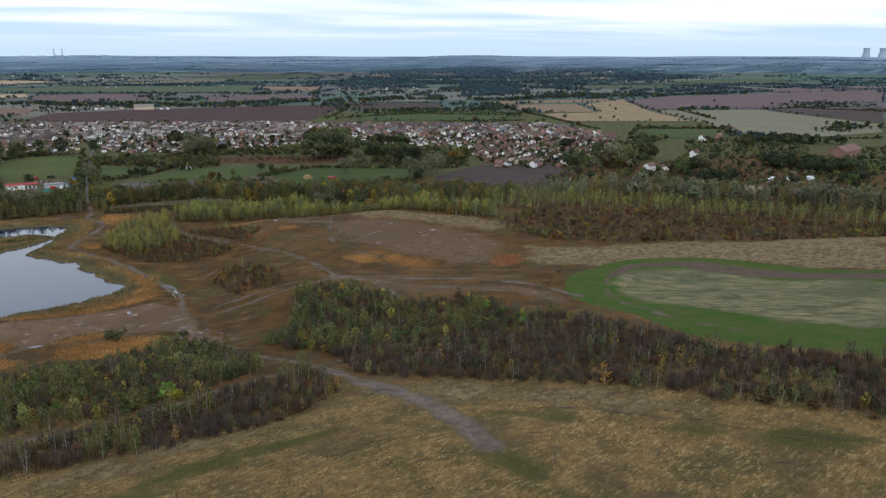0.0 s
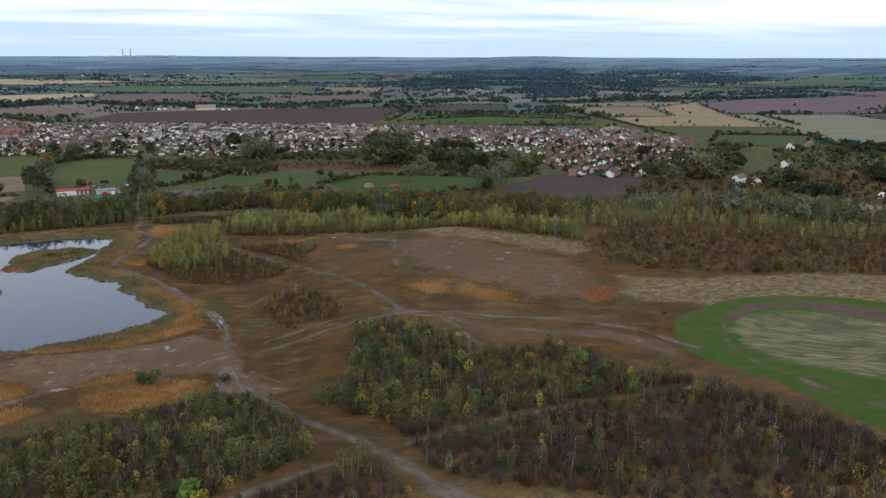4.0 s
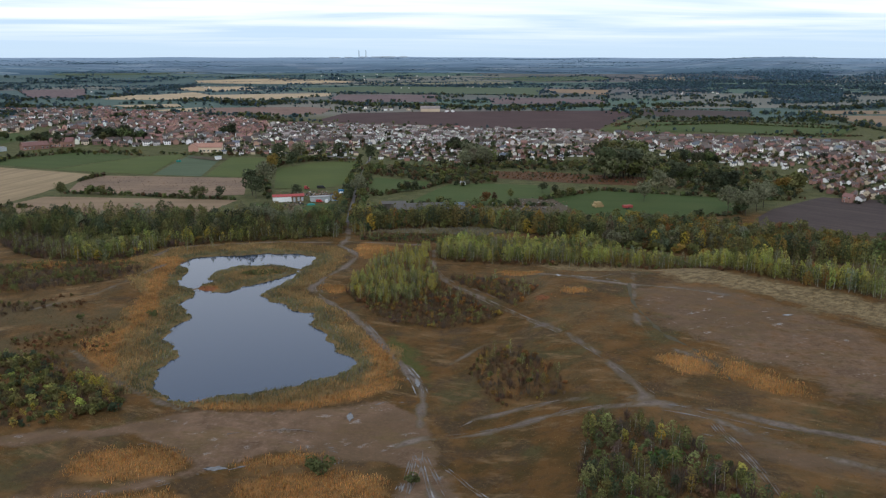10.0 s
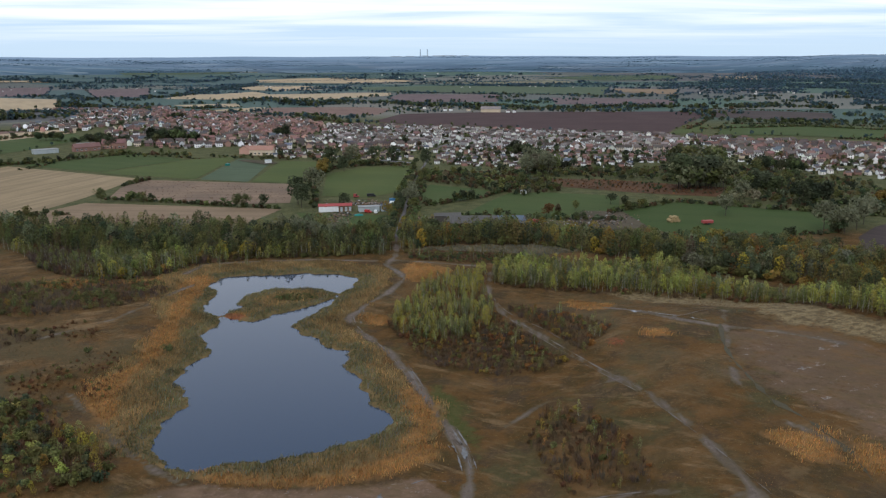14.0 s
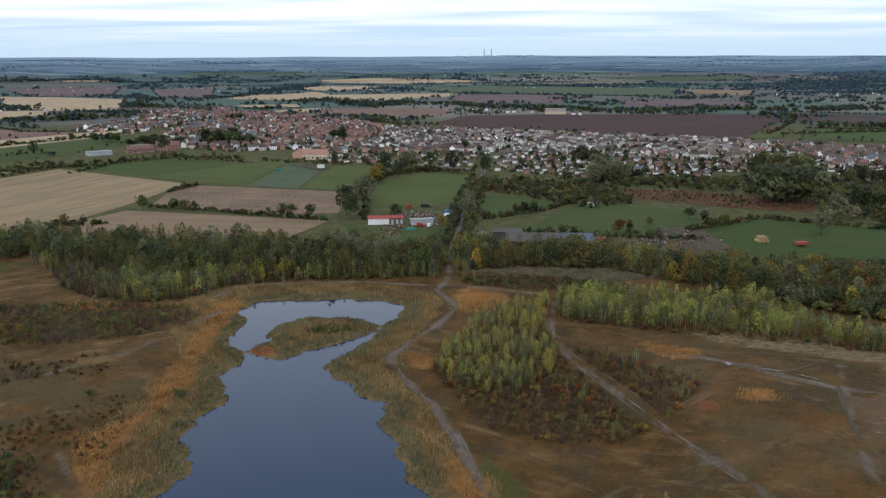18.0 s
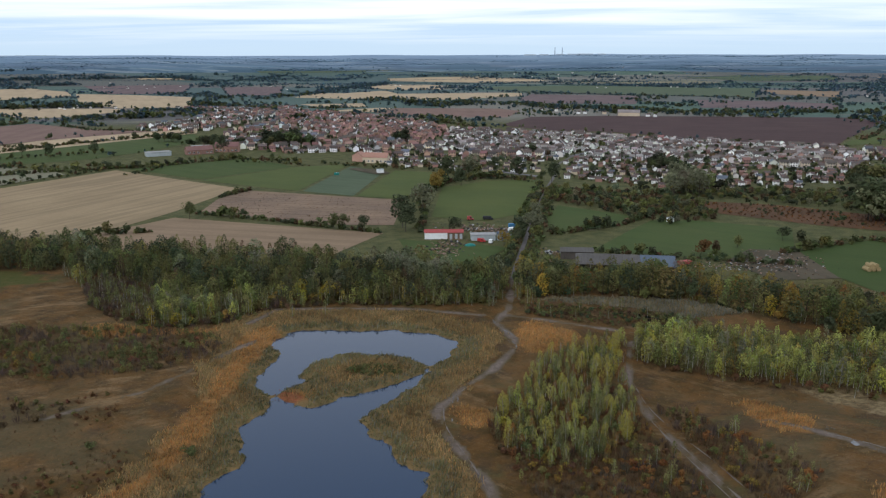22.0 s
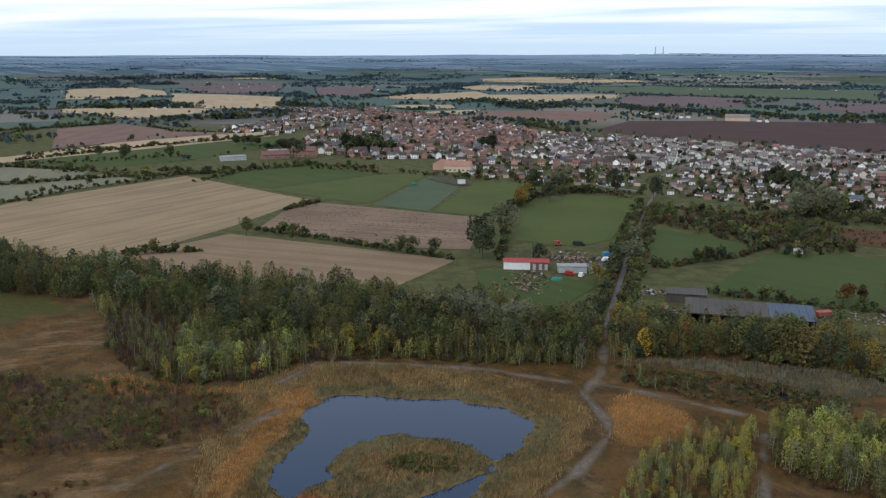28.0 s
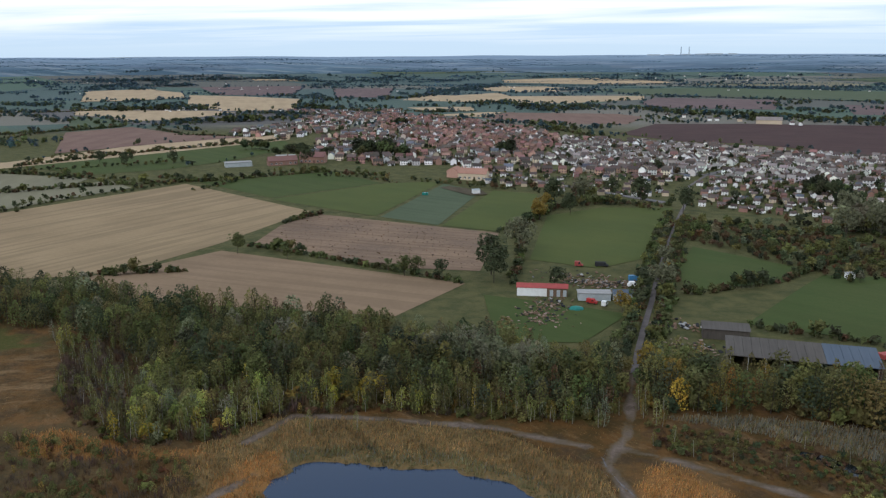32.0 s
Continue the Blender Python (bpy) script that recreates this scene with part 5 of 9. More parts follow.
def template(kind, k, r):
    """Leaf clumps of one plant of height 1; across, radius 1 is the widest."""
    if kind == "birch":
        h = 0.10 + 0.86 * r.uniform(0, 1, k) ** 0.8
        wide = np.interp(h, [0.1, 0.3, 0.6, 0.85, 1.0], [0.65, 0.95, 1.0, 0.66, 0.12])
        lobe = r.uniform(0, 6.28, 3)
        lean = 0.22 * np.sin(h * 4 + lobe[0])
        ang = r.uniform(0, 2 * math.pi, k)
        rad = wide * np.sqrt(r.uniform(0.15, 1, k)) * (1 + 0.28 * np.sin(2 * ang + lobe[1] + 5 * h))
        h = h + 0.07 * np.cos(3 * ang + lobe[2])
        p = np.stack([rad * np.cos(ang) + lean, rad * np.sin(ang), h], 1)
        size = 3.9 / math.sqrt(k)
    elif kind == "oval":
        h = 0.08 + 0.90 * r.uniform(0, 1, k) ** 0.85
        wide = np.interp(h, [0.08, 0.25, 0.55, 0.8, 0.93, 1.0], [0.5, 0.92, 1.0, 0.78, 0.45, 0.1])
        lobe = r.uniform(0, 6.28, 3)
        ang = r.uniform(0, 2 * math.pi, k)
        rad = wide * np.sqrt(r.uniform(0.3, 1, k)) * (1 + 0.25 * np.sin(3 * ang + lobe[1] + 6 * h) + 0.12 * np.sin(5 * ang + lobe[2] - 9 * h))
        p = np.stack([rad * np.cos(ang) + 0.15 * np.sin(h * 3 + lobe[0]), rad * np.sin(ang), h + 0.05 * np.cos(2 * ang + lobe[0])], 1)
        size = 3.9 / math.sqrt(k)
    elif kind == "poplar":
        h = 0.10 + 0.90 * r.uniform(0, 1, k)
        wide = np.interp(h, [0.05, 0.3, 0.7, 0.9, 1.0], [0.5, 1, 0.8, 0.5, 0.1])
        rad, ang = wide * np.sqrt(r.uniform(0.3, 1, k)), r.uniform(0, 2 * math.pi, k)
        p = np.stack([rad * np.cos(ang), rad * np.sin(ang), h], 1)
        size = 4.2 / math.sqrt(k)
    else:
        lumps = 9 if kind == "round" else 6
        base = 0.22 if kind == "round" else 0.0
        c = r.normal(size=(lumps, 3))
        c /= np.linalg.norm(c, axis=1)[:, None]
        c *= r.uniform(0.35, 0.62, (lumps, 1))
        which = r.integers(0, lumps, k)
        d = r.normal(size=(k, 3))
        d /= np.linalg.norm(d, axis=1)[:, None]
        q = c[which] + d * r.uniform(0.34, 0.5, (lumps, 1))[which] * r.uniform(0.75, 1.05, (k, 1))
        p = np.stack([q[:, 0], q[:, 1], base + (1 - base) * (0.5 + 0.5 * q[:, 2] / 0.95)], 1)
        if kind == "bush":
            p[:, 2] = np.abs(p[:, 2])
        size = 3.9 / math.sqrt(k)
    return p, size


def twigs(k, r):
    """Bare shoots of one thicket plant of height 1."""
    ang, spread = r.uniform(0, 2 * math.pi, k), np.sqrt(r.uniform(0.0, 1, k))
    top = np.stack([spread * np.cos(ang), spread * np.sin(ang), r.uniform(0.55, 1.0, k)], 1)
    foot = top * np.array([0.45, 0.45, 0.0])
    top[:, 2] *= 1 - 0.35 * spread ** 2
    side = np.stack([-np.sin(ang), np.cos(ang), np.zeros(k)], 1) * r.uniform(0.018, 0.05, (k, 1))
    mid = foot + (top - foot) * 0.55
    return np.concatenate([np.stack([foot, mid + side, mid - side], 1), np.stack([top, mid - side, mid + side], 1)]).reshape(-1, 3)


TEMPLATES = {}


def leaves_of(kind, k, r):
    key = (kind, k)
    if key not in TEMPLATES:
        rr = np.random.default_rng(len(TEMPLATES) + 11)
        TEMPLATES[key] = [template(kind, k, rr) for _ in range(6)]
    return TEMPLATES[key][int(r.integers(0, 6))]


SHAPE = {"birch": 0.185, "oval": 0.285, "poplar": 0.16, "round": 0.46, "bush": 0.62, "twig": 0.55}
TONE = {  # base colours of the leaves; haze, haze_b and blue have distance haze mixed in
    "citron": (0.330, 0.285, 0.060), "heather": (0.105, 0.062, 0.028),
    "lime": (0.310, 0.312, 0.084), "birch": (0.180, 0.180, 0.064), "olive": (0.138, 0.127, 0.044), "green": (0.102, 0.112, 0.042),
    "dark": (0.068, 0.080, 0.040), "silver": (0.168, 0.168, 0.098), "yellow": (0.34, 0.26, 0.040), "gold": (0.225, 0.155, 0.036),
    "orange": (0.205, 0.100, 0.032), "rust": (0.140, 0.072, 0.034), "brown": (0.112, 0.071, 0.038), "twig": (0.098, 0.072, 0.054), "grey": (0.105, 0.082, 0.058),
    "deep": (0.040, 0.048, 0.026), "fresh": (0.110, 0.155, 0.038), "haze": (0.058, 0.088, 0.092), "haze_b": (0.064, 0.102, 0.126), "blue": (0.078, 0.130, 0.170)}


def plant_verts(kind, k, h, width, r):
    if kind == "twig":
        v = twigs(k, r)
        return v * np.array([width, width, h])
    p, size = leaves_of(kind, k, r)
    p = p * np.array([width, width, h])
    t = r.uniform(0, 2 * math.pi)
    c, s = math.cos(t), math.sin(t)
    p = p @ np.array([[c, s, 0], [-s, c, 0], [0, 0, 1]])
    return leaf_clumps(p, size * width * (1.0 if kind != "birch" else 1.1), r, np.array([0, 0, 0.42 * h]), 1.5 if kind in ("birch", "poplar") else 0.6 if kind == "oval" else 0.2)


def plant_stuff(name, plants, label, category, mat=FOLIAGE, trunks=True):
    """Many plants as one mesh. plants: x, y, kind, clumps, height, tone name."""
    vs, ts = [], []
    px = np.array([p[0] for p in plants])
    pz = land(px, np.array([p[1] for p in plants]))
    for (x, y, kind, k, h, tone), z in zip(plants, pz):
        w = SHAPE[kind] * h * rng.uniform(0.8, 1.25)
        v = plant_verts(kind, k, h, w, rng) + np.array([x, y, z - 0.05])
        c = np.array(TONE[tone]) * rng.uniform(0.72, 1.3) * rng.uniform(0.9, 1.1, 3)
        vs.append(v)
        ts.append(np.tile(c, (len(v), 1)))
        if trunks and kind != "twig" and h > 3:
            t = rng.uniform(0, 6.28) + np.array([0, 2.09, 4.19])
            rad = 0.012 * h + 0.03
            top = np.array([rng.normal(0, 0.05 * h), rng.normal(0, 0.05 * h)])
            b0 = np.stack([np.cos(t) * rad, np.sin(t) * rad, np.full(3, -0.2)], 1)
            b1 = np.stack([np.cos(t) * rad * .35 + top[0], np.sin(t) * rad * .35 + top[1], np.full(3, 0.8 * h)], 1)
            q = np.concatenate([[b0[i], b0[(i + 1) % 3], b1[(i + 1) % 3], b0[i], b1[(i + 1) % 3], b1[i]] for i in range(3)])
            vs.append(q + np.array([x, y, z]))
            bark = (0.34, 0.32, 0.28) if kind == "birch" else (0.07, 0.056, 0.045)
            ts.append(np.tile(np.array(bark), (18, 1)))
    v, t = np.concatenate(vs), np.concatenate(ts)
    me = bpy.data.meshes.new(name)
    fill_mesh(me, v, np.arange(len(v)).reshape(-1, 3))
    paint_layer(me, "tint", t)
    me.materials.append(mat)
    return tagged(new(name, me), label, category, kind="stuff")


def scatter(outline, gap):
    """Points spread unevenly over an outline, about gap apart."""
    x0, x1 = min(p[0] for p in outline), max(p[0] for p in outline)
    y0, y1 = min(p[1] for p in outline), max(p[1] for p in outline)
    gx, gy = np.meshgrid(np.arange(x0, x1, gap), np.arange(y0, y1, gap))
    gx, gy = gx.ravel() + rng.uniform(-.55, .55, gx.size) * gap, gy.ravel() + rng.uniform(-.55, .55, gy.size) * gap
    k = inside(gx, gy, outline)
    return list(zip(gx[k], gy[k]))


def along(pts, gap, spread):
    out = []
    for (ax, ay), (bx, by) in zip(pts, pts[1:]):
        n = max(1, int(math.hypot(bx - ax, by - ay) / gap))
        for i in range(n):
            q = (i + rng.uniform(0, 1)) / n
            out.append((ax + (bx - ax) * q + rng.normal(0, spread), ay + (by - ay) * q + rng.normal(0, spread)))
    return out


def mixed(points, choices, clear=(), patch=4.5):
    """Gives each point a plant; like plants tend to stand together in patches. choices: weight, kind, clumps, lowest, highest, tone. clear: lines that stay open."""
    if not points:
        return []
    w = np.array([c[0] for c in choices], float)
    px, py = np.array([p[0] for p in points]), np.array([p[1] for p in points])
    keep = np.ones(len(points), bool)
    for pts, half in clear:
        keep &= seg_dist(px, py, pts, False) > half
    lot = 0.55 * wob(px, py, patch, len(points) * 0.37) + 0.35 * wob(px, py, patch * 0.37, 4) + rng.normal(0, 0.32, len(points))
    rank = np.empty(len(points))
    rank[np.argsort(lot)] = (np.arange(len(points)) + 0.5) / len(points)
    pick = np.minimum(np.searchsorted(np.cumsum(w / w.sum()), rank), len(choices) - 1)
    swell = 1 + 0.22 * wob(px, py, patch * 1.6, 2.0)
    return [(px[i], py[i], choices[c][1], choices[c][2], rng.uniform(choices[c][3], choices[c][4]) * swell[i], choices[c][5]) for i, c in enumerate(pick) if keep[i]]


OPEN = [(pts, half + 1.6) for pts, half in TRACKS]


def tree_thing(name, kind, clumps, h, tone, label, category, bark, limbs=5):
    """One tree: a trunk with limbs, and a crown of leaf clumps. Stands at the origin."""
    root = tagged(new(name), label, category)
    r = np.random.default_rng(int(h * 100) + clumps)
    w = SHAPE[kind] * h
    bm = bmesh.new()

    def limb(a, b, ra, rb):
        a, b = Vector(a), Vector(b)
        q = (b - a).to_track_quat("Z", "Y").to_matrix()
        rings = [[bm.verts.new(p + q @ Vector((math.cos(t) * rr, math.sin(t) * rr, 0))) for t in (0, 1.05, 2.09, 3.14, 4.19, 5.24)] for p, rr in ((a, ra), (b, rb))]
        for i in range(6):
            bm.faces.new((rings[0][i], rings[0][(i + 1) % 6], rings[1][(i + 1) % 6], rings[1][i]))

    lean = (r.normal(0, .03 * h), r.normal(0, .03 * h))
    thick = 0.011 * h + 0.03
    limb((0, 0, -0.3), (lean[0] * .5, lean[1] * .5, 0.45 * h), thick, thick * .7)
    limb((lean[0] * .5, lean[1] * .5, 0.45 * h), (lean[0], lean[1], 0.92 * h), thick * .7, thick * .15)
    for i in range(limbs):
        z, t = h * (0.28 + 0.5 * i / limbs), r.uniform(0, 6.28)
        limb((lean[0] * .5, lean[1] * .5, z), (math.cos(t) * w * .7, math.sin(t) * w * .7, z + h * .16), thick * .4, thick * .1)
    me = bpy.data.meshes.new("trunk")
    bm.to_mesh(me)
    bm.free()
    me.materials.append(bark)
    new("trunk", me).parent = root
    v = plant_verts(kind, clumps, h, w, r)
    me = bpy.data.meshes.new("crown")
    fill_mesh(me, v, np.arange(len(v)).reshape(-1, 3))
    paint_layer(me, "tint", np.tile(np.array(TONE[tone]), (len(v), 1)))
    me.materials.append(FOLIAGE)
    new("crown", me).parent = root
    return root


def stand(proto, x, y, s=1.0, first=False):
    """A copy of a tree at a place; the first use moves the tree itself."""
    m = pose(x, y, ground_z(x, y), 0, 0, float(rng.uniform(0, 360))) @ Matrix.Scale(s, 4)
    if first:
        proto.matrix_basis = m
        return proto
    return copy_thing(proto, m)


def grove(points, protos, group):
    used = set()
    for x, y in points:
        i = int(rng.integers(0, len(protos)))
        o = stand(protos[i], x, y, float(rng.uniform(0.75, 1.25)), i not in used)
        tagged(o, group=group)
        used.add(i)
    for i, p in enumerate(protos):
        if i not in used:
            for o in [*p.children_recursive, p]:
                bpy.data.objects.remove(o)


# the birch grove on the mound by the pond
MGROVE = [(9, 340), (14, 354), (19, 372), (28, 388), (37, 396), (42.5, 394), (41.4, 381), (39.8, 368), (41, 353), (39, 338), (32, 324), (24, 322), (15, 328)]
gp_ = [p for p in scatter(MGROVE, 2.5) if seg_dist(np.array([p[0]]), np.array([p[1]]), TRACKS[4][0], False)[0] > 1.0]
protos = [tree_thing("birch_tree", "birch", 620, h, tone, lab, "birch", BARK) for h, tone, lab in (
    (4.6, "lime", "young birch with lime green autumn leaves"), (3.8, "lime", "young birch with lime green autumn leaves"), (4.4, "birch", "young birch with fading green leaves"), (4.9, "citron", "young birch turning bright yellow green"),
    (3.4, "birch", "small birch with fading green leaves"), (2.8, "gold", "small birch turned gold"), (4.0, "green", "young birch still in green leaf"), (2.6, "orange", "small birch with orange leaves"), (3.2, "citron", "small birch turning bright yellow green"))]
rng.shuffle(gp_)
grove(gp_[:270], protos, "birches of the mound grove")
plant_stuff("grove_undergrowth", mixed(scatter([(9, 338), (15, 352), (26, 352), (40, 350), (39, 338), (32, 323), (24, 321), (14, 327)], 1.8), [(3, "bush", 90, 0.8, 2.0, "rust"), (3, "bush", 90, 0.8, 2.0, "brown"), (2, "birch", 130, 1.8, 3.4, "olive"), (1, "oval", 130, 1.6, 3.0, "green"), (1.2, "birch", 130, 1.6, 3.2, "orange"), (1, "birch", 130, 2, 3.6, "gold"), (4, "twig", 30, 1.2, 2.6, "brown")], [(TRACKS[4][0], 1.0), (TRACKS[0][0], 2.5)]), "rust and brown growth at the foot of the grove", "undergrowth")
plant_stuff("grove_undergrowth", mixed([tuple(p) for p in gp_[270:]] + scatter(MGROVE, 2.4), [(3, "birch", 150, 2, 4.2, "lime"), (3, "birch", 150, 2, 4, "birch"), (2.5, "birch", 140, 2, 4, "olive"), (1, "bush", 120, 1.6, 3, "green"), (1, "birch", 120, 2, 3.4, "gold"), (0.4, "bush", 120, 1.5, 2.6, "yellow"), (1, "bush", 120, 1.2, 2.4, "rust"), (0.8, "birch", 120, 1.6, 3, "orange"), (3, "twig", 26, 1.2, 2.4, "brown")], [(TRACKS[4][0], 1.0), (TRACKS[0][0], 2.5)]), "young birches and brown shoots under the grove", "undergrowth")

# the scrub wood in the middle distance and the belt along the mound's far side
SCRUB_A = [(-34, 184), (-21, 186), (-10, 188), (3, 191), (13, 194), (22, 195), (27, 190), (31, 178), (33, 160), (30, 147), (20, 138), (8, 131), (-13, 128), (-34, 130)]
SCRUB_B = [(-34, 119), (-12, 121), (10, 124), (22, 131), (36, 137), (39, 130), (37, 118), (25, 109), (9, 106), (-12, 108), (-36, 108)]
SCRUB_C = [(37, 184), (47, 192), (54, 214), (58, 226), (66, 224), (72, 210), (74, 194), (76, 187), (92, 184), (98, 168), (104, 150), (104, 120), (102, 104), (118, 78), (140, 50), (118, 40), (96, 66), (83, 80), (68, 101), (52, 118), (44, 126), (44, 138), (46, 150), (44, 166)]
birchy = [(1.8, "oval", 160, 2.2, 4.2, "birch"), (4, "birch", 150, 2.2, 4.6, "olive"), (3, "oval", 160, 2.0, 4.0, "olive"), (2.5, "birch", 150, 2.0, 4.2, "green"), (0.5, "oval", 160, 2.0, 3.6, "citron"), (4, "oval", 150, 1.8, 3.4, "dark"), (6, "twig", 44, 1.6, 3.2, "twig"), (2, "bush", 120, 1.0, 2.2, "brown"), (0.7, "bush", 130, 1.5, 2.8, "fresh"), (0.5, "birch", 150, 2, 4, "gold"),
          (0.2, "bush", 150, 1.5, 2.6, "yellow"), (0.2, "bush", 120, 1.2, 2.2, "rust"), (2, "twig", 30, 1.4, 3.0, "twig"), (3, "twig", 30, 1.2, 2.8, "brown"), (2.5, "bush", 130, 1.2, 2.4, "green"), (1.5, "bush", 130, 1.0, 2.2, "brown"), (1.0, "birch", 70, 2.6, 4.6, "grey")]
bare_scrub = [(7, "twig", 60, 1.4, 3.0, "twig"), (4, "twig", 56, 1.2, 2.6, "brown"), (2.0, "birch", 60, 2.4, 4.0, "grey"), (0.25, "birch", 60, 2.6, 4.2, "gold"), (0.8, "birch", 150, 2, 3.6, "olive"), (0.5, "birch", 150, 2, 3.6, "green"), (0.2, "birch", 150, 2, 3.8, "birch"), (1.0, "bush", 90, 0.8, 1.8, "brown"), (0.8, "oval", 130, 1.4, 2.8, "dark")]
lush = [p for p in scatter(SCRUB_C, 1.6) if p[1] > 152]
poor = [p for p in scatter(SCRUB_C, 1.6) if p[1] <= 152]
plant_stuff("birch_scrub", mixed(lush, birchy, OPEN), "thick young birch and willow scrub in autumn leaf", "scrub")
plant_stuff("birch_scrub", mixed(poor, bare_scrub, OPEN), "half bare grey brown birch scrub on a slope", "scrub")
plant_stuff("birch_scrub", mixed(scatter(SCRUB_A, 1.6), birchy, OPEN), "dense green and brown scrub by the muddy track", "scrub")
plant_stuff("birch_scrub", mixed(scatter(SCRUB_B, 1.6), bare_scrub + [(1.2, "birch", 178, 3, 5, "olive")], OPEN), "bare twiggy scrub with a few golden birches", "scrub")
BELT = [(43, 380), (44.5, 397), (60, 400), (104, 394), (128, 362), (150, 326), (168, 305), (160, 290), (136, 318), (112, 362), (88, 368), (74, 370), (58, 373), (47, 377)]
plant_stuff("birch_belt", mixed(scatter(BELT, 1.75), [(6, "birch", 190, 4, 6.8, "lime"), (4, "birch", 190, 4, 6.6, "birch"), (1.8, "birch", 170, 4, 6.5, "citron"), (1.5, "oval", 190, 3, 5.2, "birch"), (3, "birch", 170, 2.5, 5.8, "olive"), (1.2, "oval", 180, 2.5, 5, "olive"), (2, "birch", 170, 3.5, 6.2, "green"), (1.5, "birch", 170, 4, 7.0, "silver"), (0.5, "oval", 170, 3, 5, "gold"), (0.4, "birch", 170, 3, 5, "orange"), (1.5, "twig", 30, 2, 3.5, "brown")], [(TRACKS[4][0], 0.9)]) + mixed(along([(47, 376), (58, 372), (74, 369), (88, 366), (112, 360), (136, 316)], 0.9, 1.3), [(3, "twig", 30, 1.2, 2.6, "brown"), (1, "bush", 100, 1, 2, "rust"), (1, "bush", 100, 1, 2, "olive"), (1, "birch", 120, 1.5, 3.5, "olive"), (0.6, "birch", 120, 1.5, 3, "gold")]),
            "belt of young lime green birches along the mound", "birch wood")
SCRUB_E = [(150, 262), (160, 288), (184, 300), (240, 280), (300, 235), (330, 200), (300, 196), (240, 212), (182, 228), (160, 244)]
plant_stuff("autumn_scrub", mixed(scatter(SCRUB_E, 2.6), [(0.3, "bush", 80, 1.2, 2.4, "orange"), (4, "twig", 20, 1.6, 3.0, "brown"), (4, "twig", 20, 1.6, 3.0, "twig"), (2.2, "bush", 90, 1.4, 2.6, "olive"), (0.6, "bush", 90, 1.4, 2.6, "gold"), (0.7, "birch", 90, 2, 4, "gold"), (1.6, "bush", 90, 1.2, 2.4, "rust"), (4, "twig", 34, 1.6, 3.0, "twig"), (1.5, "birch", 90, 2, 4, "olive"), (2, "bush", 80, 1.2, 2.4, "brown")], OPEN),
            "bare brown scrub with yellow and orange bushes", "scrub")
# bushes on the mound's slope
SLOPE = [(40, 264), (46, 278), (54, 272), (60, 252), (58, 238), (50, 235), (43, 248)]
SLOPE_B = [(14, 334), (24, 330), (36, 336), (42, 352), (50, 352), (60, 330), (68, 314), (58, 300), (48, 296), (36, 300), (24, 306), (17, 318)]
plant_stuff("low_bushes", mixed(scatter(SLOPE, 1.5) + scatter(SLOPE_B, 1.2), [(0.9, "bush", 90, 0.6, 1.4, "rust"), (1, "bush", 90, .6, 1.3, "brown"), (0.8, "bush", 90, .7, 1.6, "olive"), (0.5, "birch", 120, 1.6, 3, "gold"), (0.3, "birch", 120, 1.6, 2.8, "orange"), (1.0, "birch", 120, 1.6, 3.2, "olive"), (6, "twig", 30, 1.0, 2.4, "brown"), (3, "twig", 30, 1.0, 2.6, "twig"), (0.3, "bush", 130, 0.8, 1.8, "gold"), (0.7, "bush", 130, 0.8, 1.8, "orange"), (0.25, "birch", 140, 2, 3.6, "birch")], OPEN),
            "low rust brown bushes on a heath slope", "bushes")
# scrub on the heath west of the pond
WEST_A = [(-132, 381), (-99, 385), (-68, 384), (-61, 372), (-69, 359), (-90, 350), (-118, 348)]
WEST_B = [(-96, 290), (-63, 288), (-54, 276), (-40, 265), (-36, 254), (-53, 246), (-96, 250)]
WEST_C = [(-140, 340), (-90, 338), (-76, 330), (-96, 318), (-140, 322)]
plant_stuff("heath_scrub", mixed(scatter(WEST_A, 1.7), [(5, "twig", 24, 1.4, 2.8, "twig"), (3, "twig", 24, 1.4, 2.6, "brown"), (1.6, "bush", 150, 1.0, 2.0, "olive"), (1.6, "oval", 140, 1.6, 3.0, "olive"), (1.2, "oval", 140, 1.6, 2.8, "green"), (0.8, "bush", 120, 0.8, 1.6, "rust"), (0.3, "oval", 120, 1.4, 2.4, "gold")]), "dark bare scrub on the heath beyond the pond", "scrub")
plant_stuff("heath_scrub", mixed(scatter(WEST_B, 1.6), [(0.5, "bush", 160, 1.2, 2.2, "lime"), (5, "bush", 160, 1.4, 2.6, "olive"), (2, "bush", 150, 1.2, 2.4, "dark"), (4, "twig", 30, 1.2, 2.6, "brown"), (3, "twig", 30, 1.2, 2.6, "twig"), (1.4, "oval", 140, 1.6, 2.8, "gold"), (1.6, "oval", 140, 1.6, 3.0, "birch"), (2, "bush", 120, 0.8, 1.6, "rust"), (1.5, "bush", 130, 1, 2, "green"), (0.5, "oval", 130, 1.4, 2.6, "yellow")], OPEN) + mixed(scatter(WEST_C, 3.0), [(3, "twig", 22, 1.6, 3, "twig"), (2, "bush", 60, 1, 2.2, "brown"), (1, "bush", 75, 1.2, 2.5, "olive")]), "green and yellow scrub beside the pond track", "scrub")

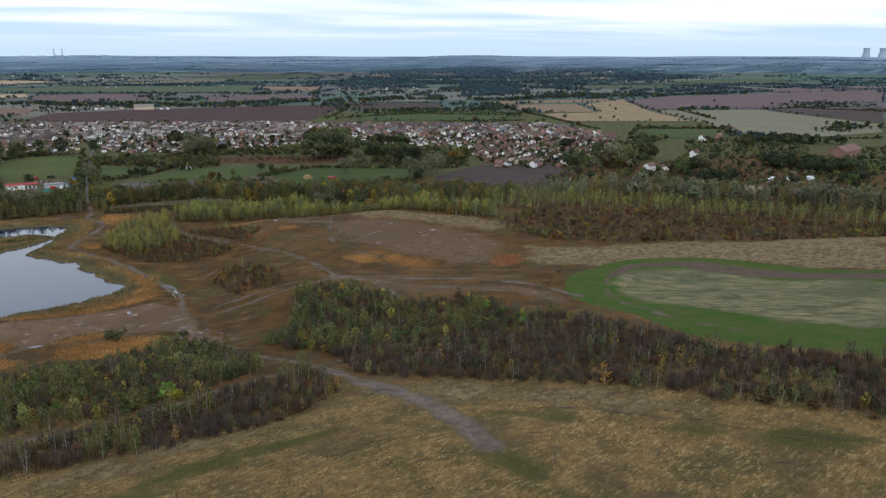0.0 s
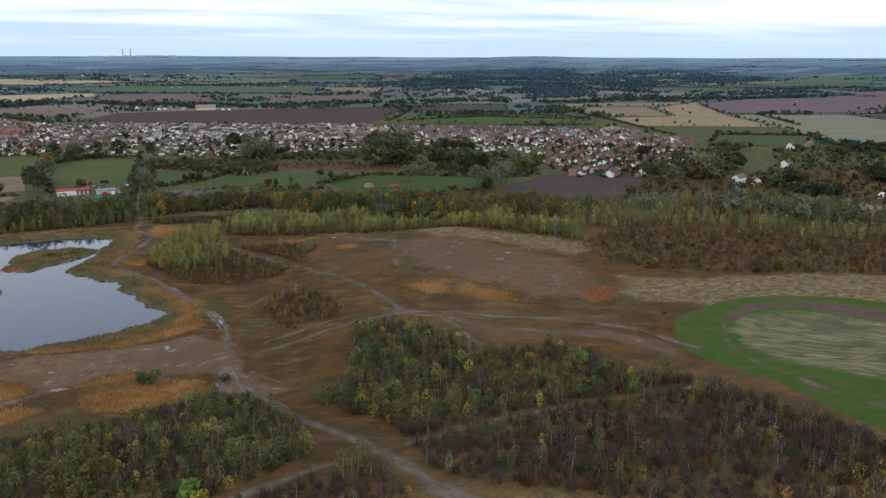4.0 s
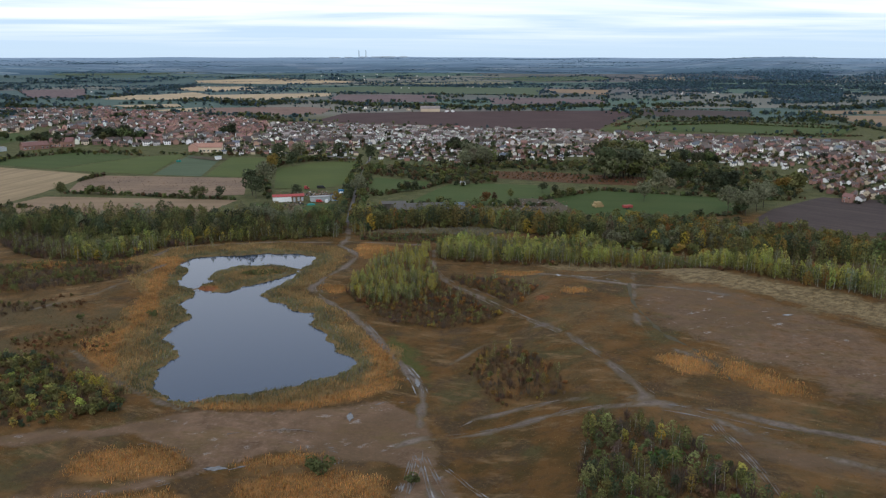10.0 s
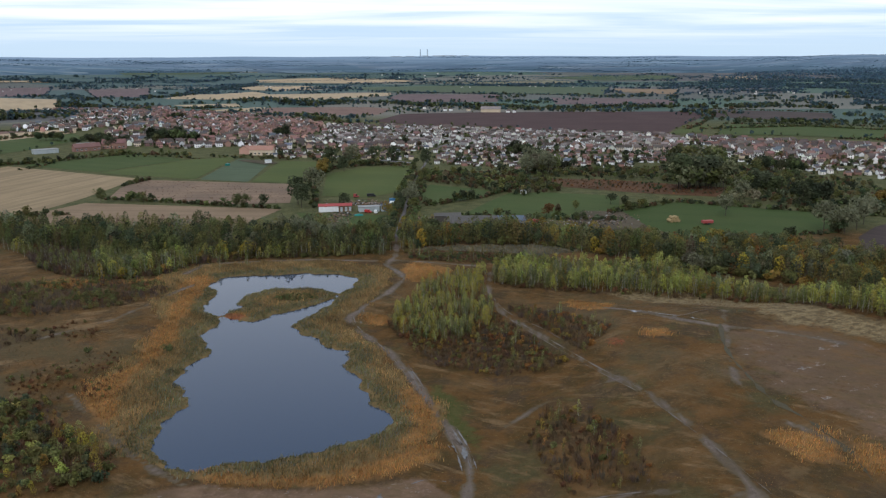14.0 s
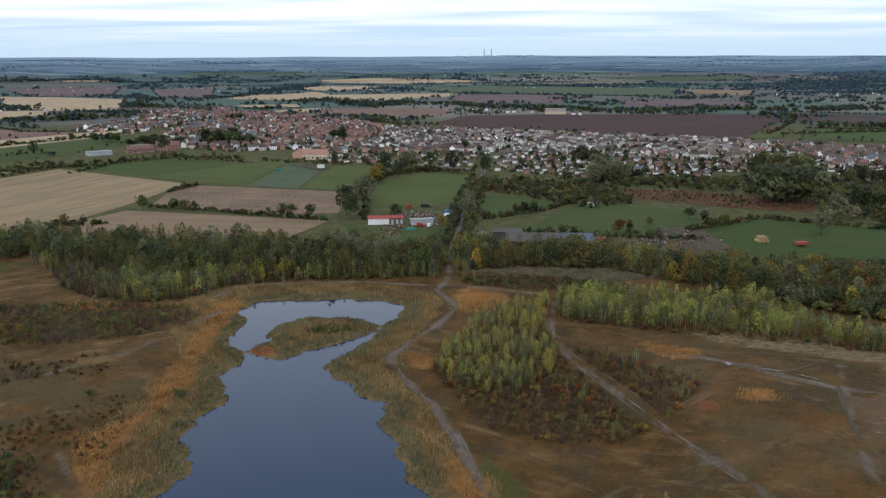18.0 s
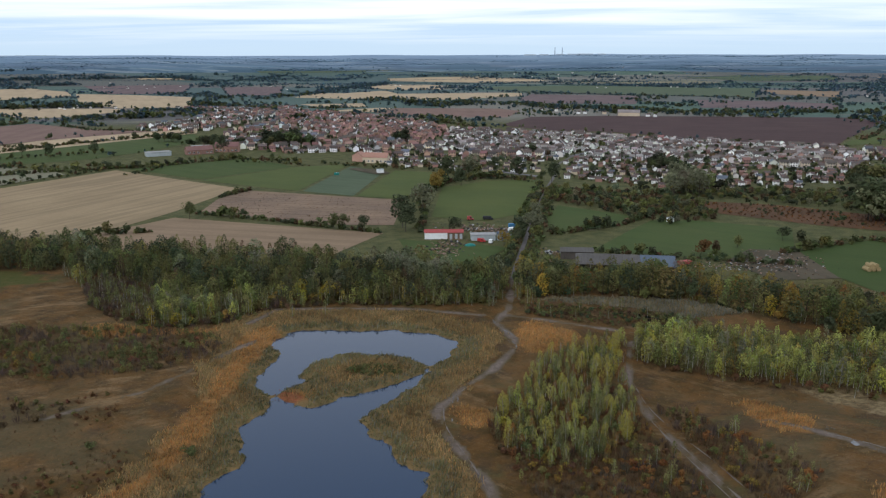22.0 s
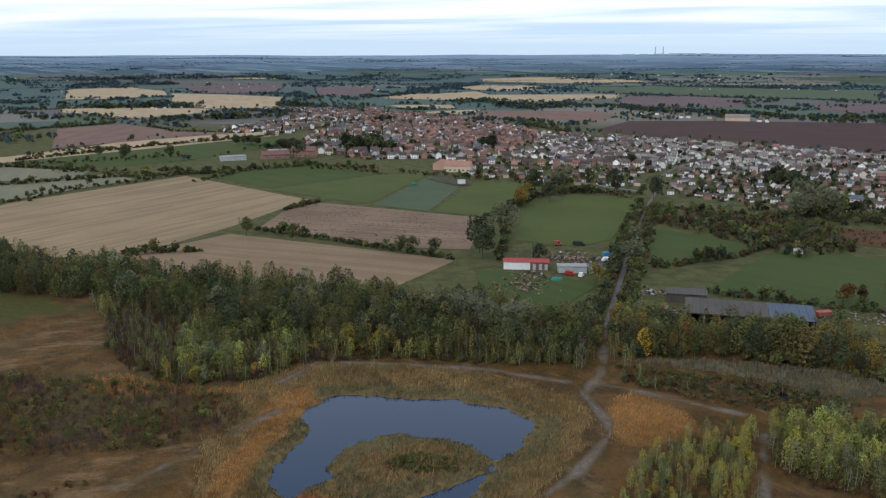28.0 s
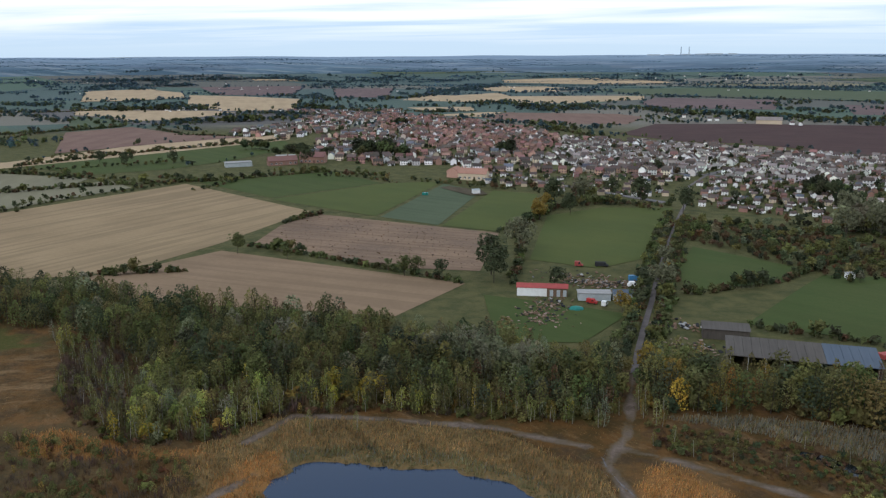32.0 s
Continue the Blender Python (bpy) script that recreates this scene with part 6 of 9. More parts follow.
WEST_D = [(-68, 312), (-60, 320), (-52, 308), (-50, 290), (-66, 286), (-80, 300)]
WEST_E = [(-88, 336), (-78, 345), (-68, 334), (-74, 326)]
plant_stuff("heath_scrub", mixed(scatter(WEST_D, 1.8) + scatter(WEST_E, 1.8), [(3, "twig", 30, .6, 1.3, "brown"), (2.5, "bush", 120, .5, 1.1, "olive"), (2.5, "bush", 120, .5, 1.1, "rust"), (2, "twig", 30, .6, 1.3, "heather"), (1, "bush", 120, .5, 1.0, "rust")], OPEN), "dark green bushes in brown heath", "scrub")
plant_stuff("willow_bushes", mixed(scatter([(-28, 364), (-22, 369), (-14, 369), (-13, 364), (-20, 361)], 0.9), [(3, "bush", 110, .6, 1.3, "olive"), (2, "bush", 110, .6, 1.4, "green")]), "low olive willow in the middle of the island", "bushes")
# the old wood belt that closes the heath to the north
WOOD_W = [(-230, 450), (-200, 436), (-142, 440), (-120, 430), (-88, 414), (-72, 418), (-60, 426), (-30, 428), (-4, 428), (6, 430), (6, 452), (-8, 456), (-40, 460), (-70, 464), (-120, 466), (-170, 468), (-235, 478)]
WOOD_FRONT = [(-150, 436), (-132, 424), (-118, 406), (-88, 387), (-70, 392), (-62, 408), (-40, 416), (-16, 418), (4, 424), (4, 430), (-40, 430), (-90, 422), (-120, 434)]
WOOD_E = [(11, 430), (34, 436), (62, 434), (96, 414), (124, 390), (150, 372), (196, 340), (206, 352), (160, 386), (130, 402), (98, 428), (64, 452), (34, 455), (11, 455)]
tall = [(2.5, "oval", 380, 6, 9, "green"), (2.5, "oval", 380, 6, 9, "olive"), (1.8, "oval", 380, 7, 9.5, "dark"), (2.6, "poplar", 330, 7, 10, "olive"), (0.6, "oval", 380, 7, 9.5, "silver"), (2, "poplar", 330, 7, 10, "green"), (1.2, "poplar", 340, 6, 9, "brown"), (1.8, "oval", 330, 5.5, 8, "birch"), (0.8, "oval", 350, 6, 8.5, "deep")]
plant_stuff("wood", mixed(scatter(WOOD_W, 3.2), tall, [([(8, 400), (8, 460)], 2.2)]), "dense old mixed wood in dull green leaf", "woodland")
BARE_EDGE = [(-136, 440), (-124, 452), (-100, 440), (-86, 416), (-84, 398), (-100, 392), (-118, 404), (-134, 424)]
plant_stuff("wood_edge", mixed(scatter(BARE_EDGE, 1.7), [(4, "twig", 40, 2, 4.2, "twig"), (3, "twig", 40, 2, 4, "brown"), (1.5, "birch", 60, 3.2, 5, "grey"), (3, "birch", 190, 2.5, 5, "olive"), (2, "birch", 190, 2.5, 5, "birch"), (1.5, "birch", 190, 2.5, 4.6, "green"), (0.8, "bush", 120, 1.2, 2.4, "rust")]), "bare grey brown growth before the wood", "wood edge")
plant_stuff("wood_edge", mixed([p for p in scatter(WOOD_FRONT, 1.9) if not inside(np.array([p[0]]), np.array([p[1]]), BARE_EDGE)[0]], [(4, "birch", 210, 3, 6.5, "birch"), (2.2, "birch", 210, 3, 6, "lime"), (1.2, "birch", 210, 3, 6, "citron"), (4, "birch", 210, 3, 6.5, "olive"), (1.5, "birch", 210, 3, 6, "green"), (0.4, "birch", 210, 3, 6, "silver"), (3, "twig", 30, 2, 4, "brown"), (5, "bush", 120, 1.5, 3, "olive"), (3, "bush", 120, 1.2, 2.6, "brown"), (0.3, "birch", 229, 4, 6, "yellow"), (0.3, "bush", 90, 2, 4, "gold"), (3, "twig", 22, 2.5, 4.5, "twig")]), "young birches and yellow bushes along the wood edge", "wood edge")
plant_stuff("wood", mixed(scatter(WOOD_E, 3.4), [(3, "oval", 320, 7, 10, "green"), (2, "poplar", 300, 8, 11.5, "olive"), (3, "oval", 320, 7, 10, "olive"), (1.0, "poplar", 300, 8, 10.5, "gold"), (1.6, "oval", 420, 7, 9.5, "gold"), (0.5, "oval", 400, 6, 9, "yellow"), (1.2, "oval", 400, 7, 9.5, "birch"), (3.2, "oval", 400, 6, 9, "dark"), (0.7, "poplar", 400, 7, 10, "orange"), (1, "round", 432, 7, 10, "dark"), (1.2, "poplar", 380, 7, 10, "brown"), (1, "poplar", 400, 8, 11, "silver")]) + mixed(along([(12, 432), (34, 437), (62, 435), (96, 415), (124, 391), (150, 373)], 1.6, 1.2), [(3, "bush", 130, 2, 4.5, "olive"), (2, "bush", 130, 2, 4, "dark"), (1, "bush", 130, 2, 4, "gold"), (2, "birch", 160, 3, 6, "olive")]),
            "row of old trees turning gold and orange", "woodland")
WOOD_N = [(100, 430), (130, 405), (160, 389), (206, 355), (222, 372), (200, 404), (172, 422), (140, 432), (112, 438)]
plant_stuff("wood", mixed(scatter(WOOD_N, 3.6), [(3, "oval", 300, 6, 9, "olive"), (2, "round", 320, 5, 8, "gold"), (2, "oval", 300, 6, 9, "green"), (1.5, "round", 320, 5, 8, "silver"), (2, "oval", 280, 5, 8, "dark"), (0.8, "oval", 280, 5, 8, "orange"), (0.6, "round", 300, 4, 6.5, "yellow")]), "mixed golden and green trees along the plough", "woodland")
plant_stuff("willow_bushes", mixed(scatter([(110, 396), (120, 406), (138, 402), (148, 392), (138, 386), (122, 390)], 3.0), [(3, "round", 330, 4.5, 6.5, "silver"), (1.5, "round", 330, 4, 6, "green")]), "grey green willow bushes before the gold trees", "bushes")
WOOD_SE = [(196, 336), (206, 356), (250, 352), (290, 325), (322, 290), (380, 240), (420, 190), (370, 190), (330, 236), (300, 270), (262, 306), (230, 316)]
plant_stuff("wood", mixed(scatter(WOOD_SE, 4.4), [(5, "poplar", 190, 8, 12, "silver"), (2, "round", 220, 8, 11, "silver"), (2, "poplar", 190, 7, 11, "olive"), (1, "poplar", 190, 7, 10, "gold"), (1, "poplar", 190, 7, 10, "green")]), "silvery poplars and willows in a long belt", "woodland")
BROWN_GAP = [(160, 318), (196, 336), (262, 306), (330, 236), (400, 186), (340, 190), (300, 236), (240, 284), (184, 304)]
plant_stuff("autumn_scrub", mixed(scatter(BROWN_GAP, 3.0), [(1.5, "twig", 26, 2, 3.6, "twig"), (1.5, "twig", 26, 2, 3.6, "brown"), (3, "birch", 100, 3.5, 6, "olive"), (0.5, "birch", 100, 3.5, 5.5, "gold"), (4, "birch", 100, 3.5, 6.5, "birch"), (2, "birch", 100, 3.5, 6, "lime")]), "yellowing birches above bare brown scrub", "scrub")
# reedy flat with willow bushes east of the lane's end
FLAT = [(14, 412), (30, 408), (60, 404), (66, 414), (52, 420), (30, 424), (14, 424)]
plant_stuff("willow_bushes", mixed(scatter(FLAT, 1.15), [(4, "bush", 80, 0.5, 1.4, "olive"), (3, "bush", 80, 0.5, 1.5, "brown"), (2, "bush", 90, 0.6, 1.7, "green"), (1.5, "bush", 90, 0.6, 1.6, "dark"), (0.4, "birch", 200, 2, 4.0, "olive"), (4, "twig", 30, .6, 1.4, "brown")], OPEN), "low olive willow bushes on a wet flat", "bushes")

plant_stuff("wood_edge", mixed(along([(-120, 408), (-100, 392), (-86, 388), (-71, 394), (-63, 410), (-40, 417), (-16, 419.5), (3, 425)], 0.55, 1.1), [(4, "bush", 90, .8, 2.0, "olive"), (4, "bush", 90, .8, 1.8, "brown"), (4, "twig", 36, 1.0, 2.2, "twig"), (2, "bush", 90, 1.0, 2.2, "green"), (1, "birch", 140, 1.6, 3.2, "birch"), (0.6, "birch", 140, 1.6, 3, "gold")], [([(9, 400), (8.4, 470)], 2.4)]), "low brown and green bushes at the foot of the wood", "wood edge")
# brighter clumps in the wood: pale birches in front, silver poplars by the lane
CLUMP_B = [(-40, 436), (-14, 432), (-10, 446), (-24, 452), (-40, 450)]
plant_stuff("wood_edge", mixed(scatter([(-92, 395), (-103, 414), (-107, 428), (-94, 429), (-77, 402), (-82, 396)], 2.0), [(4, "oval", 300, 3.5, 6.5, "birch"), (2, "birch", 300, 3, 6, "silver"), (2, "oval", 300, 3, 5.5, "lime")]), "pale birches standing before the wood", "wood edge")
plant_stuff("wood", mixed(along([(-62, 420), (-40, 422), (-18, 423), (3, 427)], 1.5, 2.2), [(2, "oval", 300, 6, 9, "green"), (2, "oval", 300, 6, 9, "dark"), (2, "poplar", 280, 7, 9.5, "olive"), (1, "poplar", 260, 6.5, 9, "birch"), (0.8, "birch", 260, 5, 7, "brown")]), "tall trees at the pond side of the wood", "woodland")
plant_stuff("wood", mixed(scatter(CLUMP_B, 3.4), [(4, "poplar", 460, 9, 12.5, "silver"), (2, "round", 520, 9, 11.5, "silver"), (1, "poplar", 420, 8, 11, "olive")]), "tall silver poplars above the old wood", "woodland")
plant_stuff("wood_edge", mixed(along([(14, 429), (10.5, 432), (-2, 424), (-14, 420), (16, 424)], 1.6, 1.4), [(2, "birch", 320, 4, 7, "birch"), (1, "birch", 320, 3, 6, "gold"), (2, "bush", 160, 1.5, 3, "olive"), (1, "birch", 300, 4, 6.5, "silver")], [([(9, 400), (8.4, 470)], 2.4)]), "birches at the mouth of the lane", "wood edge")
# single trees and bushes that stand out
lane_pts = along([(5.5, 460), (6.6, 500), (8.5, 540), (10.5, 580), (14, 648)], 1.9, 0.45) + along([(11.5, 458), (12.6, 500), (13.0, 540), (14.5, 580), (19, 648)], 1.9, 0.45)
plant_stuff("lane_trees", mixed(lane_pts, [(2, "round", 200, 2.2, 4.0, "olive"), (3, "round", 200, 2.2, 4, "dark"), (0.6, "round", 200, 2.2, 4, "silver"), (0.2, "round", 200, 2.2, 4, "gold"), (2, "bush", 120, 1.5, 3, "brown"), (2, "bush", 120, 1.5, 3, "deep")]), "trees and bushes crowding both sides of the lane", "trees")
ash = tree_thing("round_tree", "round", 750, 11.0, "green", "large round green tree in a hedgerow", "tree", BARK_DARK)
oak = tree_thing("round_tree", "round", 750, 10.0, "dark", "dark round tree beside a field", "tree", BARK_DARK)
pale_t = tree_thing("willow_tree", "round", 750, 11.5, "silver", "large pale willow in a hedge corner", "willow", BARK_DARK)
gold_t = tree_thing("round_tree", "round", 750, 9.0, "gold", "hedgerow tree turned golden brown", "tree", BARK_DARK)
yel_t = tree_thing("small_yellow_tree", "bush", 450, 4.5, "yellow", "small bright yellow tree at a wood edge", "tree", BARK_DARK)
con_t = tree_thing("slender_birch", "poplar", 450, 7.0, "birch", "slender birch in fading leaf before the wood", "birch", BARK)
low_b = tree_thing("round_bush", "bush", 450, 2.6, "green", "single dark green bush in orange reeds", "bush", BARK_DARK)
SINGLES = [
    (ash, [(-147, 534, 0.8), (-74, 521, 0.9), (-70, 524, 0.8), (76, 588, 0.9), (-124, 531, 0.6)]),
    (oak, [(-42, 521, 1.3), (-45, 530, 1.2), (-44, 668, 1.2), (-2, 684, 1.1), (19, 662, 1.1), (-18, 700, 0.9), (-60, 520, 0.6), (-20, 518, 0.65), (-33, 646, 0.9), (-232, 775, 1.2), (-380, 745, 0.8), (-350, 735, 0.9), (-330, 760, 0.8), (-369, 766, 0.5)])]
SINGLES += [
    (pale_t, [(84.4, 626.6, 1.15), (97.6, 627.8, 1.2), (-41, 560, 1.2), (-31, 686, 1.1), (13, 524, 0.85), (89, 655, 1.2), (98, 648, 1.1), (162, 493, 0.85), (191, 456, 1.1), (198, 452, 1.0), (208, 461, 1.15), (217, 472, 1.1), (184, 533, 0.9), (13, 560, 0.6)]),
    (gold_t, [(-47, 657, 1.0), (-33, 697, 1.15), (2, 500, 0.8), (340, 440, 1.3), (352, 452, 1.2), (-45, 629, 1.2)]),
    (yel_t, [(-84, 390, 0.9), (-57, 423, 1.3), (-48, 423, 1.25), (-45, 424, 1.1), (-80, 391, 0.6), (29, 343, 0.5)])]
SINGLES += [
    (con_t, [(-53, 401, 0.8), (-44, 404, 0.9), (16, 427, 1.1), (3, 420, 1.0), (18, 416, 0.8), (-14, 420, 0.9), (12, 431, 1.15), (28, 330, 0.9)]),
    (low_b, [(-46, 318, 1.0), (6, 224, 1.2), (8, 222, 1.6), (24, 216, 1.0), (-66, 318, 0.8), (130, 196, 0.5)]),
]
for proto, places in SINGLES:
    for i, (x, y, s) in enumerate(places):
        stand(proto, x, y, s, i == 0)

plant_stuff("hedge_trees", [(77.5, 495.2, "round", 420, 7.0, "rust"), (83.5, 497.2, "round", 380, 6.0, "brown"), (93.7, 509.2, "round", 380, 6.0, "birch"), (114.7, 524.6, "round", 380, 6.5, "dark"), (122.7, 525.6, "bush", 300, 4.5, "dark")], "hedge trees between the pastures, one russet", "trees")

# hedges
HEDGES = [[(-152, 548), (-117, 538), (-80, 526), (-52, 518)], [(-184, 489), (-166, 499), (-150, 506)], [(-157, 590), (-150, 618)], [(-50, 600), (-40, 560), (-36, 520)],
          [(20, 523), (51, 546), (63, 566), (78, 592)], [(37, 496), (70, 489), (110, 484)], [(-268, 690), (-312, 664), (-350, 624), (-430, 588)], [(-345, 688), (-410, 690), (-470, 655)],
          [(-430, 715), (-390, 822), (-330, 925)], [(-300, 700), (-262, 692), (-210, 748), (-160, 742)], [(5, 470), (5, 500), (7, 545), (8, 590), (12, 650)]]
HEDGES += [
    [(13, 470), (15, 520), (17, 560), (19, 600), (22, 650)],
          [(-58, 600), (-48, 625), (-42, 660), (-20, 680), (14, 682)], [(130, 440), (197, 455), (215, 496), (240, 490)], [(109, 502), (150, 530), (210, 500)], [(-745, 848), (-622, 905), (-560, 1010)], [(-930, 1125), (-805, 1185), (-700, 1290)],
          [(700, 735), (780, 892)], [(960, 866), (1040, 640)], [(302, 945), (420, 968), (520, 888)], [(-60, 1020), (-110, 1090), (-130, 1158)], [(486, 620), (548, 684), (630, 632)]]
hp = [p for hline in HEDGES for p in along(hline, 1.1, 0.8)]
plant_stuff("hedgerow", mixed(hp, [(4, "bush", 26, 1.2, 2.8, "dark"), (3, "bush", 26, 1.2, 2.6, "brown"), (4, "bush", 26, 1.4, 3, "green"), (1.2, "round", 110, 2.5, 5, "green"), (0.8, "round", 110, 3.5, 6, "dark"), (0.4, "round", 110, 3, 6, "olive")]), "overgrown field hedges of dark brown and green", "hedge")
THICKET = [(20, 646), (77, 634), (93, 617), (99, 571), (74, 550), (62, 564), (36, 588), (20, 606)]
THICKET_B = [(96, 620), (132, 613), (196, 582), (180, 545), (214, 504), (250, 490), (282, 585), (240, 640), (235, 700), (185, 660), (112, 648)]
THICKET_C = [(300, 448), (345, 424), (420, 470), (500, 560), (600, 560), (560, 480), (470, 400), (540, 430), (700, 480), (640, 330), (520, 250), (420, 215), (330, 310), (300, 370), (250, 398)]
wild = [(2, "round", 195, 4, 8, "dark"), (3, "round", 195, 4, 8, "green"), (3, "bush", 120, 2.5, 5, "brown"), (2.5, "round", 195, 4, 8, "olive"), (0.3, "bush", 120, 2, 4, "rust"), (0.7, "round", 195, 5, 8, "silver"), (2.5, "bush", 130, 2, 4.5, "deep")]
plant_stuff("thicket", mixed(scatter(THICKET, 3.4), [(w_, k_, 120, lo_ * 0.6, hi_ * 0.7, t_) for w_, k_, _, lo_, hi_, t_ in wild] + [(5, "bush", 80, 1.5, 3.0, "brown"), (3, "bush", 80, 1.5, 3.0, "deep")]), "dark overgrown thicket behind the village gardens", "thicket")
plant_stuff("thicket", mixed(scatter(THICKET_B, 4.4), [(w_, k_, 130, lo_ * 0.65, hi_ * 0.65, t_) for w_, k_, _, lo_, hi_, t_ in wild] + [(3, "bush", 110, 2, 4, "deep")]), "dark overgrown hedges and trees between pasture and village", "woodland")
plant_stuff("thicket", mixed(scatter(THICKET_C, 6.4), [(w_, k_, 90, lo_ * 0.6, hi_ * 0.6, t_) for w_, k_, _, lo_, hi_, t_ in wild] + [(3, "bush", 80, 1.5, 3.5, "deep"), (1, "round", 130, 5, 8, "dark")]), "broad dark wood with few golden trees", "woodland")

# weeds that break up the rough fields
weed_pts = scatter([(96, 612), (132, 606), (190, 575), (178, 548), (138, 561), (102, 582)], 2.6)
plant_stuff("field_weeds", mixed(weed_pts, [(4, "bush", 26, .4, 1.0, "rust"), (2, "bush", 26, .4, 1.1, "orange"), (2, "bush", 26, .5, 1.4, "brown"), (0.6, "bush", 40, 1, 2.4, "dark")]), "rust brown weeds over an idle field", "weeds", trunks=False)
rough_pts = scatter([(-150, 613), (-60, 595), (-53, 537), (-80, 534), (-117, 545), (-148, 555)], 3.2)
plant_stuff("field_weeds", mixed(rough_pts, [(4, "bush", 16, .2, .5, "brown"), (3, "bush", 16, .2, .5, "twig"), (1, "bush", 16, .2, .6, "rust")]), "dry tussocks over rough stubble", "weeds", trunks=False)
THICKET_D = [(296, 452), (345, 432), (385, 468), (440, 536), (502, 584), (472, 596), (402, 536), (338, 500)]
plant_stuff("thicket", mixed(scatter(THICKET_D, 7.5), [(w_, k_, 70, lo_, hi_, t_) for w_, k_, _, lo_, hi_, t_ in wild] + [(2, "round", 90, 7, 11, "dark"), (1.2, "round", 90, 7, 10, "silver")]), "mixed trees along the village edge", "woodland")
plant_stuff("lane_trees", [(6.7, 427, "birch", 320, 4.6, "olive"), (10.6, 431, "birch", 340, 6.4, "birch"), (6.6, 437, "round", 320, 6.0, "olive"), (10.9, 442, "round", 320, 6.2, "green"), (6.5, 448, "round", 320, 6.4, "olive"), (11.2, 454, "round", 320, 6.6, "gold")], "birches leaning over the track into the wood", "trees")
# hedges, tree belts and woods of the plain
far_r = np.random.default_rng(21)
far_plants, belt_plants, row_plants = [], [], []


# beyond about 1500 the leaf tone is swapped for one with haze in it
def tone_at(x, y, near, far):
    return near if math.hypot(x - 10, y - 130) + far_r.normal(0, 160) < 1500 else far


def tree_line(kind, pts):
    """A hedge or a belt of trees along a line on the plain."""
    if kind == "hedge":
        for x, y in along(pts, 1.5, 1.2):
            if wob(x, y, 60.0) > -0.6:
                h_ = float(far_r.uniform(1.0, 2.4)) * (2.6 if far_r.uniform() < 0.04 else 1.0)
                far_plants.append((x, y, "bush", 14, h_, tone_at(x, y, str(far_r.choice(["dark", "deep", "brown", "dark"])), "haze")))
    elif kind == "row":
        for x, y in along(pts, 1.7, 1.6):
            h_ = float(far_r.uniform(1.2, 3.2)) * (1.7 if far_r.uniform() < 0.2 else 1.0)
            row_plants.append((x, y, "round" if h_ > 2.4 else "bush", 60, h_, str(far_r.choice(["dark", "deep", "dark", "olive", "brown", "green"]))))
    else:
        for x, y in along(pts, 1.25, 9.0):
            h_ = float(far_r.uniform(3.5, 7.0)) * (1 + 0.4 * wob(x, y, 30.0))
            belt_plants.append((x, y, "round" if far_r.uniform() < 0.7 else "bush", 34, h_, tone_at(x, y, str(far_r.choice(["dark", "deep", "dark", "haze", "green"])), "haze" if far_r.uniform() < 0.6 else "haze_b")))


tree_line("belt", [(-274, 1448), (-250, 1513), (-152, 1351), (-110, 1438), (-36, 1417), (18, 1313), (89, 1336)])
tree_line("belt", [(84, 1246), (126, 1307), (177, 1252), (262, 1272), (351, 1293), (417, 1263)])
tree_line("hedge", [(-67, 2172), (134, 2117), (439, 2134), (677, 2033), (800, 2029)])
tree_line("hedge", [(248, 879), (308, 980), (376, 1120), (397, 1227)])
tree_line("hedge", [(291, 860), (349, 868), (388, 843), (473, 833)])
tree_line("hedge", [(-382, 1337), (-305, 1294), (-249, 1329)])
tree_line("hedge", [(-404, 2180), (-235, 2170), (-68, 2192)])
tree_line("hedge", [(-608, 2431), (-431, 2477), (-266, 2428), (-111, 2464), (80, 2398)])
tree_line("hedge", [(-52, 1800), (111, 1715), (341, 1655)])
tree_line("belt", [(360, 1056), (407, 1020), (464, 1001), (571, 994)])
tree_line("belt", [(-708, 1655), (-637, 1631), (-534, 1496)])
tree_line("belt", [(-469, 1563), (-438, 1639), (-440, 1934), (-396, 2144)])
tree_line("belt", [(-930, 2138), (-797, 2135), (-708, 2270)])
tree_line("belt", [(-798, 1252), (-733, 1237), (-675, 1270), (-618, 1278)])
tree_line("belt", [(-531, 1068), (-487, 1092), (-450, 1133), (-430, 1154)])
tree_line("belt", [(-519, 1345), (-427, 1294), (-360, 1247)])
tree_line("belt", [(-1237, 1768), (-1236, 1877), (-1072, 1931)])
tree_line("belt", [(-1391, 2112), (-1328, 2187)])
tree_line("belt", [(-1357, 1921), (-1151, 2059), (-920, 2204)])
tree_line("hedge", [(-585, 1052), (-512, 995), (-455, 957)])
tree_line("hedge", [(-454, 945), (-374, 945), (-345, 1000), (-306, 1027)])
tree_line("hedge", [(-585, 949), (-578, 992), (-577, 1045)])
tree_line("hedge", [(-934, 1388), (-862, 1431), (-839, 1542)])
tree_line("hedge", [(-617, 1554), (-500, 1296)])
tree_line("belt", [(761, 1610), (980, 1646), (1030, 1491)])
tree_line("belt", [(626, 1214), (721, 1210), (824, 1245), (1033, 1219), (1249, 1223)])
tree_line("belt", [(893, 1910), (1089, 1916), (1211, 1753)])
tree_line("belt", [(690, 563), (755, 603), (748, 577)])
tree_line("belt", [(582, 581), (567, 532), (598, 493)])
tree_line("belt", [(457, 1271), (543, 1308), (585, 1251)])
tree_line("hedge", [(1196, 1732), (1429, 1688), (1546, 1516), (1752, 1305)])
tree_line("hedge", [(613, 1133), (567, 981), (546, 875), (520, 774), (499, 691)])
tree_line("hedge", [(396, 847), (443, 817), (490, 822)])
tree_line("hedge", [(589, 527), (639, 521), (680, 502)])
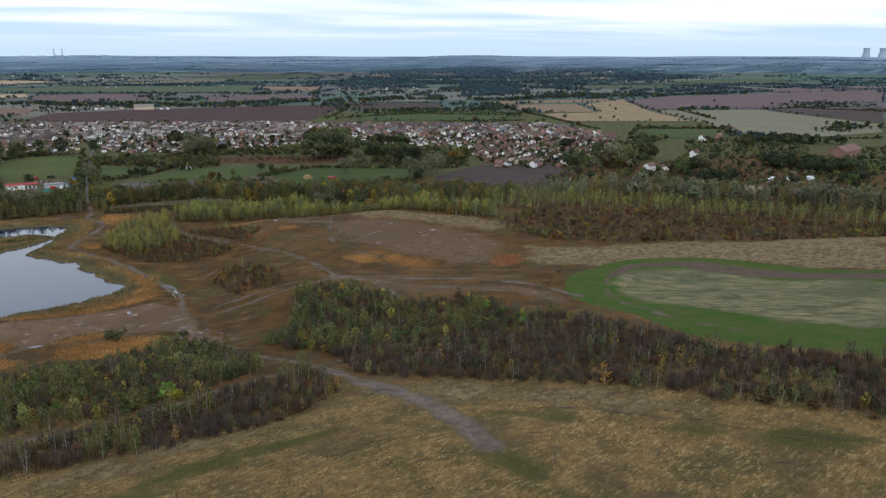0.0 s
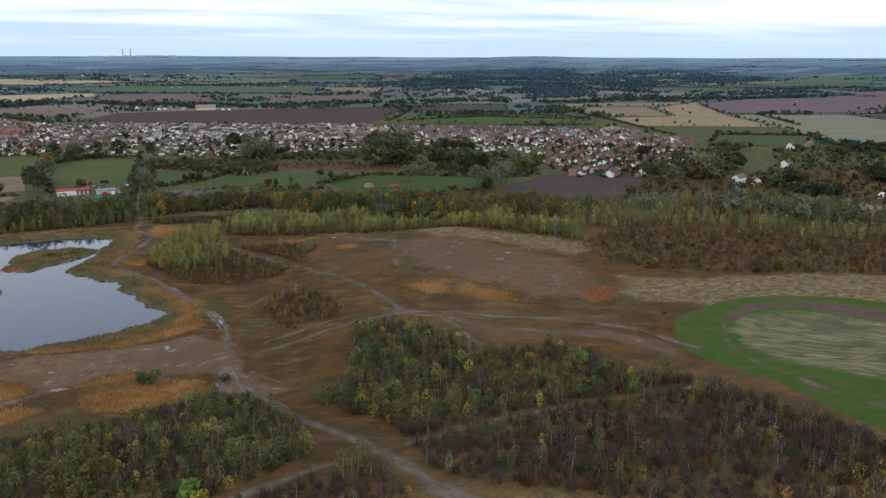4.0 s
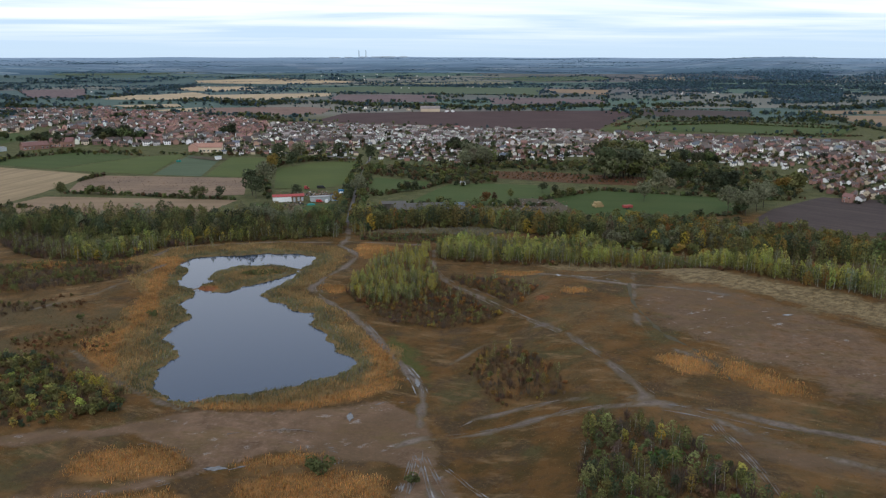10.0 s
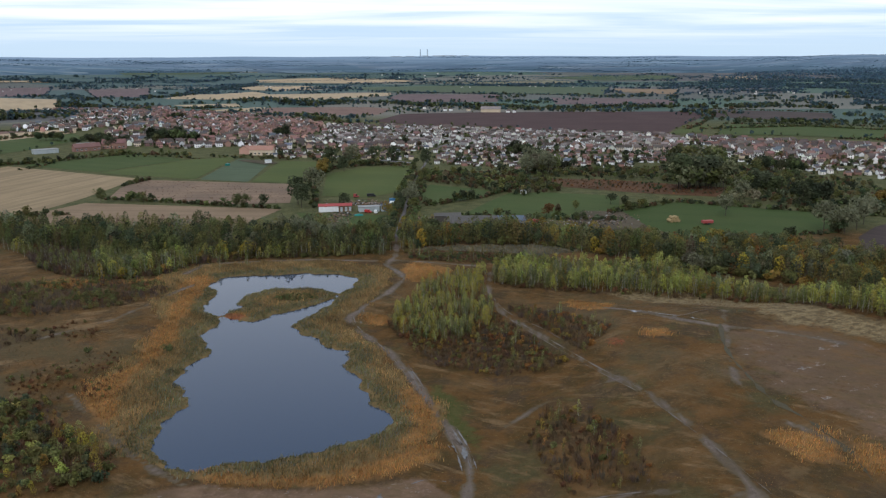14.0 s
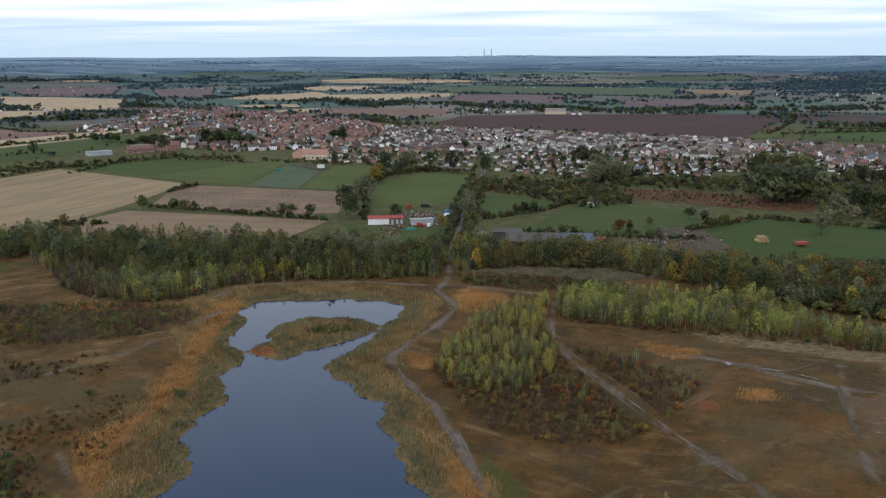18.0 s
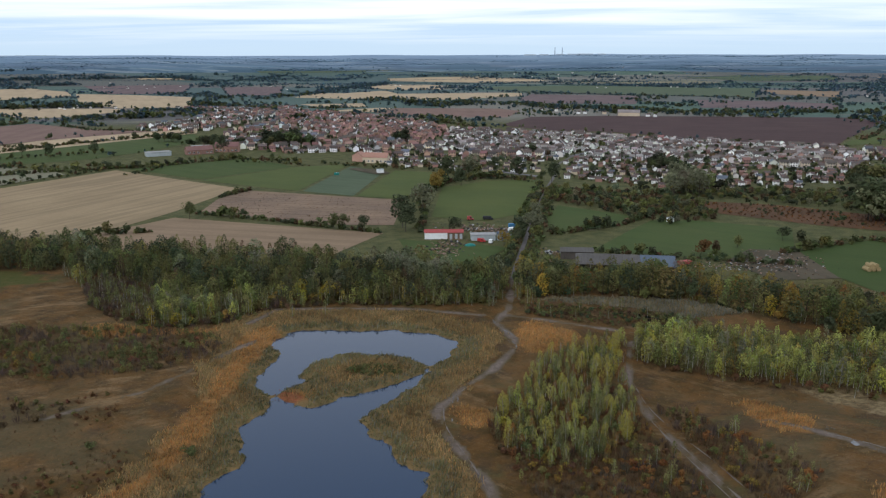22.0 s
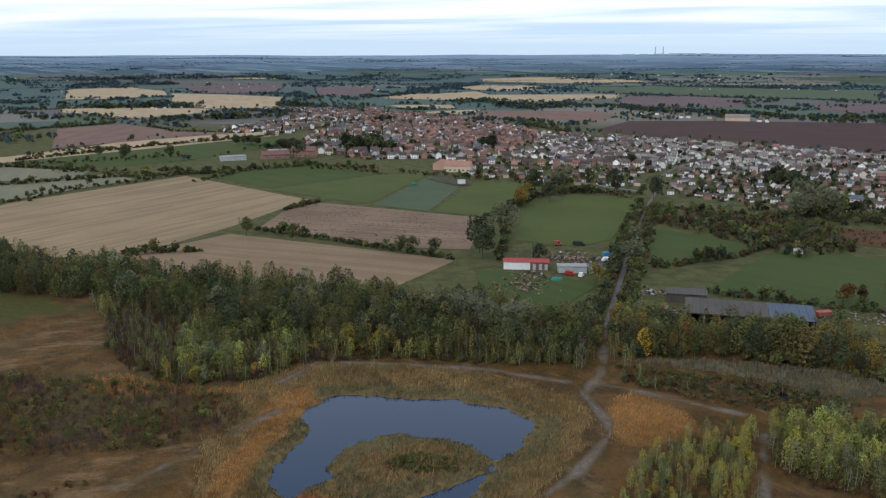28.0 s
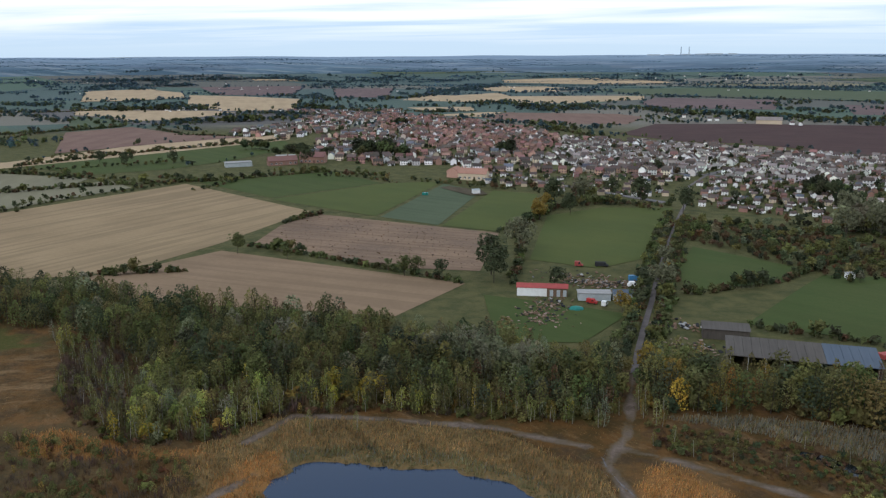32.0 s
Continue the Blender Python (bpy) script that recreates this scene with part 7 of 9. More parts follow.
tree_line("hedge", [(890, 848), (1037, 850), (1117, 829)])
tree_line("hedge", [(1219, 1440), (1370, 1342), (1645, 1416)])
tree_line("hedge", [(347, 1008), (463, 991), (547, 918)])
tree_line("hedge", [(546, 677), (620, 643), (591, 590)])
tree_line("hedge", [(409, 1257), (550, 1177)])
# hedge trees round the village and the western pastures
tree_line("row", [(-305, 571), (-304, 602), (-298, 629), (-284, 651), (-278, 677), (-273, 693)])
tree_line("row", [(-417, 699), (-387, 718), (-364, 736), (-346, 751), (-324, 773)])
tree_line("row", [(-364, 675), (-342, 685), (-311, 688)])
tree_line("row", [(-249, 662), (-244, 706), (-238, 725)])
tree_line("row", [(-205, 731), (-174, 734), (-148, 716)])
tree_line("row", [(-143, 732), (-118, 723), (-91, 714), (-72, 708)])
tree_line("row", [(-63, 711), (-37, 687), (-18, 680), (9, 669)])
tree_line("row", [(-241, 738), (-224, 737), (-211, 746)])
tree_line("row", [(-581, 860), (-591, 914), (-604, 1004)])
tree_line("row", [(-420, 692), (-417, 699)])
tree_line("row", [(62, 649), (85, 640), (105, 627), (133, 642), (168, 635)])
tree_line("row", [(-441, 768), (-430, 793), (-393, 799)])
plant_stuff("hedgerow", row_plants, "dark hedge trees round village and pastures", "hedge")
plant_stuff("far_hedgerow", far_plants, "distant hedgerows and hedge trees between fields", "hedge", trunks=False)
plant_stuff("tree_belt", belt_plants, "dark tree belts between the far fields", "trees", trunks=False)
WOODS = [
    [(1080, 2310), (1349, 2267), (1621, 1919), (1569, 1718), (1259, 1797), (915, 1956)],
    [(701, 2173), (856, 2144), (933, 1995), (893, 1910), (655, 1941)],
    [(799, 2349), (1150, 2315), (1374, 2322), (1226, 2073), (857, 2100), (737, 2167)],
    [(976, 1966), (1147, 1940), (808, 1382), (661, 1330)],
]
# every tone used for these woods has haze painted into the leaf colour
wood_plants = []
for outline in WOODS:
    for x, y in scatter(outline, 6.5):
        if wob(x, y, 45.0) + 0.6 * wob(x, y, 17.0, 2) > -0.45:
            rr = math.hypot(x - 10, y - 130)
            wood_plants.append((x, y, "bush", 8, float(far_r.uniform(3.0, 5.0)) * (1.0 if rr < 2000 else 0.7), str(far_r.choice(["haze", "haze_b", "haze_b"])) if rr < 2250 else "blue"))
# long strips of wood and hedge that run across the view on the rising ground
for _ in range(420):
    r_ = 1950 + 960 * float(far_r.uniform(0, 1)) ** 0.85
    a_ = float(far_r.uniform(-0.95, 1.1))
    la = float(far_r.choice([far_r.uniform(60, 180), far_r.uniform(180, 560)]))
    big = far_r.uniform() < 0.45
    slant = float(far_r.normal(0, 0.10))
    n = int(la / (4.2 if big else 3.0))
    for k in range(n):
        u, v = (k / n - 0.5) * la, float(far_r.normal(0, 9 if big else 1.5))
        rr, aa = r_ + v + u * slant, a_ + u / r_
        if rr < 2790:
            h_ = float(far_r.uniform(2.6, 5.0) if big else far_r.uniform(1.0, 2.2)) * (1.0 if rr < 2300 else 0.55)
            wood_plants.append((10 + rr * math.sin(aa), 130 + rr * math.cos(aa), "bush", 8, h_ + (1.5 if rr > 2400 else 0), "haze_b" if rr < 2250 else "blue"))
plant_stuff("far_woods", wood_plants, "distant woods with blue haze in their colour", "woodland", trunks=False)
plain_oak = tree_thing("field_oak", "round", 260, 6.0, "dark", "lone round oak in open farmland", "tree", BARK_DARK)
for i, (x, y) in enumerate((
        (-667, 1190), (-563, 1164), (-533, 1291), (-430, 856), (-295, 940), (752, 937), (948, 1000), (734, 987), (689, 913), (975, 908), (984, 874), (1124, 938), (1018, 831), (1054, 843), (1070, 836), (576, 792), (597, 793), (543, 817), (563, 982), (1326, 1271), (388, 1013), (810, 1189))):
    stand(plain_oak, x, y, float(far_r.uniform(0.75, 1.3)), i == 0)

# low growth over the open heath
HEATH_W = [(-134, 246), (-134, 420), (-100, 400), (-72, 382), (-62, 340), (-60, 296), (-70, 246)]
HEATH_S = [(30, 200), (36, 226), (52, 228), (50, 206), (38, 190)]
low_heath = [(6, "twig", 26, 0.25, 0.6, "heather"), (3, "twig", 26, 0.25, 0.6, "brown"), (1.5, "twig", 26, 0.3, 0.7, "rust")]
hw_pts = [p for o_, g_ in ((HEATH_W, 2.6), (HEATH_S, 2.6)) for p in scatter(o_, g_) if wob(p[0], p[1], 9.0) + 0.5 * wob(p[0], p[1], 3.5, 2) > -0.25]
plant_stuff("low_heath_growth", mixed(hw_pts, low_heath, OPEN), "low brown heather and seedling scrub on the heath", "heath", trunks=False)

# reeds round the pond, and the orange grass beds


def blades(name, pts, tones, low, high, label, category, per=4, fat=0.16, spread=0.35):
    vs, ts = [], []
    p = np.array(pts)
    p = np.repeat(p, per, 0) + rng.normal(0, spread, (len(p) * per, 2))
    z = land(p[:, 0], p[:, 1])
    n = len(p)
    hgt, ang = rng.uniform(low, high, n) * (1 + 0.45 * wob(p[:, 0], p[:, 1], 1.6, 1.0) + 0.2 * wob(p[:, 0], p[:, 1], 0.6)), rng.uniform(0, 6.28, n)
    w = fat * rng.uniform(0.7, 1.5, n)
    side = np.stack([np.cos(ang) * w, np.sin(ang) * w, np.zeros(n)], 1)
    foot = np.stack([p[:, 0], p[:, 1], np.maximum(z, -0.3)], 1)
    tip = foot + np.stack([rng.normal(0.10, 0.22, n) * hgt, rng.normal(0, 0.22, n) * hgt, hgt], 1)
    v = np.stack([foot - side, foot + side, tip + side * .5, tip - side * .5], 1).reshape(-1, 3)
    c = np.array([TONE_GRASS[k] for k in tones])[rng.integers(0, len(tones), n)]
    patch = (0.5 + 0.5 * wob(p[:, 0], p[:, 1], 6.0))[:, None]
    c = c * (0.70 + 0.5 * patch) * (1 + 0.22 * wob(p[:, 0], p[:, 1], 1.9, 2.0))[:, None] * rng.uniform(0.85, 1.15, (n, 1))
    me = bpy.data.meshes.new(name)
    fill_mesh(me, v, np.arange(len(v)).reshape(-1, 4))
    paint_layer(me, "tint", np.repeat(c, 4, 0))
    me.materials.append(REED)
    return tagged(new(name, me), label, category, kind="stuff")


TONE_GRASS = {"tan2": (0.19, 0.126, 0.052), "straw": (0.36, 0.25, 0.11), "tan": (0.265, 0.18, 0.078), "olive": (0.14, 0.122, 0.054), "orange": (0.42, 0.195, 0.058), "amber": (0.38, 0.215, 0.080), "red": (0.25, 0.078, 0.034),
              "reedy": (0.165, 0.160, 0.074), "heath2": (0.11, 0.085, 0.036), "heath": (0.15, 0.080, 0.030), "dead": (0.24, 0.17, 0.085), "grey": (0.17, 0.165, 0.13), "green": (0.070, 0.080, 0.028)}
near_zone = (cy > 190) & (cy < 425) & (cx > -130) & (cx < 160)
reed_ok = (reed > 0.45) & (wd < 0.5) & (cy < 416) & (wd > -40) & near_zone & (tr < 0.3) & (mud < 0.4) & (rusty < 0.5)
orange_ok = (rusty < 0.5) & (orange + rng.uniform(-.30, .30, len(cx)) + 0.12 * wob(cx, cy, 2.4) > 0.55) & (wd < 0.3) & (tr < 0.4)
heath_ok = near_zone & (reed < 0.3) & (orange < 0.3) & (mud < 0.35) & (tr < 0.3) & (field < 0.3) & (wd < 0)
jit = lambda k: np.stack([cx[k] + rng.uniform(-.8, .8, k.sum()), cy[k] + rng.uniform(-.8, .8, k.sum())], 1)
wet_rim = reed_ok & (orange < .5) & (wd > -5.0 - 1.8 * wob(cx, cy, 7.0))
blades("reeds", np.concatenate([jit(reed_ok & (orange < .5) & ~wet_rim), jit(reed_ok & (orange < .5) & (wd < -4.0))]), ["tan", "tan", "amber", "olive", "dead"], 0.4, 0.95, "straw coloured reeds round the pond", "reeds", 11, 0.055, 0.55)
rim_p = np.concatenate([jit(wet_rim), jit(wet_rim)])
rim_d = water_depth(rim_p[:, 0], rim_p[:, 1])
rim_p, rim_d = rim_p[rim_d < 0.1], rim_d[rim_d < 0.1]
blades("reeds", rim_p[rim_d > -1.3], ["reedy", "olive", "olive"], 0.18, 0.42, "short sedge at the waterline", "reeds", 14, 0.06, 0.35)
blades("reeds", rim_p[rim_d <= -1.3], ["reedy", "reedy", "olive", "grey", "olive"], 0.35, 0.95, "olive green reeds at the water's edge", "reeds", 10, 0.06, 0.6)
blades("orange_reeds", np.concatenate([jit(orange_ok), jit(orange_ok)]), ["orange", "amber", "amber", "tan", "tan2", "orange"], 0.25, 0.68, "reed beds turned bright orange", "reeds", 14, 0.05, 0.6)
blades("heath_grass", jit(heath_ok & (rng.uniform(size=len(cx)) < 0.5)), ["heath", "heath", "tan2"], 0.08, 0.20, "rough brown heath grass in tussocks", "grass", 5, 0.06, 1.1)
blades("rust_weeds", jit(rusty + rng.uniform(-.35, .35, len(cx)) > 0.6), ["red", "heath", "amber", "red", "tan2"], 0.2, 0.55, "patch of rust red dock stems", "weeds", 8, 0.06, 0.9)
GREYREED = [(14, 428), (41, 434), (75, 432), (80, 424), (62, 416), (54, 420), (44, 424), (34, 426)]
blades("grey_reeds", np.array(scatter(GREYREED, 0.8)), ["grey", "grey", "olive", "dead"], 0.6, 1.15, "grey green bulrushes along the ditch", "reeds", 10, 0.06, 0.5)
meadow_ok = (meadow > 0.4) & (cx > -60) & (cx < 160) & (cy > 50) & (tr < 0.35) & (rng.uniform(size=len(cx)) < 0.75)
blades("meadow_grass", jit(meadow_ok), ["tan2", "tan2", "heath2", "tan2", "heath"], 0.12, 0.28, "dry tan meadow grass with green patches", "grass", 7, 0.055, 0.9)

# ---------------------------------------------------------------- houses


def box(bm, x0, y0, z0, x1, y1, z1, mat=0):
    v = [bm.verts.new(p) for p in ((x0, y0, z0), (x1, y0, z0), (x1, y1, z0), (x0, y1, z0), (x0, y0, z1), (x1, y0, z1), (x1, y1, z1), (x0, y1, z1))]
    for f in ((3, 2, 1, 0), (4, 5, 6, 7), (0, 1, 5, 4), (1, 2, 6, 5), (2, 3, 7, 6), (3, 0, 4, 7)):
        bm.faces.new([v[i] for i in f]).material_index = mat


def part(name, bm, mats, parent, label=""):
    """Links a bmesh as one mesh under a thing or a part."""
    me = bpy.data.meshes.new(name)
    bm.to_mesh(me)
    bm.free()
    for mt in (mats if isinstance(mats, (list, tuple)) else [mats]):
        me.materials.append(mt)
    o = new(name, me)
    o.parent = parent
    if label:
        tagged(o, label)
    return o


def gabled(bm, w, d, eave, ridge, x=0.0, y=0.0):
    """Walls with a gable at each end of the x axis."""
    a = [bm.verts.new((x + sx * w / 2, y + sy * d / 2, z)) for sx in (-1, 1) for sy in (-1, 1) for z in (-0.4, eave)]
    t0, t1 = bm.verts.new((x - w / 2, y, ridge)), bm.verts.new((x + w / 2, y, ridge))
    bm.faces.new((a[0], a[4], a[5], a[1]))
    bm.faces.new((a[6], a[2], a[3], a[7]))
    bm.faces.new((a[2], a[0], a[1], t0, a[3]))
    bm.faces.new((a[4], a[6], a[7], t1, a[5]))


def slab_roof(bm, w, d, eave, ridge, over=0.35, thick=0.18, x=0.0, y=0.0):
    """Two sloping slabs with an overhang, meeting at the ridge."""
    drop = over * (ridge - eave) / (d / 2)
    hw, hd = w / 2 + over, d / 2 + over
    lo, hi = eave - drop + 0.06, ridge + 0.06
    for s in (-1, 1):
        p = [(x - hw, y + s * hd, lo), (x + hw, y + s * hd, lo), (x + hw, y, hi), (x - hw, y, hi)]
        v = [bm.verts.new(q) for q in p] + [bm.verts.new((q[0], q[1], q[2] + thick)) for q in p]
        for f in ((0, 1, 2, 3), (7, 6, 5, 4), (0, 4, 5, 1), (1, 5, 6, 2), (2, 6, 7, 3), (3, 7, 4, 0)):
            bm.faces.new([v[i] for i in (f if s < 0 else f[::-1])])


def window(bm, x, y, z, w, h, s):
    """A white frame with a dark pane on the wall whose outside looks along s * y."""
    box(bm, x - w / 2, min(y, y + s * .06), z, x + w / 2, max(y, y + s * .06), z + h, 0)
    y2 = y + s * .06
    box(bm, x - w / 2 + .1, min(y2, y2 + s * .02), z + .1, x - .04, max(y2, y2 + s * .02), z + h - .1, 1)
    box(bm, x + .04, min(y2, y2 + s * .02), z + .1, x + w / 2 - .1, max(y2, y2 + s * .02), z + h - .1, 1)


def house(name, label, category, w, d, eave, ridge, wall, roof, storeys=2, detail=2, chimneys=(0.35,), porch=False, wing=None):
    """A pitched house at the origin, its ridge along x. detail 2: windows and doors; 0: walls, roof and chimneys."""
    root = tagged(new(name), label, category)
    bm = bmesh.new()
    gabled(bm, w, d, eave, ridge)
    if wing:
        box(bm, *wing)
    part("wall", bm, MAT[wall], root)
    bm = bmesh.new()
    slab_roof(bm, w, d, eave, ridge)
    part("roof", bm, MAT[roof], root)
    for c in chimneys:
        bm = bmesh.new()
        box(bm, c * w - .35, -.3, ridge - .6, c * w + .35, .3, ridge + 1.0)
        box(bm, c * w - .42, -.37, ridge + 1.0, c * w + .42, .37, ridge + 1.12)
        stack = part("chimney", bm, MAT["wall_brick"], root)
        bm = bmesh.new()
        bmesh.ops.create_cone(bm, cap_ends=True, segments=8, radius1=.15, radius2=.12, depth=.36, matrix=Matrix.Translation((c * w, 0, ridge + 1.30)))
        part("chimney_pot", bm, MAT["roof_orange"], stack, "orange clay pot")
    if detail:
        for s in (-1, 1):
            n = max(2, int(w / 3.0))
            for st in range(storeys):
                for i in range(n):
                    x = (i + .5) / n * w - w / 2
                    if st == 0 and i == n // 2 and s < 0:
                        bm = bmesh.new()
                        box(bm, x - .45, s * d / 2 - .05, 0, x + .45, s * d / 2 + .05, 2.05)
                        box(bm, x - .6, s * (d / 2 + .35) - .35, 2.15, x + .6, s * (d / 2 + .35) + .35, 2.27)
                        part("door", bm, MAT["door"], root)
                        continue
                    if detail == 1 and s > 0:
                        continue
                    bm = bmesh.new()
                    window(bm, x, s * d / 2, 0.9 + 2.5 * st, 1.5, 1.25, s)
                    part("window", bm, [MAT["paint_white"], MAT["glass"]], root)
    if porch:
        bm = bmesh.new()
        box(bm, -w / 2 - 2.6, -2.2, -.3, -w / 2 - .02, 2.2, 2.1)
        part("garage", bm, MAT[wall], root)
    return root


def settle(proto, spots, group):
    """Copies of a house at spots (x, y, turn); the first spot takes the house itself."""
    for i, (x, y, t) in enumerate(spots):
        m = pose(x, y, ground_z(x, y), 0, 0, t) @ Matrix.Scale(1 / UNIT, 4)
        if i == 0:
            proto.matrix_basis = m
            o = proto
        else:
            o = copy_thing(proto, m)
        tagged(o, group=group)
    if not spots:
        for o in [*proto.children_recursive, proto]:
            bpy.data.objects.remove(o)


hr = np.random.default_rng(5)


def rows(outline, turn, row_gap, house_gap, skip=0.12, jitter=1.0):
    """Houses in parallel rows across an outline; turn: degrees of the rows' direction."""
    t = radians(turn)
    c, s = math.cos(t), math.sin(t)
    us = [p[0] * c + p[1] * s for p in outline]
    vs = [-p[0] * s + p[1] * c for p in outline]
    out = []
    v, k = min(vs) + row_gap * .3, 0
    while v < max(vs):
        u = min(us) + hr.uniform(0, house_gap)
        while u < max(us):
            if hr.uniform() > skip:
                uu, vv = u + hr.normal(0, .6 * jitter), v + hr.normal(0, .8 * jitter)
                x, y = uu * c - vv * s, uu * s + vv * c
                if inside(np.array([x]), np.array([y]), outline)[0]:
                    out.append((x, y, turn + (180 if k % 2 else 0) + hr.normal(0, 2.5 * jitter)))
            u += house_gap * hr.uniform(0.9, 1.15)
        v += row_gap * (0.75 if k % 2 else 1.25)
        k += 1
    return out


ZONES = [  # outline, turn of rows, gap between rows, gap along rows, mix of kinds
    # grey bungalow and terrace estate below the ploughed field
    ([(-78, 820), (-84, 1000), (14, 976), (98, 934), (158, 908), (250, 868), (240, 790), (160, 770), (60, 780), (10, 800)], -14, 8.4, 5.8, "estate"),
    ([(-60, 790), (-20, 830), (60, 776), (160, 766), (230, 780), (226, 730), (180, 668), (110, 652), (60, 662), (24, 684), (24, 740), (-10, 770)], -4, 11.5, 7.2, "old"),
    # centre, white and cream houses round the lane's head
    ([(-104, 730), (-70, 716), (-24, 700), (12, 690), (12, 760), (-20, 810), (-80, 810), (-120, 780)], 12, 14, 9, "white"),
    # red brick estate
    ([(-345, 1240), (-250, 1190), (-140, 1085), (-90, 1012), (-84, 905), (-130, 880), (-200, 940), (-300, 1080)], -38, 12, 7.2, "red")]
ZONES += [
    ([(-262, 830), (-300, 950), (-300, 1070), (-205, 935), (-130, 875), (-84, 890), (-80, 820), (-130, 786), (-200, 790)], 20, 14, 8.6, "heart"),
    ([(-420, 1190), (-520, 1265), (-350, 1300), (-300, 1210), (-330, 1080), (-400, 1080)], 8, 16, 9.6, "heart"),
    ([(-330, 930), (-310, 1060), (-400, 1070), (-420, 960)], 15, 17, 10, "heart"),
    # eastern half
    ([(262, 480), (302, 458), (400, 532), (470, 622), (470, 700), (390, 690), (300, 600)], 35, 10.5, 7.0, "dark"),
    ([(300, 605), (390, 695), (475, 705), (478, 730), (330, 815), (256, 862), (244, 790), (232, 720), (250, 640)], 6, 11.5, 7.4, "old"),
]
kinds = {
    "bung_g": house("bungalow", "pale rendered bungalow with a grey tiled roof", "bungalow", 8.0, 6.6, 2.6, 4.8, "wall_render", "roof_grey", 1, 1, (0.2,)),
    "bung_w": house("bungalow", "white bungalow with a brown tiled roof", "bungalow", 7.8, 6.6, 2.6, 4.9, "wall_white", "roof_brown", 1, 1, (-.25,), True),
    "terr_g": house("terraced_house", "pale terraced house under a grey roof", "house", 7.2, 7.0, 5.0, 7.2, "wall_render", "roof_grey", 2, 1, (-.4,)),
    "semi_b": house("semi_detached_house", "red brick pair of houses with a brown roof", "house", 10.4, 6.8, 5.0, 7.4, "wall_brick", "roof_brown", 2, 1, (-.42, .42)),
    "semi_r": house("brick_house", "red brick house with a red tiled roof", "house", 7.8, 6.8, 5.0, 7.4, "wall_brick", "roof_red", 2, 1, (.38,)),
    "white_h": house("white_house", "white rendered house with a dark tiled roof", "house", 8.8, 6.8, 5.0, 7.5, "wall_white", "roof_brown", 2, 2, (-.4, .4)),
    "buff_h": house("buff_house", "buff brick house with a brown roof", "house", 8.8, 6.8, 5.0, 7.4, "wall_buff", "roof_brown", 2, 1, (.3,)),
    "slate_h": house("slate_roofed_house", "cream house under a blue slate roof", "house", 9.4, 7.2, 5.0, 7.6, "wall_render", "roof_slate", 2, 1, (-.45, .45)),
    "salmon": house("salmon_house", "salmon brick house with a red brown roof", "house", 8.0, 6.8, 5.0, 7.6, "wall_salmon", "roof_red", 2, 1, (.3,)),
    "buff_r": house("buff_house", "buff brick house with a red tiled roof", "house", 8.4, 6.8, 5.0, 7.4, "wall_buff", "roof_red", 2, 0, (.35,)),
}
MIX = {"dark": [("semi_b", 5), ("semi_r", 2), ("white_h", 1.4), ("bung_w", 2), ("buff_h", 1), ("terr_g", 1)], "estate": [("bung_g", 5), ("terr_g", 4), ("bung_w", 4), ("semi_b", .8), ("white_h", 3.4), ("semi_r", .5)], "old": [("semi_b", 3), ("semi_r", 1.8), ("white_h", 2.0), ("buff_h", 2), ("terr_g", 2), ("slate_h", 1), ("bung_w", 2.4), ("white_h", 1.6)],
       "white": [("white_h", 2.2), ("buff_h", 3), ("semi_b", 2), ("slate_h", 1), ("semi_r", 1.5), ("bung_w", 1)], "red": [("semi_r", 4), ("salmon", 2.4), ("buff_r", 2), ("semi_b", 2.4), ("bung_w", 1.2), ("white_h", 2.2), ("bung_g", 1)],
       "heart": [("semi_r", 1.8), ("salmon", .7), ("white_h", 4.6), ("semi_b", 2.4), ("buff_r", 1.6), ("slate_h", 1.4), ("buff_h", 1.6), ("bung_w", 1)]}
spots = {k: [] for k in kinds}
all_spots, crowd = [], []
for outline, turn, rg, hg, mixname in ZONES:
    names = [k for k, _ in MIX[mixname]]
    w = np.array([v for _, v in MIX[mixname]])
    for s in rows(outline, turn, rg, hg, 0.16, 0.6 if mixname in ("estate", "red") else 1.4):
        if seg_dist(np.array([s[0]]), np.array([s[1]]), [(17, 640), (21, 700), (22, 748), (33, 797), (60, 850)], False)[0] < 7:
            continue
        if hr.uniform() < (.35 if mixname == "estate" else .15):
            s = (s[0], s[1], s[2] + 90)
        crowd.append((s, names[int(hr.choice(len(names), p=w / w.sum()))]))
        all_spots.append(s)
# the nearest few hundred are houses with windows and doors; the rest run together as one built-up mass
crowd.sort(key=lambda c: math.hypot(c[0][0] - 16, c[0][1] - 264))
for s, k in crowd[:520]:
    spots[k].append(s)
# houses that can be told apart
spots["white_h"] += [(-46, 771, 3), (-72, 763, 8), (28, 752, -10), (-86, 842, 15)]
spots["slate_h"] += [(36, 730, 40)]
for k, proto in kinds.items():
    settle(proto, spots[k], "houses of the village")

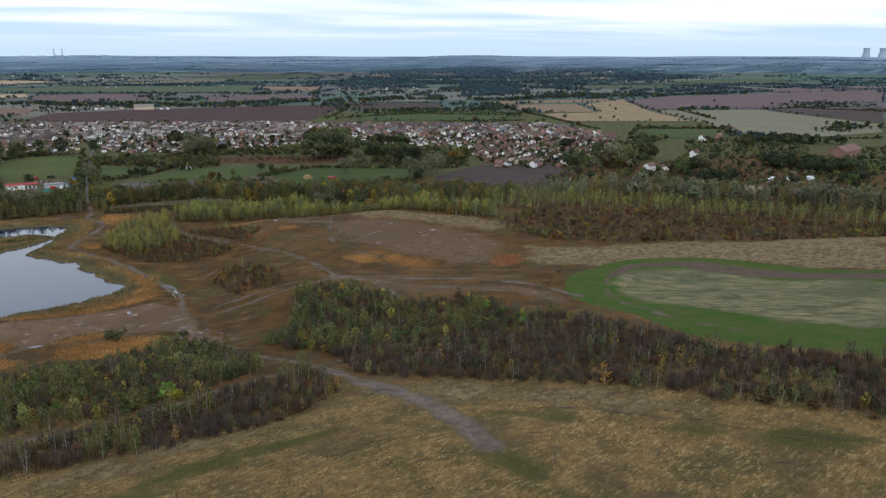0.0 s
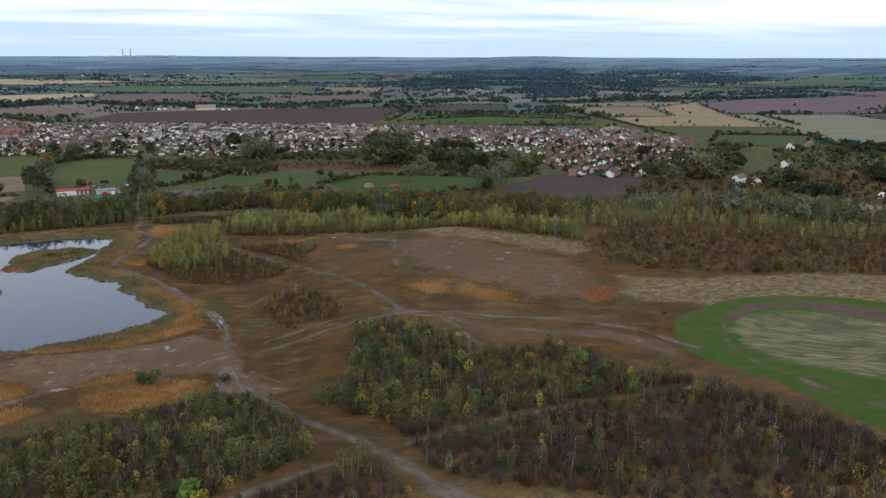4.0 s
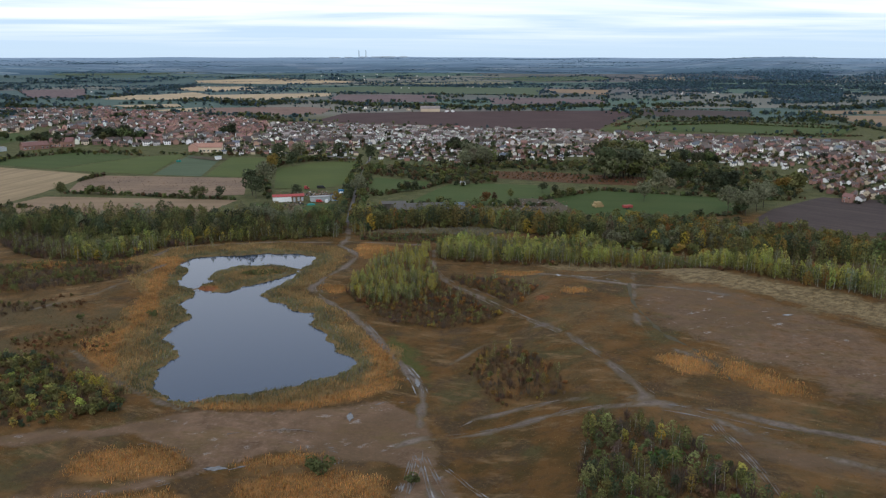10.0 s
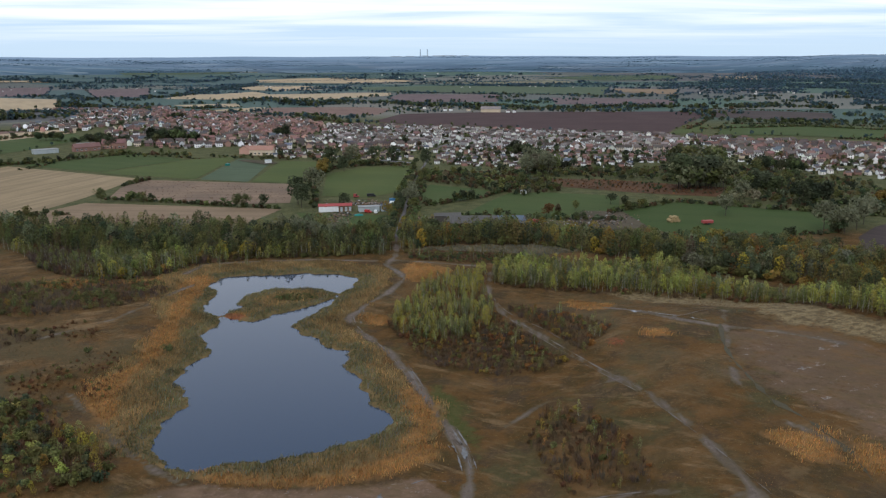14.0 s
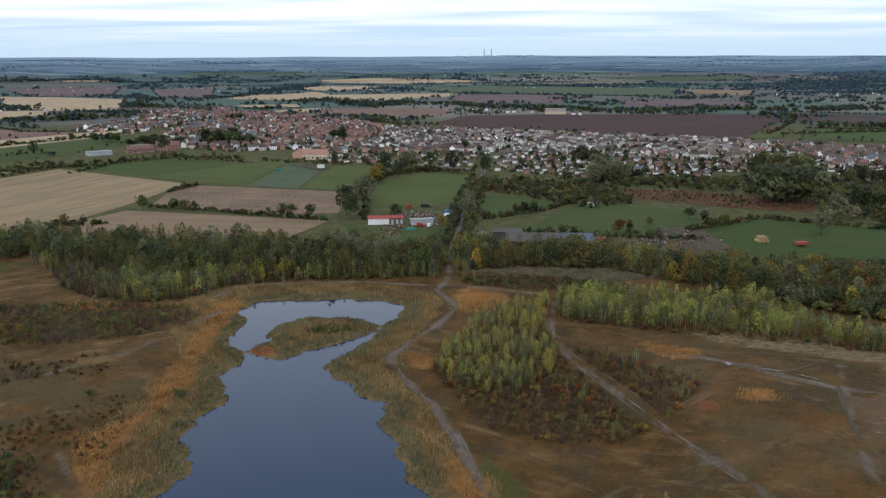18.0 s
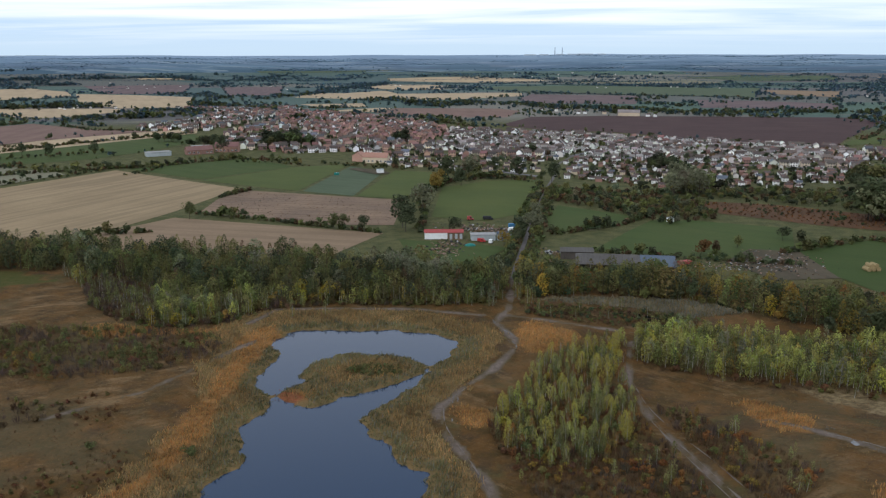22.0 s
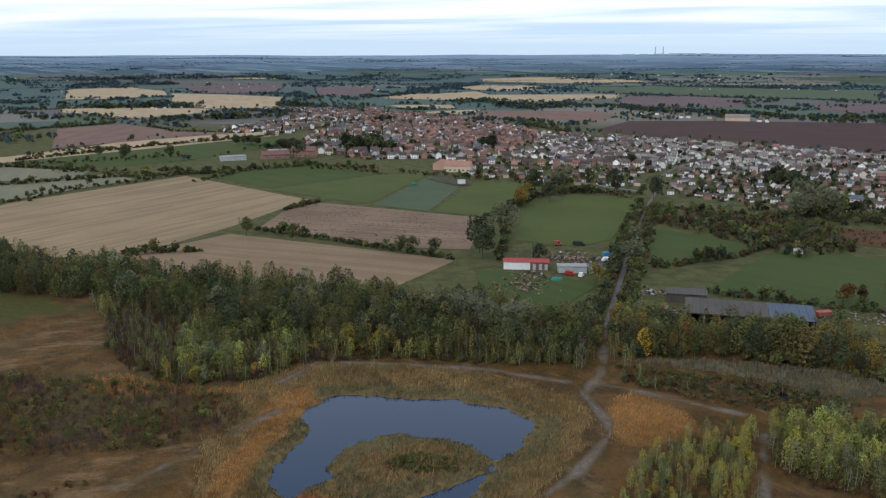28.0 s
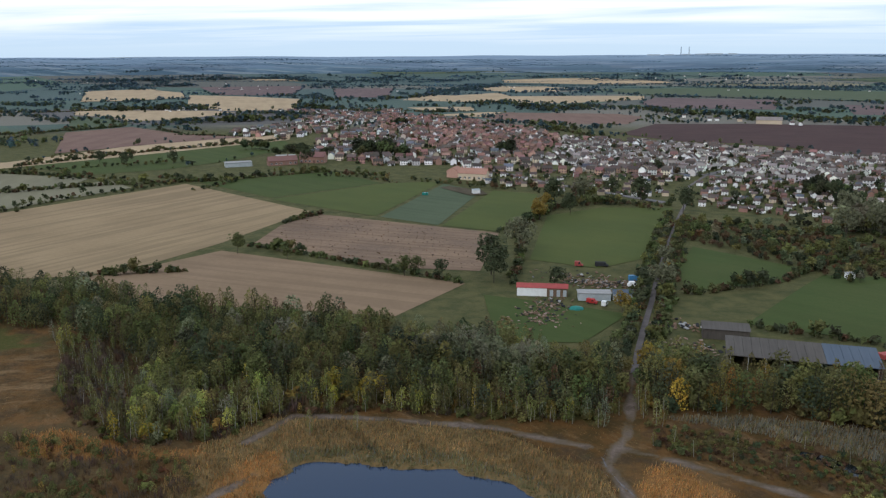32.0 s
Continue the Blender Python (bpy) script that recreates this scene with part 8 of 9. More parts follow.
SIZE = {"bung_g": (8.0, 6.6, 2.6, 4.8), "bung_w": (7.8, 6.6, 2.6, 4.9), "terr_g": (7.2, 7.0, 5.0, 7.2), "semi_b": (10.4, 6.8, 5.0, 7.4), "semi_r": (7.8, 6.8, 5.0, 7.4), "white_h": (8.8, 6.8, 5.0, 7.5), "buff_h": (8.8, 6.8, 5.0, 7.4), "slate_h": (9.4, 7.2, 5.0, 7.6), "buff_r": (8.4, 6.8, 5.0, 7.4), "salmon": (8.0, 6.8, 5.0, 7.6)}
COAT = {"bung_g": ((.80, .77, .70), (.225, .192, .172)), "bung_w": ((.78, .77, .74), (.09, .07, .06)), "terr_g": ((.80, .77, .70), (.205, .175, .158)), "semi_b": ((.32, .19, .15), (.10, .076, .066)), "semi_r": ((.34, .20, .155), (.185, .10, .082)),
        "white_h": ((.78, .77, .74), (.09, .07, .06)), "buff_h": ((.52, .44, .33), (.09, .07, .06)), "slate_h": ((.62, .60, .54), (.10, .11, .125)), "buff_r": ((.50, .42, .33), (.20, .115, .095)), "salmon": ((.50, .30, .23), (.20, .11, .09))}
BUILT = tinted("far_house_coats", 0.85, 0.12, 0.25)
wv, wc = [], []
for (x, y, t), k in crowd[520:]:
    w, d, e, r_ = SIZE[k]
    wall_c, roof_c = (np.array(c) * hr.uniform(.6, 1.35) * hr.uniform(.95, 1.05, 3) for c in COAT[k])
    hw, hd, o = w / 2, d / 2, .35
    dr = o * (r_ - e) / hd
    q = []
    for s in (-1, 1):
        q += [[(-hw, s * hd, -.4), (hw, s * hd, -.4), (hw, s * hd, e), (-hw, s * hd, e)], [(s * hw, -hd, -.4), (s * hw, hd, -.4), (s * hw, hd, e), (s * hw, -hd, e)], [(s * hw, -hd, e), (s * hw, hd, e), (s * hw, 0, r_), (s * hw, 0, r_)]]
    nw = len(q)
    for s in (-1, 1):
        q += [[(-hw - o, s * (hd + o), e - dr + .2), (hw + o, s * (hd + o), e - dr + .2), (hw + o, 0, r_ + .2), (-hw - o, 0, r_ + .2)], [(-hw - o, s * (hd + o), e - dr), (hw + o, s * (hd + o), e - dr), (hw + o, s * (hd + o), e - dr + .2), (-hw - o, s * (hd + o), e - dr + .2)]]
    nr = len(q)
    c0 = hw * hr.choice([-.7, .6])
    for s in (-1, 1):
        q += [[(c0 - .35, s * .3, r_ - .4), (c0 + .35, s * .3, r_ - .4), (c0 + .35, s * .3, r_ + 1.1), (c0 - .35, s * .3, r_ + 1.1)], [(c0 + s * .35, -.3, r_ - .4), (c0 + s * .35, .3, r_ - .4), (c0 + s * .35, .3, r_ + 1.1), (c0 + s * .35, -.3, r_ + 1.1)]]
    nc = len(q)
    for sx in np.arange(-hw + 1.5, hw - .6, 2.7):
        for st in range(2 if e > 4 else 1):
            for s in (-1, 1):
                q.append([(sx - .6, s * (hd + .03), .9 + 2.5 * st), (sx + .6, s * (hd + .03), .9 + 2.5 * st), (sx + .6, s * (hd + .03), 2.15 + 2.5 * st), (sx - .6, s * (hd + .03), 2.15 + 2.5 * st)])
    c, s_ = math.cos(radians(t)), math.sin(radians(t))
    v = np.array(q, float).reshape(-1, 3) / UNIT @ np.array([[c, s_, 0], [-s_, c, 0], [0, 0, 1]]) + np.array([x, y, 0])
    wv.append(v)
    tone = np.concatenate([np.tile(wall_c, (nw, 1)), np.tile(roof_c, (nr - nw, 1)), np.tile((.22, .12, .085), (nc - nr, 1)), np.tile((.05, .055, .06), (len(q) - nc, 1))])
    wc.append(np.repeat(tone, 4, 0))
wv = np.concatenate(wv)
me = bpy.data.meshes.new("far_houses")
fill_mesh(me, wv, np.arange(len(wv)).reshape(-1, 4))
paint_layer(me, "tint", np.concatenate(wc))
me.materials.append(BUILT)
tagged(new("far_houses", me), "far side of the village, close set brick and pale houses", "houses", kind="stuff")

# gardens, sheds and garden trees between the houses
vr = np.random.default_rng(9)
garden = []
for x, y, t in all_spots:
    for _ in range(4):
        a, d = vr.uniform(0, 6.28), vr.uniform(3.2, 6)
        garden.append((x + math.cos(a) * d, y + math.sin(a) * d, "bush", 14, float(vr.uniform(0.7, 2.4)), str(vr.choice(["dark", "green", "deep", "brown", "deep"]))))
    if vr.uniform() < 0.40:
        a, d = vr.uniform(0, 6.28), vr.uniform(7, 12)
        garden.append((x + math.cos(a) * d, y + math.sin(a) * d, "round", 60, float(vr.uniform(2.5, 6.0)), str(vr.choice(["dark", "deep", "dark", "green", "brown", "deep"]))))
plant_stuff("garden_shrubs", garden, "dark shrubs and small trees in village gardens", "shrubs", trunks=False)
# tall trees among the houses: x, y, spread, height; d dark, g green, s pale willow, o yellowing
VILLAGE_TREES = [
    (-206, 833, 18, 13.9, "d"), (-274, 1085, 10, 10.0, "d"), (-112, 873, 9, 9.8, "d"), (-275, 837, 11, 8.8, "d"), (-315, 849, 13, 8.6, "d"), (-239, 1058, 6, 8.3, "d"),
    (90, 730, 9, 12, "d"), (93, 675, 9, 14, "d"), (5, 802, 4, 9, "d"), (-183, 833, 8, 11, "d"), (-111, 870, 7, 12, "d"),
    (87, 739, 6, 9.8, "d"), (95, 636, 13, 11.3, "s"), (201, 646, 21, 17.6, "g"), (242, 632, 12, 10.4, "d"), (257, 632, 12, 9.7, "d")]
VILLAGE_TREES_W = [
    (-260, 813, 10, 11.3, "d"), (-241, 824, 7, 8.5, "d"), (-115, 888, 8, 7.8, "d"), (-41, 656, 5, 5.8, "d"), (-45, 629, 5, 9.1, "o"), (-2, 684, 3, 8.1, "d"),
    (-33, 688, 8, 8.9, "s"), (89, 722, 7, 11.0, "d"), (93, 635, 14, 13.5, "s"), (114, 645, 6, 9.5, "d"), (-278, 818, 8, 7.7, "d"), (-218, 828, 9, 8.5, "d"),
    (-181, 834, 5, 6.5, "d"), (172, 718, 5, 6.8, "d"), (-135, 818, 4, 6.2, "g"), (-252, 1036, 7, 6.2, "d"), (23, 836, 4, 4.4, "d")]
VILLAGE_TREES_E = [
    (177, 568, 19, 20.7, "g"), (184, 525, 7, 10.0, "s"), (206, 551, 12, 13.9, "d"), (220, 521, 12, 13.4, "d"), (255, 512, 10, 11.1, "o"), (366, 552, 9, 9.2, "d"),
    (341, 439, 14, 17.0, "s"), (388, 468, 11, 14.4, "d"), (369, 400, 15, 11.3, "d"), (348, 354, 14, 9.7, "d"), (449, 391, 25, 10.8, "d"), (453, 359, 24, 9.7, "d"),
    (526, 506, 12, 7.1, "d"), (561, 514, 13, 8.5, "d"), (406, 307, 11, 8.5, "d"), (361, 700, 8, 9.9, "d"), (584, 499, 21, 6.4, "d"), (433, 599, 6, 5.1, "d")]
LEAF = {"d": ["deep", "deep", "dark", "dark", "green"], "g": ["green", "dark", "silver", "green"], "s": ["silver", "silver", "birch"], "o": ["gold", "olive", "birch"]}
ct = []
for x, y, rad, h, tone in VILLAGE_TREES + VILLAGE_TREES_W + VILLAGE_TREES_E:
    for _ in range(max(2, int(rad * rad / 11))):
        a, d = vr.uniform(0, 6.28), rad * 0.8 * math.sqrt(vr.uniform(0, 1))
        ct.append((x + math.cos(a) * d, y + abs(math.sin(a)) * d * 1.3, "round", 300, float(vr.uniform(.65, 1.05)) * h, str(vr.choice(LEAF[tone]))))
plant_stuff("village_trees", ct, "dark mature trees standing among the houses", "trees")

# copses, field corners and hedge trees all over the plain
pr = np.random.default_rng(33)
copse = []


def on_plain(x, y):
    """True where neither a field nor the village lies."""
    px, py = np.array([x]), np.array([y])
    return not any(inside(px, py, o)[0] for o in laid) and not any(inside(px, py, z[0])[0] for z in ZONES)


# leaf tones by distance; the farther ones carry painted haze
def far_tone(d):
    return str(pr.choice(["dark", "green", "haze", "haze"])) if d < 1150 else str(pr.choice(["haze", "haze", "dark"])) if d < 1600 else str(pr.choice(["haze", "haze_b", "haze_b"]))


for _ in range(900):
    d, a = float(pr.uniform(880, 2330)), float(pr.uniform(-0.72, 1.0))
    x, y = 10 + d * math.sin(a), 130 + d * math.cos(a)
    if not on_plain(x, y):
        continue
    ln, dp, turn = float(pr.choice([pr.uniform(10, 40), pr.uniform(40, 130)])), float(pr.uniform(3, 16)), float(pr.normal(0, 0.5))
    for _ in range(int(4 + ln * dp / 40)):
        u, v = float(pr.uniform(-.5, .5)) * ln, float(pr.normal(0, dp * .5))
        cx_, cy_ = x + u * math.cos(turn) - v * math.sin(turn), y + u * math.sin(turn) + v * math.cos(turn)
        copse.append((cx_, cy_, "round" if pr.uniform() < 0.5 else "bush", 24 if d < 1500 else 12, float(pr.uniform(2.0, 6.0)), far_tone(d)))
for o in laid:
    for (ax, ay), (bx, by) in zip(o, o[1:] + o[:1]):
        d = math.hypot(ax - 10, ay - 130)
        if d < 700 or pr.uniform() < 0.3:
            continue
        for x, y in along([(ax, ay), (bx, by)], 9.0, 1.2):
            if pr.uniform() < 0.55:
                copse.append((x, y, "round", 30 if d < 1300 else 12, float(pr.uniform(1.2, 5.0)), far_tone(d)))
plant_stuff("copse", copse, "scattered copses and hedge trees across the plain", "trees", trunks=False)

# village streets
for pts in ([(33, 797), (60, 850), (120, 905), (150, 915)], [(-130, 775), (-40, 800), (33, 797), (120, 770), (230, 740)], [(-300, 960), (-200, 880), (-120, 800), (-60, 740), (10, 690)],
            [(-80, 905), (0, 890), (90, 866), (200, 830), (330, 760), (470, 700)], [(300, 560), (370, 610), (440, 690)], [(-345, 1170), (-230, 1060), (-120, 930)]):
    ribbon("road", pts, 4.6, MAT["tarmac"], "grey tarmac village street", "street", 0.3)

# ---------------------------------------------------------------- yard by the lane, and other single buildings


def place(root, x, y, turn):
    root.matrix_basis = pose(x, y, ground_z(x, y) + 0.1, 0, 0, turn)
    return root


def simple(name, label, category, pieces, x, y, turn, group=""):
    """A thing made of named box parts: part name, material, boxes."""
    root = tagged(new(name), label, category, group)
    for pname, mat, boxes in pieces:
        bm = bmesh.new()
        for b in boxes:
            box(bm, *b)
        bmesh.ops.bevel(bm, geom=bm.edges[:], offset=0.03, segments=1, affect="EDGES")
        part(pname, bm, MAT[mat], root)
    return place(root, x, y, turn)


# long low stable: white front, brown end, red sheet roof
stable = tagged(new("stable_block"), "long white stable with a faded red sheet roof", "stable")
bm = bmesh.new()
box(bm, -8, -2, -.3, 1.5, 2, 2.7)
part("white_wall", bm, MAT["paint_white"], stable, "white painted boards")
bm = bmesh.new()
box(bm, 1.5, -2, -.3, 8, 2, 2.6)
part("timber_wall", bm, MAT["timber"], stable, "bare brown boards")
for x in (2.4, 4.6, 6.6):
    bm = bmesh.new()
    box(bm, x, -2.08, 0, x + 1.1, -1.98, 2.1)
    part("stable_door", bm, MAT["steel_pale"], stable)
bm = bmesh.new()
slab_roof(bm, 16, 4, 2.7, 3.6, .25, .08)
part("roof", bm, MAT["red_sheeting"], stable)
place(stable, -24, 511.5, 9)

shed = tagged(new("flat_shed"), "pale grey flat roofed shed in the yard", "shed")
bm = bmesh.new()
box(bm, -5, -2, -.3, 5, 2, 2.3)
part("wall", bm, MAT["steel_pale"], shed)
bm = bmesh.new()
box(bm, -5.3, -2.3, 2.3, 5.3, 2.3, 2.45)
part("roof", bm, MAT["concrete"], shed)
place(shed, -7.5, 511, 12)
cabin = tagged(new("blue_cabin"), "pale cabin with a light blue sheet roof", "cabin")
bm = bmesh.new()
gabled(bm, 6, 4, 2.4, 3.2)
part("wall", bm, MAT["steel_pale"], cabin)
bm = bmesh.new()
slab_roof(bm, 6, 4, 2.4, 3.2, .2, .08)
part("roof", bm, MAT["steel_blue"], cabin)
bm = bmesh.new()
box(bm, -1.6, -2.1, 0, .6, -1.98, 2.1)
part("shutter", bm, MAT["paint_blue"], cabin, "blue roller shutter")
place(cabin, 1.2, 512.5, 14)


def vehicle(name, label, category, body, x, y, turn, ln=4.6, wd=1.9, ht=2.0, van=True):
    root = tagged(new(name), label, category)
    bm = bmesh.new()
    prof = [(-ln / 2, .35), (ln / 2, .35), (ln / 2, .95), (ln / 2 - .9, 1.1), (ln / 2 - 1.5, ht), (-ln / 2, ht)] if van else [(-ln / 2, .35), (ln / 2, .35), (ln / 2, .8), (ln / 2 - 1.1, .95), (ln / 2 - 1.8, ht), (-ln / 2 + .9, ht), (-ln / 2, 1.0)]
    a = [bm.verts.new((p, -wd / 2, q)) for p, q in prof]
    b = [bm.verts.new((p, wd / 2, q)) for p, q in prof]
    bm.faces.new(a)
    bm.faces.new(b[::-1])
    for i in range(len(prof)):
        bm.faces.new((a[i - 1], b[i - 1], b[i], a[i]))
    bmesh.ops.recalc_face_normals(bm, faces=bm.faces[:])
    bmesh.ops.bevel(bm, geom=bm.edges[:], offset=0.08, segments=2, affect="EDGES")
    part("body", bm, MAT[body], root)
    bm = bmesh.new()
    box(bm, ln / 2 - 2.3, -wd / 2 - .015, 1.15, ln / 2 - 1.45, wd / 2 + .015, ht - .25)
    part("cab_glazing", bm, MAT["glass"], root)
    for sx in (-ln / 2 + .9, ln / 2 - .9):
        for sy in (-1, 1):
            bm = bmesh.new()
            bmesh.ops.create_cone(bm, cap_ends=True, segments=14, radius1=.34, radius2=.34, depth=.22, matrix=pose(sx, sy * (wd / 2 - .1), .34, 90, 0, 0))
            part("wheel", bm, MAT["rubber"], root)
    place(root, x, y, turn)
    root.matrix_basis = root.matrix_basis @ Matrix.Scale(0.75, 4)
    return root


vehicle("red_van", "red van parked in the yard", "van", "paint_red", -7.5, 506.0, -15)
vehicle("white_van", "white box van parked by the shed", "van", "paint_white", -3.6, 504.5, 80, 3.4, 1.9, 2.3)
vehicle("blue_lorry", "blue lorry among scrap by the lane", "lorry", "paint_blue", 4.0, 535, 20, 6.5, 2.4, 2.8)
vehicle("white_caravan", "white caravan on the yard's edge", "caravan", "paint_white", 3.6, 528, 15, 5.0, 2.1, 2.4, False)
vehicle("dark_lorry", "dark flat lorry at the pasture edge", "lorry", "rubber", -9, 552, 5, 6.5, 2.3, 2.2)
vehicle("red_trailer", "red livestock trailer at the pasture edge", "trailer", "red_sheeting", -17, 550, 10, 4.0, 2.1, 2.5)


def heap(name, label, category, spots_, mats, seed, size=1.0):
    """A heap of thrown-down boards, sheets and lumps, as one piece of stuff."""
    r = np.random.default_rng(seed)
    bm = bmesh.new()
    for x, y, rx, ry, n in spots_:
        for _ in range(n):
            px, py = r.normal(x, rx), r.normal(y, ry)
            s = r.uniform(.3, 1.2, 3) * np.array([1.2, .8, .35]) * size
            m = pose(px, py, float(r.uniform(.1, .7)), float(r.normal(0, 18)), float(r.normal(0, 18)), float(r.uniform(0, 360)))
            before = len(bm.faces)
            v = [bm.verts.new(m @ Vector((sx * s[0], sy * s[1], sz * s[2]))) for sx in (-1, 1) for sy in (-1, 1) for sz in (-1, 1)]
            k = int(r.integers(0, len(mats)))
            for f in ((0, 1, 3, 2), (4, 6, 7, 5), (0, 4, 5, 1), (2, 3, 7, 6), (0, 2, 6, 4), (1, 5, 7, 3)):
                bm.faces.new([v[i] for i in f]).material_index = k
    me = bpy.data.meshes.new(name)
    bm.to_mesh(me)
    bm.free()
    for k in mats:
        me.materials.append(MAT[k])
    return tagged(new(name, me), label, category, kind="stuff")


heap("scrap_heap", "scattered scrap timber and sheet metal behind the stable", "scrap", [(-12, 528, 6, 3, 130), (-2, 530, 4, 4, 90), (-18, 535, 6, 3, 60), (-20, 500, 3, 4, 60)], ["timber", "rust", "timber", "concrete", "rubber", "timber", "steel_grey", "timber", "rust"], 3, .45)
heap("scrap_heap", "piles of pale scrap beside the lane and barn", "scrap", [(17, 492, 3, 3, 30), (22, 490, 3, 2, 30), (20, 476, 3, 2, 26), (26, 473, 2, 2, 22)], ["rust", "concrete", "timber", "rubber", "timber", "rust", "steel_grey"], 4, .5)
heap("rubble", "pale rubble and earth heaps by the straw stack", "rubble", [(100, 486, 8, 8, 260), (84, 478, 6, 4, 120), (110, 492, 5, 8, 90)], ["rust", "timber", "concrete", "timber", "rubber"], 6, .32)
heap("garden_beds", "timber edged allotment beds and pallets", "allotment", [(-21, 489, 4, 5, 130)], ["timber", "timber", "rust", "rubber"], 8, .42)
bm = bmesh.new()
bmesh.ops.create_uvsphere(bm, u_segments=14, v_segments=6, radius=1.0, matrix=Matrix.Translation((0, 0, 0)) @ Matrix.Diagonal((2.4, 1.8, .9, 1)))
tarp = tagged(new("tarpaulin"), "green tarpaulin over a heap in the yard", "tarpaulin")
part("sheet", bm, MAT["paint_green"], tarp)
place(tarp, -11.5, 499, 10)

# the long barn beyond the trees: grey-brown roof with a blue-grey end
barn = tagged(new("long_barn"), "long open fronted barn with a grey sheet roof", "barn")
bm = bmesh.new()
box(bm, -17, 4.8, -.3, 17, 5.0, 4.8)
box(bm, -17, -5, -.3, -16.8, 4.8, 4.4)
box(bm, 16.8, -5, -.3, 17, 4.8, 4.4)
part("wall", bm, MAT["steel_grey"], barn)
for i, x in enumerate(np.linspace(-16.4, 16.4, 9)):
    bm = bmesh.new()
    box(bm, x - .12, -4.9, -.3, x + .12, -4.66, 3.6)
    part("post", bm, MAT["concrete"], barn)


def lean_roof(bm, x0, x1, y0, y1, z0, z1, thick=.12):
    p = [(x0, y0, z0), (x1, y0, z0), (x1, y1, z1), (x0, y1, z1)]
    v = [bm.verts.new(q) for q in p] + [bm.verts.new((q[0], q[1], q[2] + thick)) for q in p]
    for f in ((3, 2, 1, 0), (4, 5, 6, 7), (0, 1, 5, 4), (1, 2, 6, 5), (2, 3, 7, 6), (3, 0, 4, 7)):
        bm.faces.new([v[i] for i in f])


n_sheet = 17
for i in range(n_sheet):
    bm = bmesh.new()
    x0 = -17.4 + i * 2.05
    lean_roof(bm, x0, x0 + 2.0, -5.4, 5.3, 3.7 + .02 * (i % 2), 5.1 + .02 * (i % 2))
    part("roof_sheet", bm, MAT["steel_grey" if i < 11 else "steel_blue"], barn)
place(barn, 47, 466, 0)
shed2 = tagged(new("small_barn"), "low grey barn behind the long barn", "barn")
bm = bmesh.new()
box(bm, -6, -2.4, -.3, 6, 2.4, 2.7)
part("wall", bm, MAT["steel_grey"], shed2)
bm = bmesh.new()
lean_roof(bm, -6.3, 6.3, -2.8, 2.7, 2.75, 3.3)
part("roof", bm, MAT["steel_grey"], shed2)
place(shed2, 30.5, 485, 2)
simple("field_shelter", "small white field shelter", "shelter", [("wall", "paint_white", [(-1.4, -1, -.2, 1.4, 1, 1.9)]), ("roof", "concrete", [(-1.6, -1.2, 1.93, 1.6, 1.2, 2.03)])], 74, 558, 20)
simple("farm_trailer", "red farm trailer by the barn", "trailer", [("body", "red_sheeting", [(-2.4, -1.1, .7, 2.4, 1.1, 1.9)]), ("axle", "rubber", [(-.5, -1.25, 0, .5, 1.25, .9)])], 69, 478, 30)
simple("farm_trailer", "red farm trailer in the pasture", "trailer", [("body", "red_sheeting", [(-2.4, -1.1, .7, 2.4, 1.1, 1.9)]), ("axle", "rubber", [(-.5, -1.25, 0, .5, 1.25, .9)])], 147, 474, 10)

# straw stack on the pasture: rounded bales under a sagging top
stack = tagged(new("straw_stack"), "weathered straw stack on the pasture", "straw stack")
for lx, ly, lz in ((-1.8, 0, .75), (0, 0, .8), (1.8, 0, .75), (-.9, 0, 2.0), (.9, 0, 2.0)):
    bm = bmesh.new()
    bmesh.ops.create_cone(bm, cap_ends=True, segments=16, radius1=.85, radius2=.85, depth=3.2, matrix=pose(lx, ly, lz, 90, 0, 0))
    bmesh.ops.bevel(bm, geom=bm.edges[:], offset=.08, segments=1, affect="EDGES")
    part("bale", bm, MAT["straw"], stack)
place(stack, 133.5, 480, 15)

# the long cream hall with an orange roof at the village edge
hall = house("long_hall", "long cream hall with a faded orange tiled roof", "hall", 18, 7, 4.2, 7.0, "wall_buff", "roof_orange", 1, 2, (-.4, -.3))
hall.matrix_basis = pose(-105, 742, 0, 0, 0, -4)
hall2 = house("long_hall", "salmon brick annexe beside the cream hall", "hall", 8, 8, 4.0, 6.4, "wall_salmon", "roof_orange", 1, 2, ())
hall2.matrix_basis = pose(-119, 750, 0, 0, 0, 80)
school = house("school", "red brick school with a red tiled roof", "school", 20, 8, 3.4, 6.0, "wall_brick", "roof_red", 1, 2, (.2,))
school.matrix_basis = pose(-252, 775, 0, 0, 0, 40)
school2 = house("school", "red brick school wing with a red roof", "school", 18, 9, 4.5, 7.5, "wall_brick", "roof_red", 1, 2, ())
school2.matrix_basis = pose(-236, 792, 0, 0, 0, 10)
simple("flat_classroom", "white flat roofed classroom block", "classroom", [("wall", "steel_pale", [(-9, -4, -.3, 9, 4, 2.9)]), ("roof", "concrete", [(-9.3, -4.3, 2.93, 9.3, 4.3, 3.1)])], -278, 760, 38)
simple("flat_classroom", "white flat roofed classroom block", "classroom", [("wall", "steel_pale", [(-7, -4, -.3, 7, 4, 3.2)]), ("roof", "concrete", [(-7.3, -4.3, 3.23, 7.3, 4.3, 3.4)])], -262, 800, 30)
simple("garden_building", "small white building on a gravel yard", "building", [("wall", "paint_white", [(-2, -1.5, -.2, 2, 1.5, 2.4)]), ("roof", "steel_pale", [(-2.2, -1.7, 2.43, 2.2, 1.7, 2.55)])], -91, 692, 30)
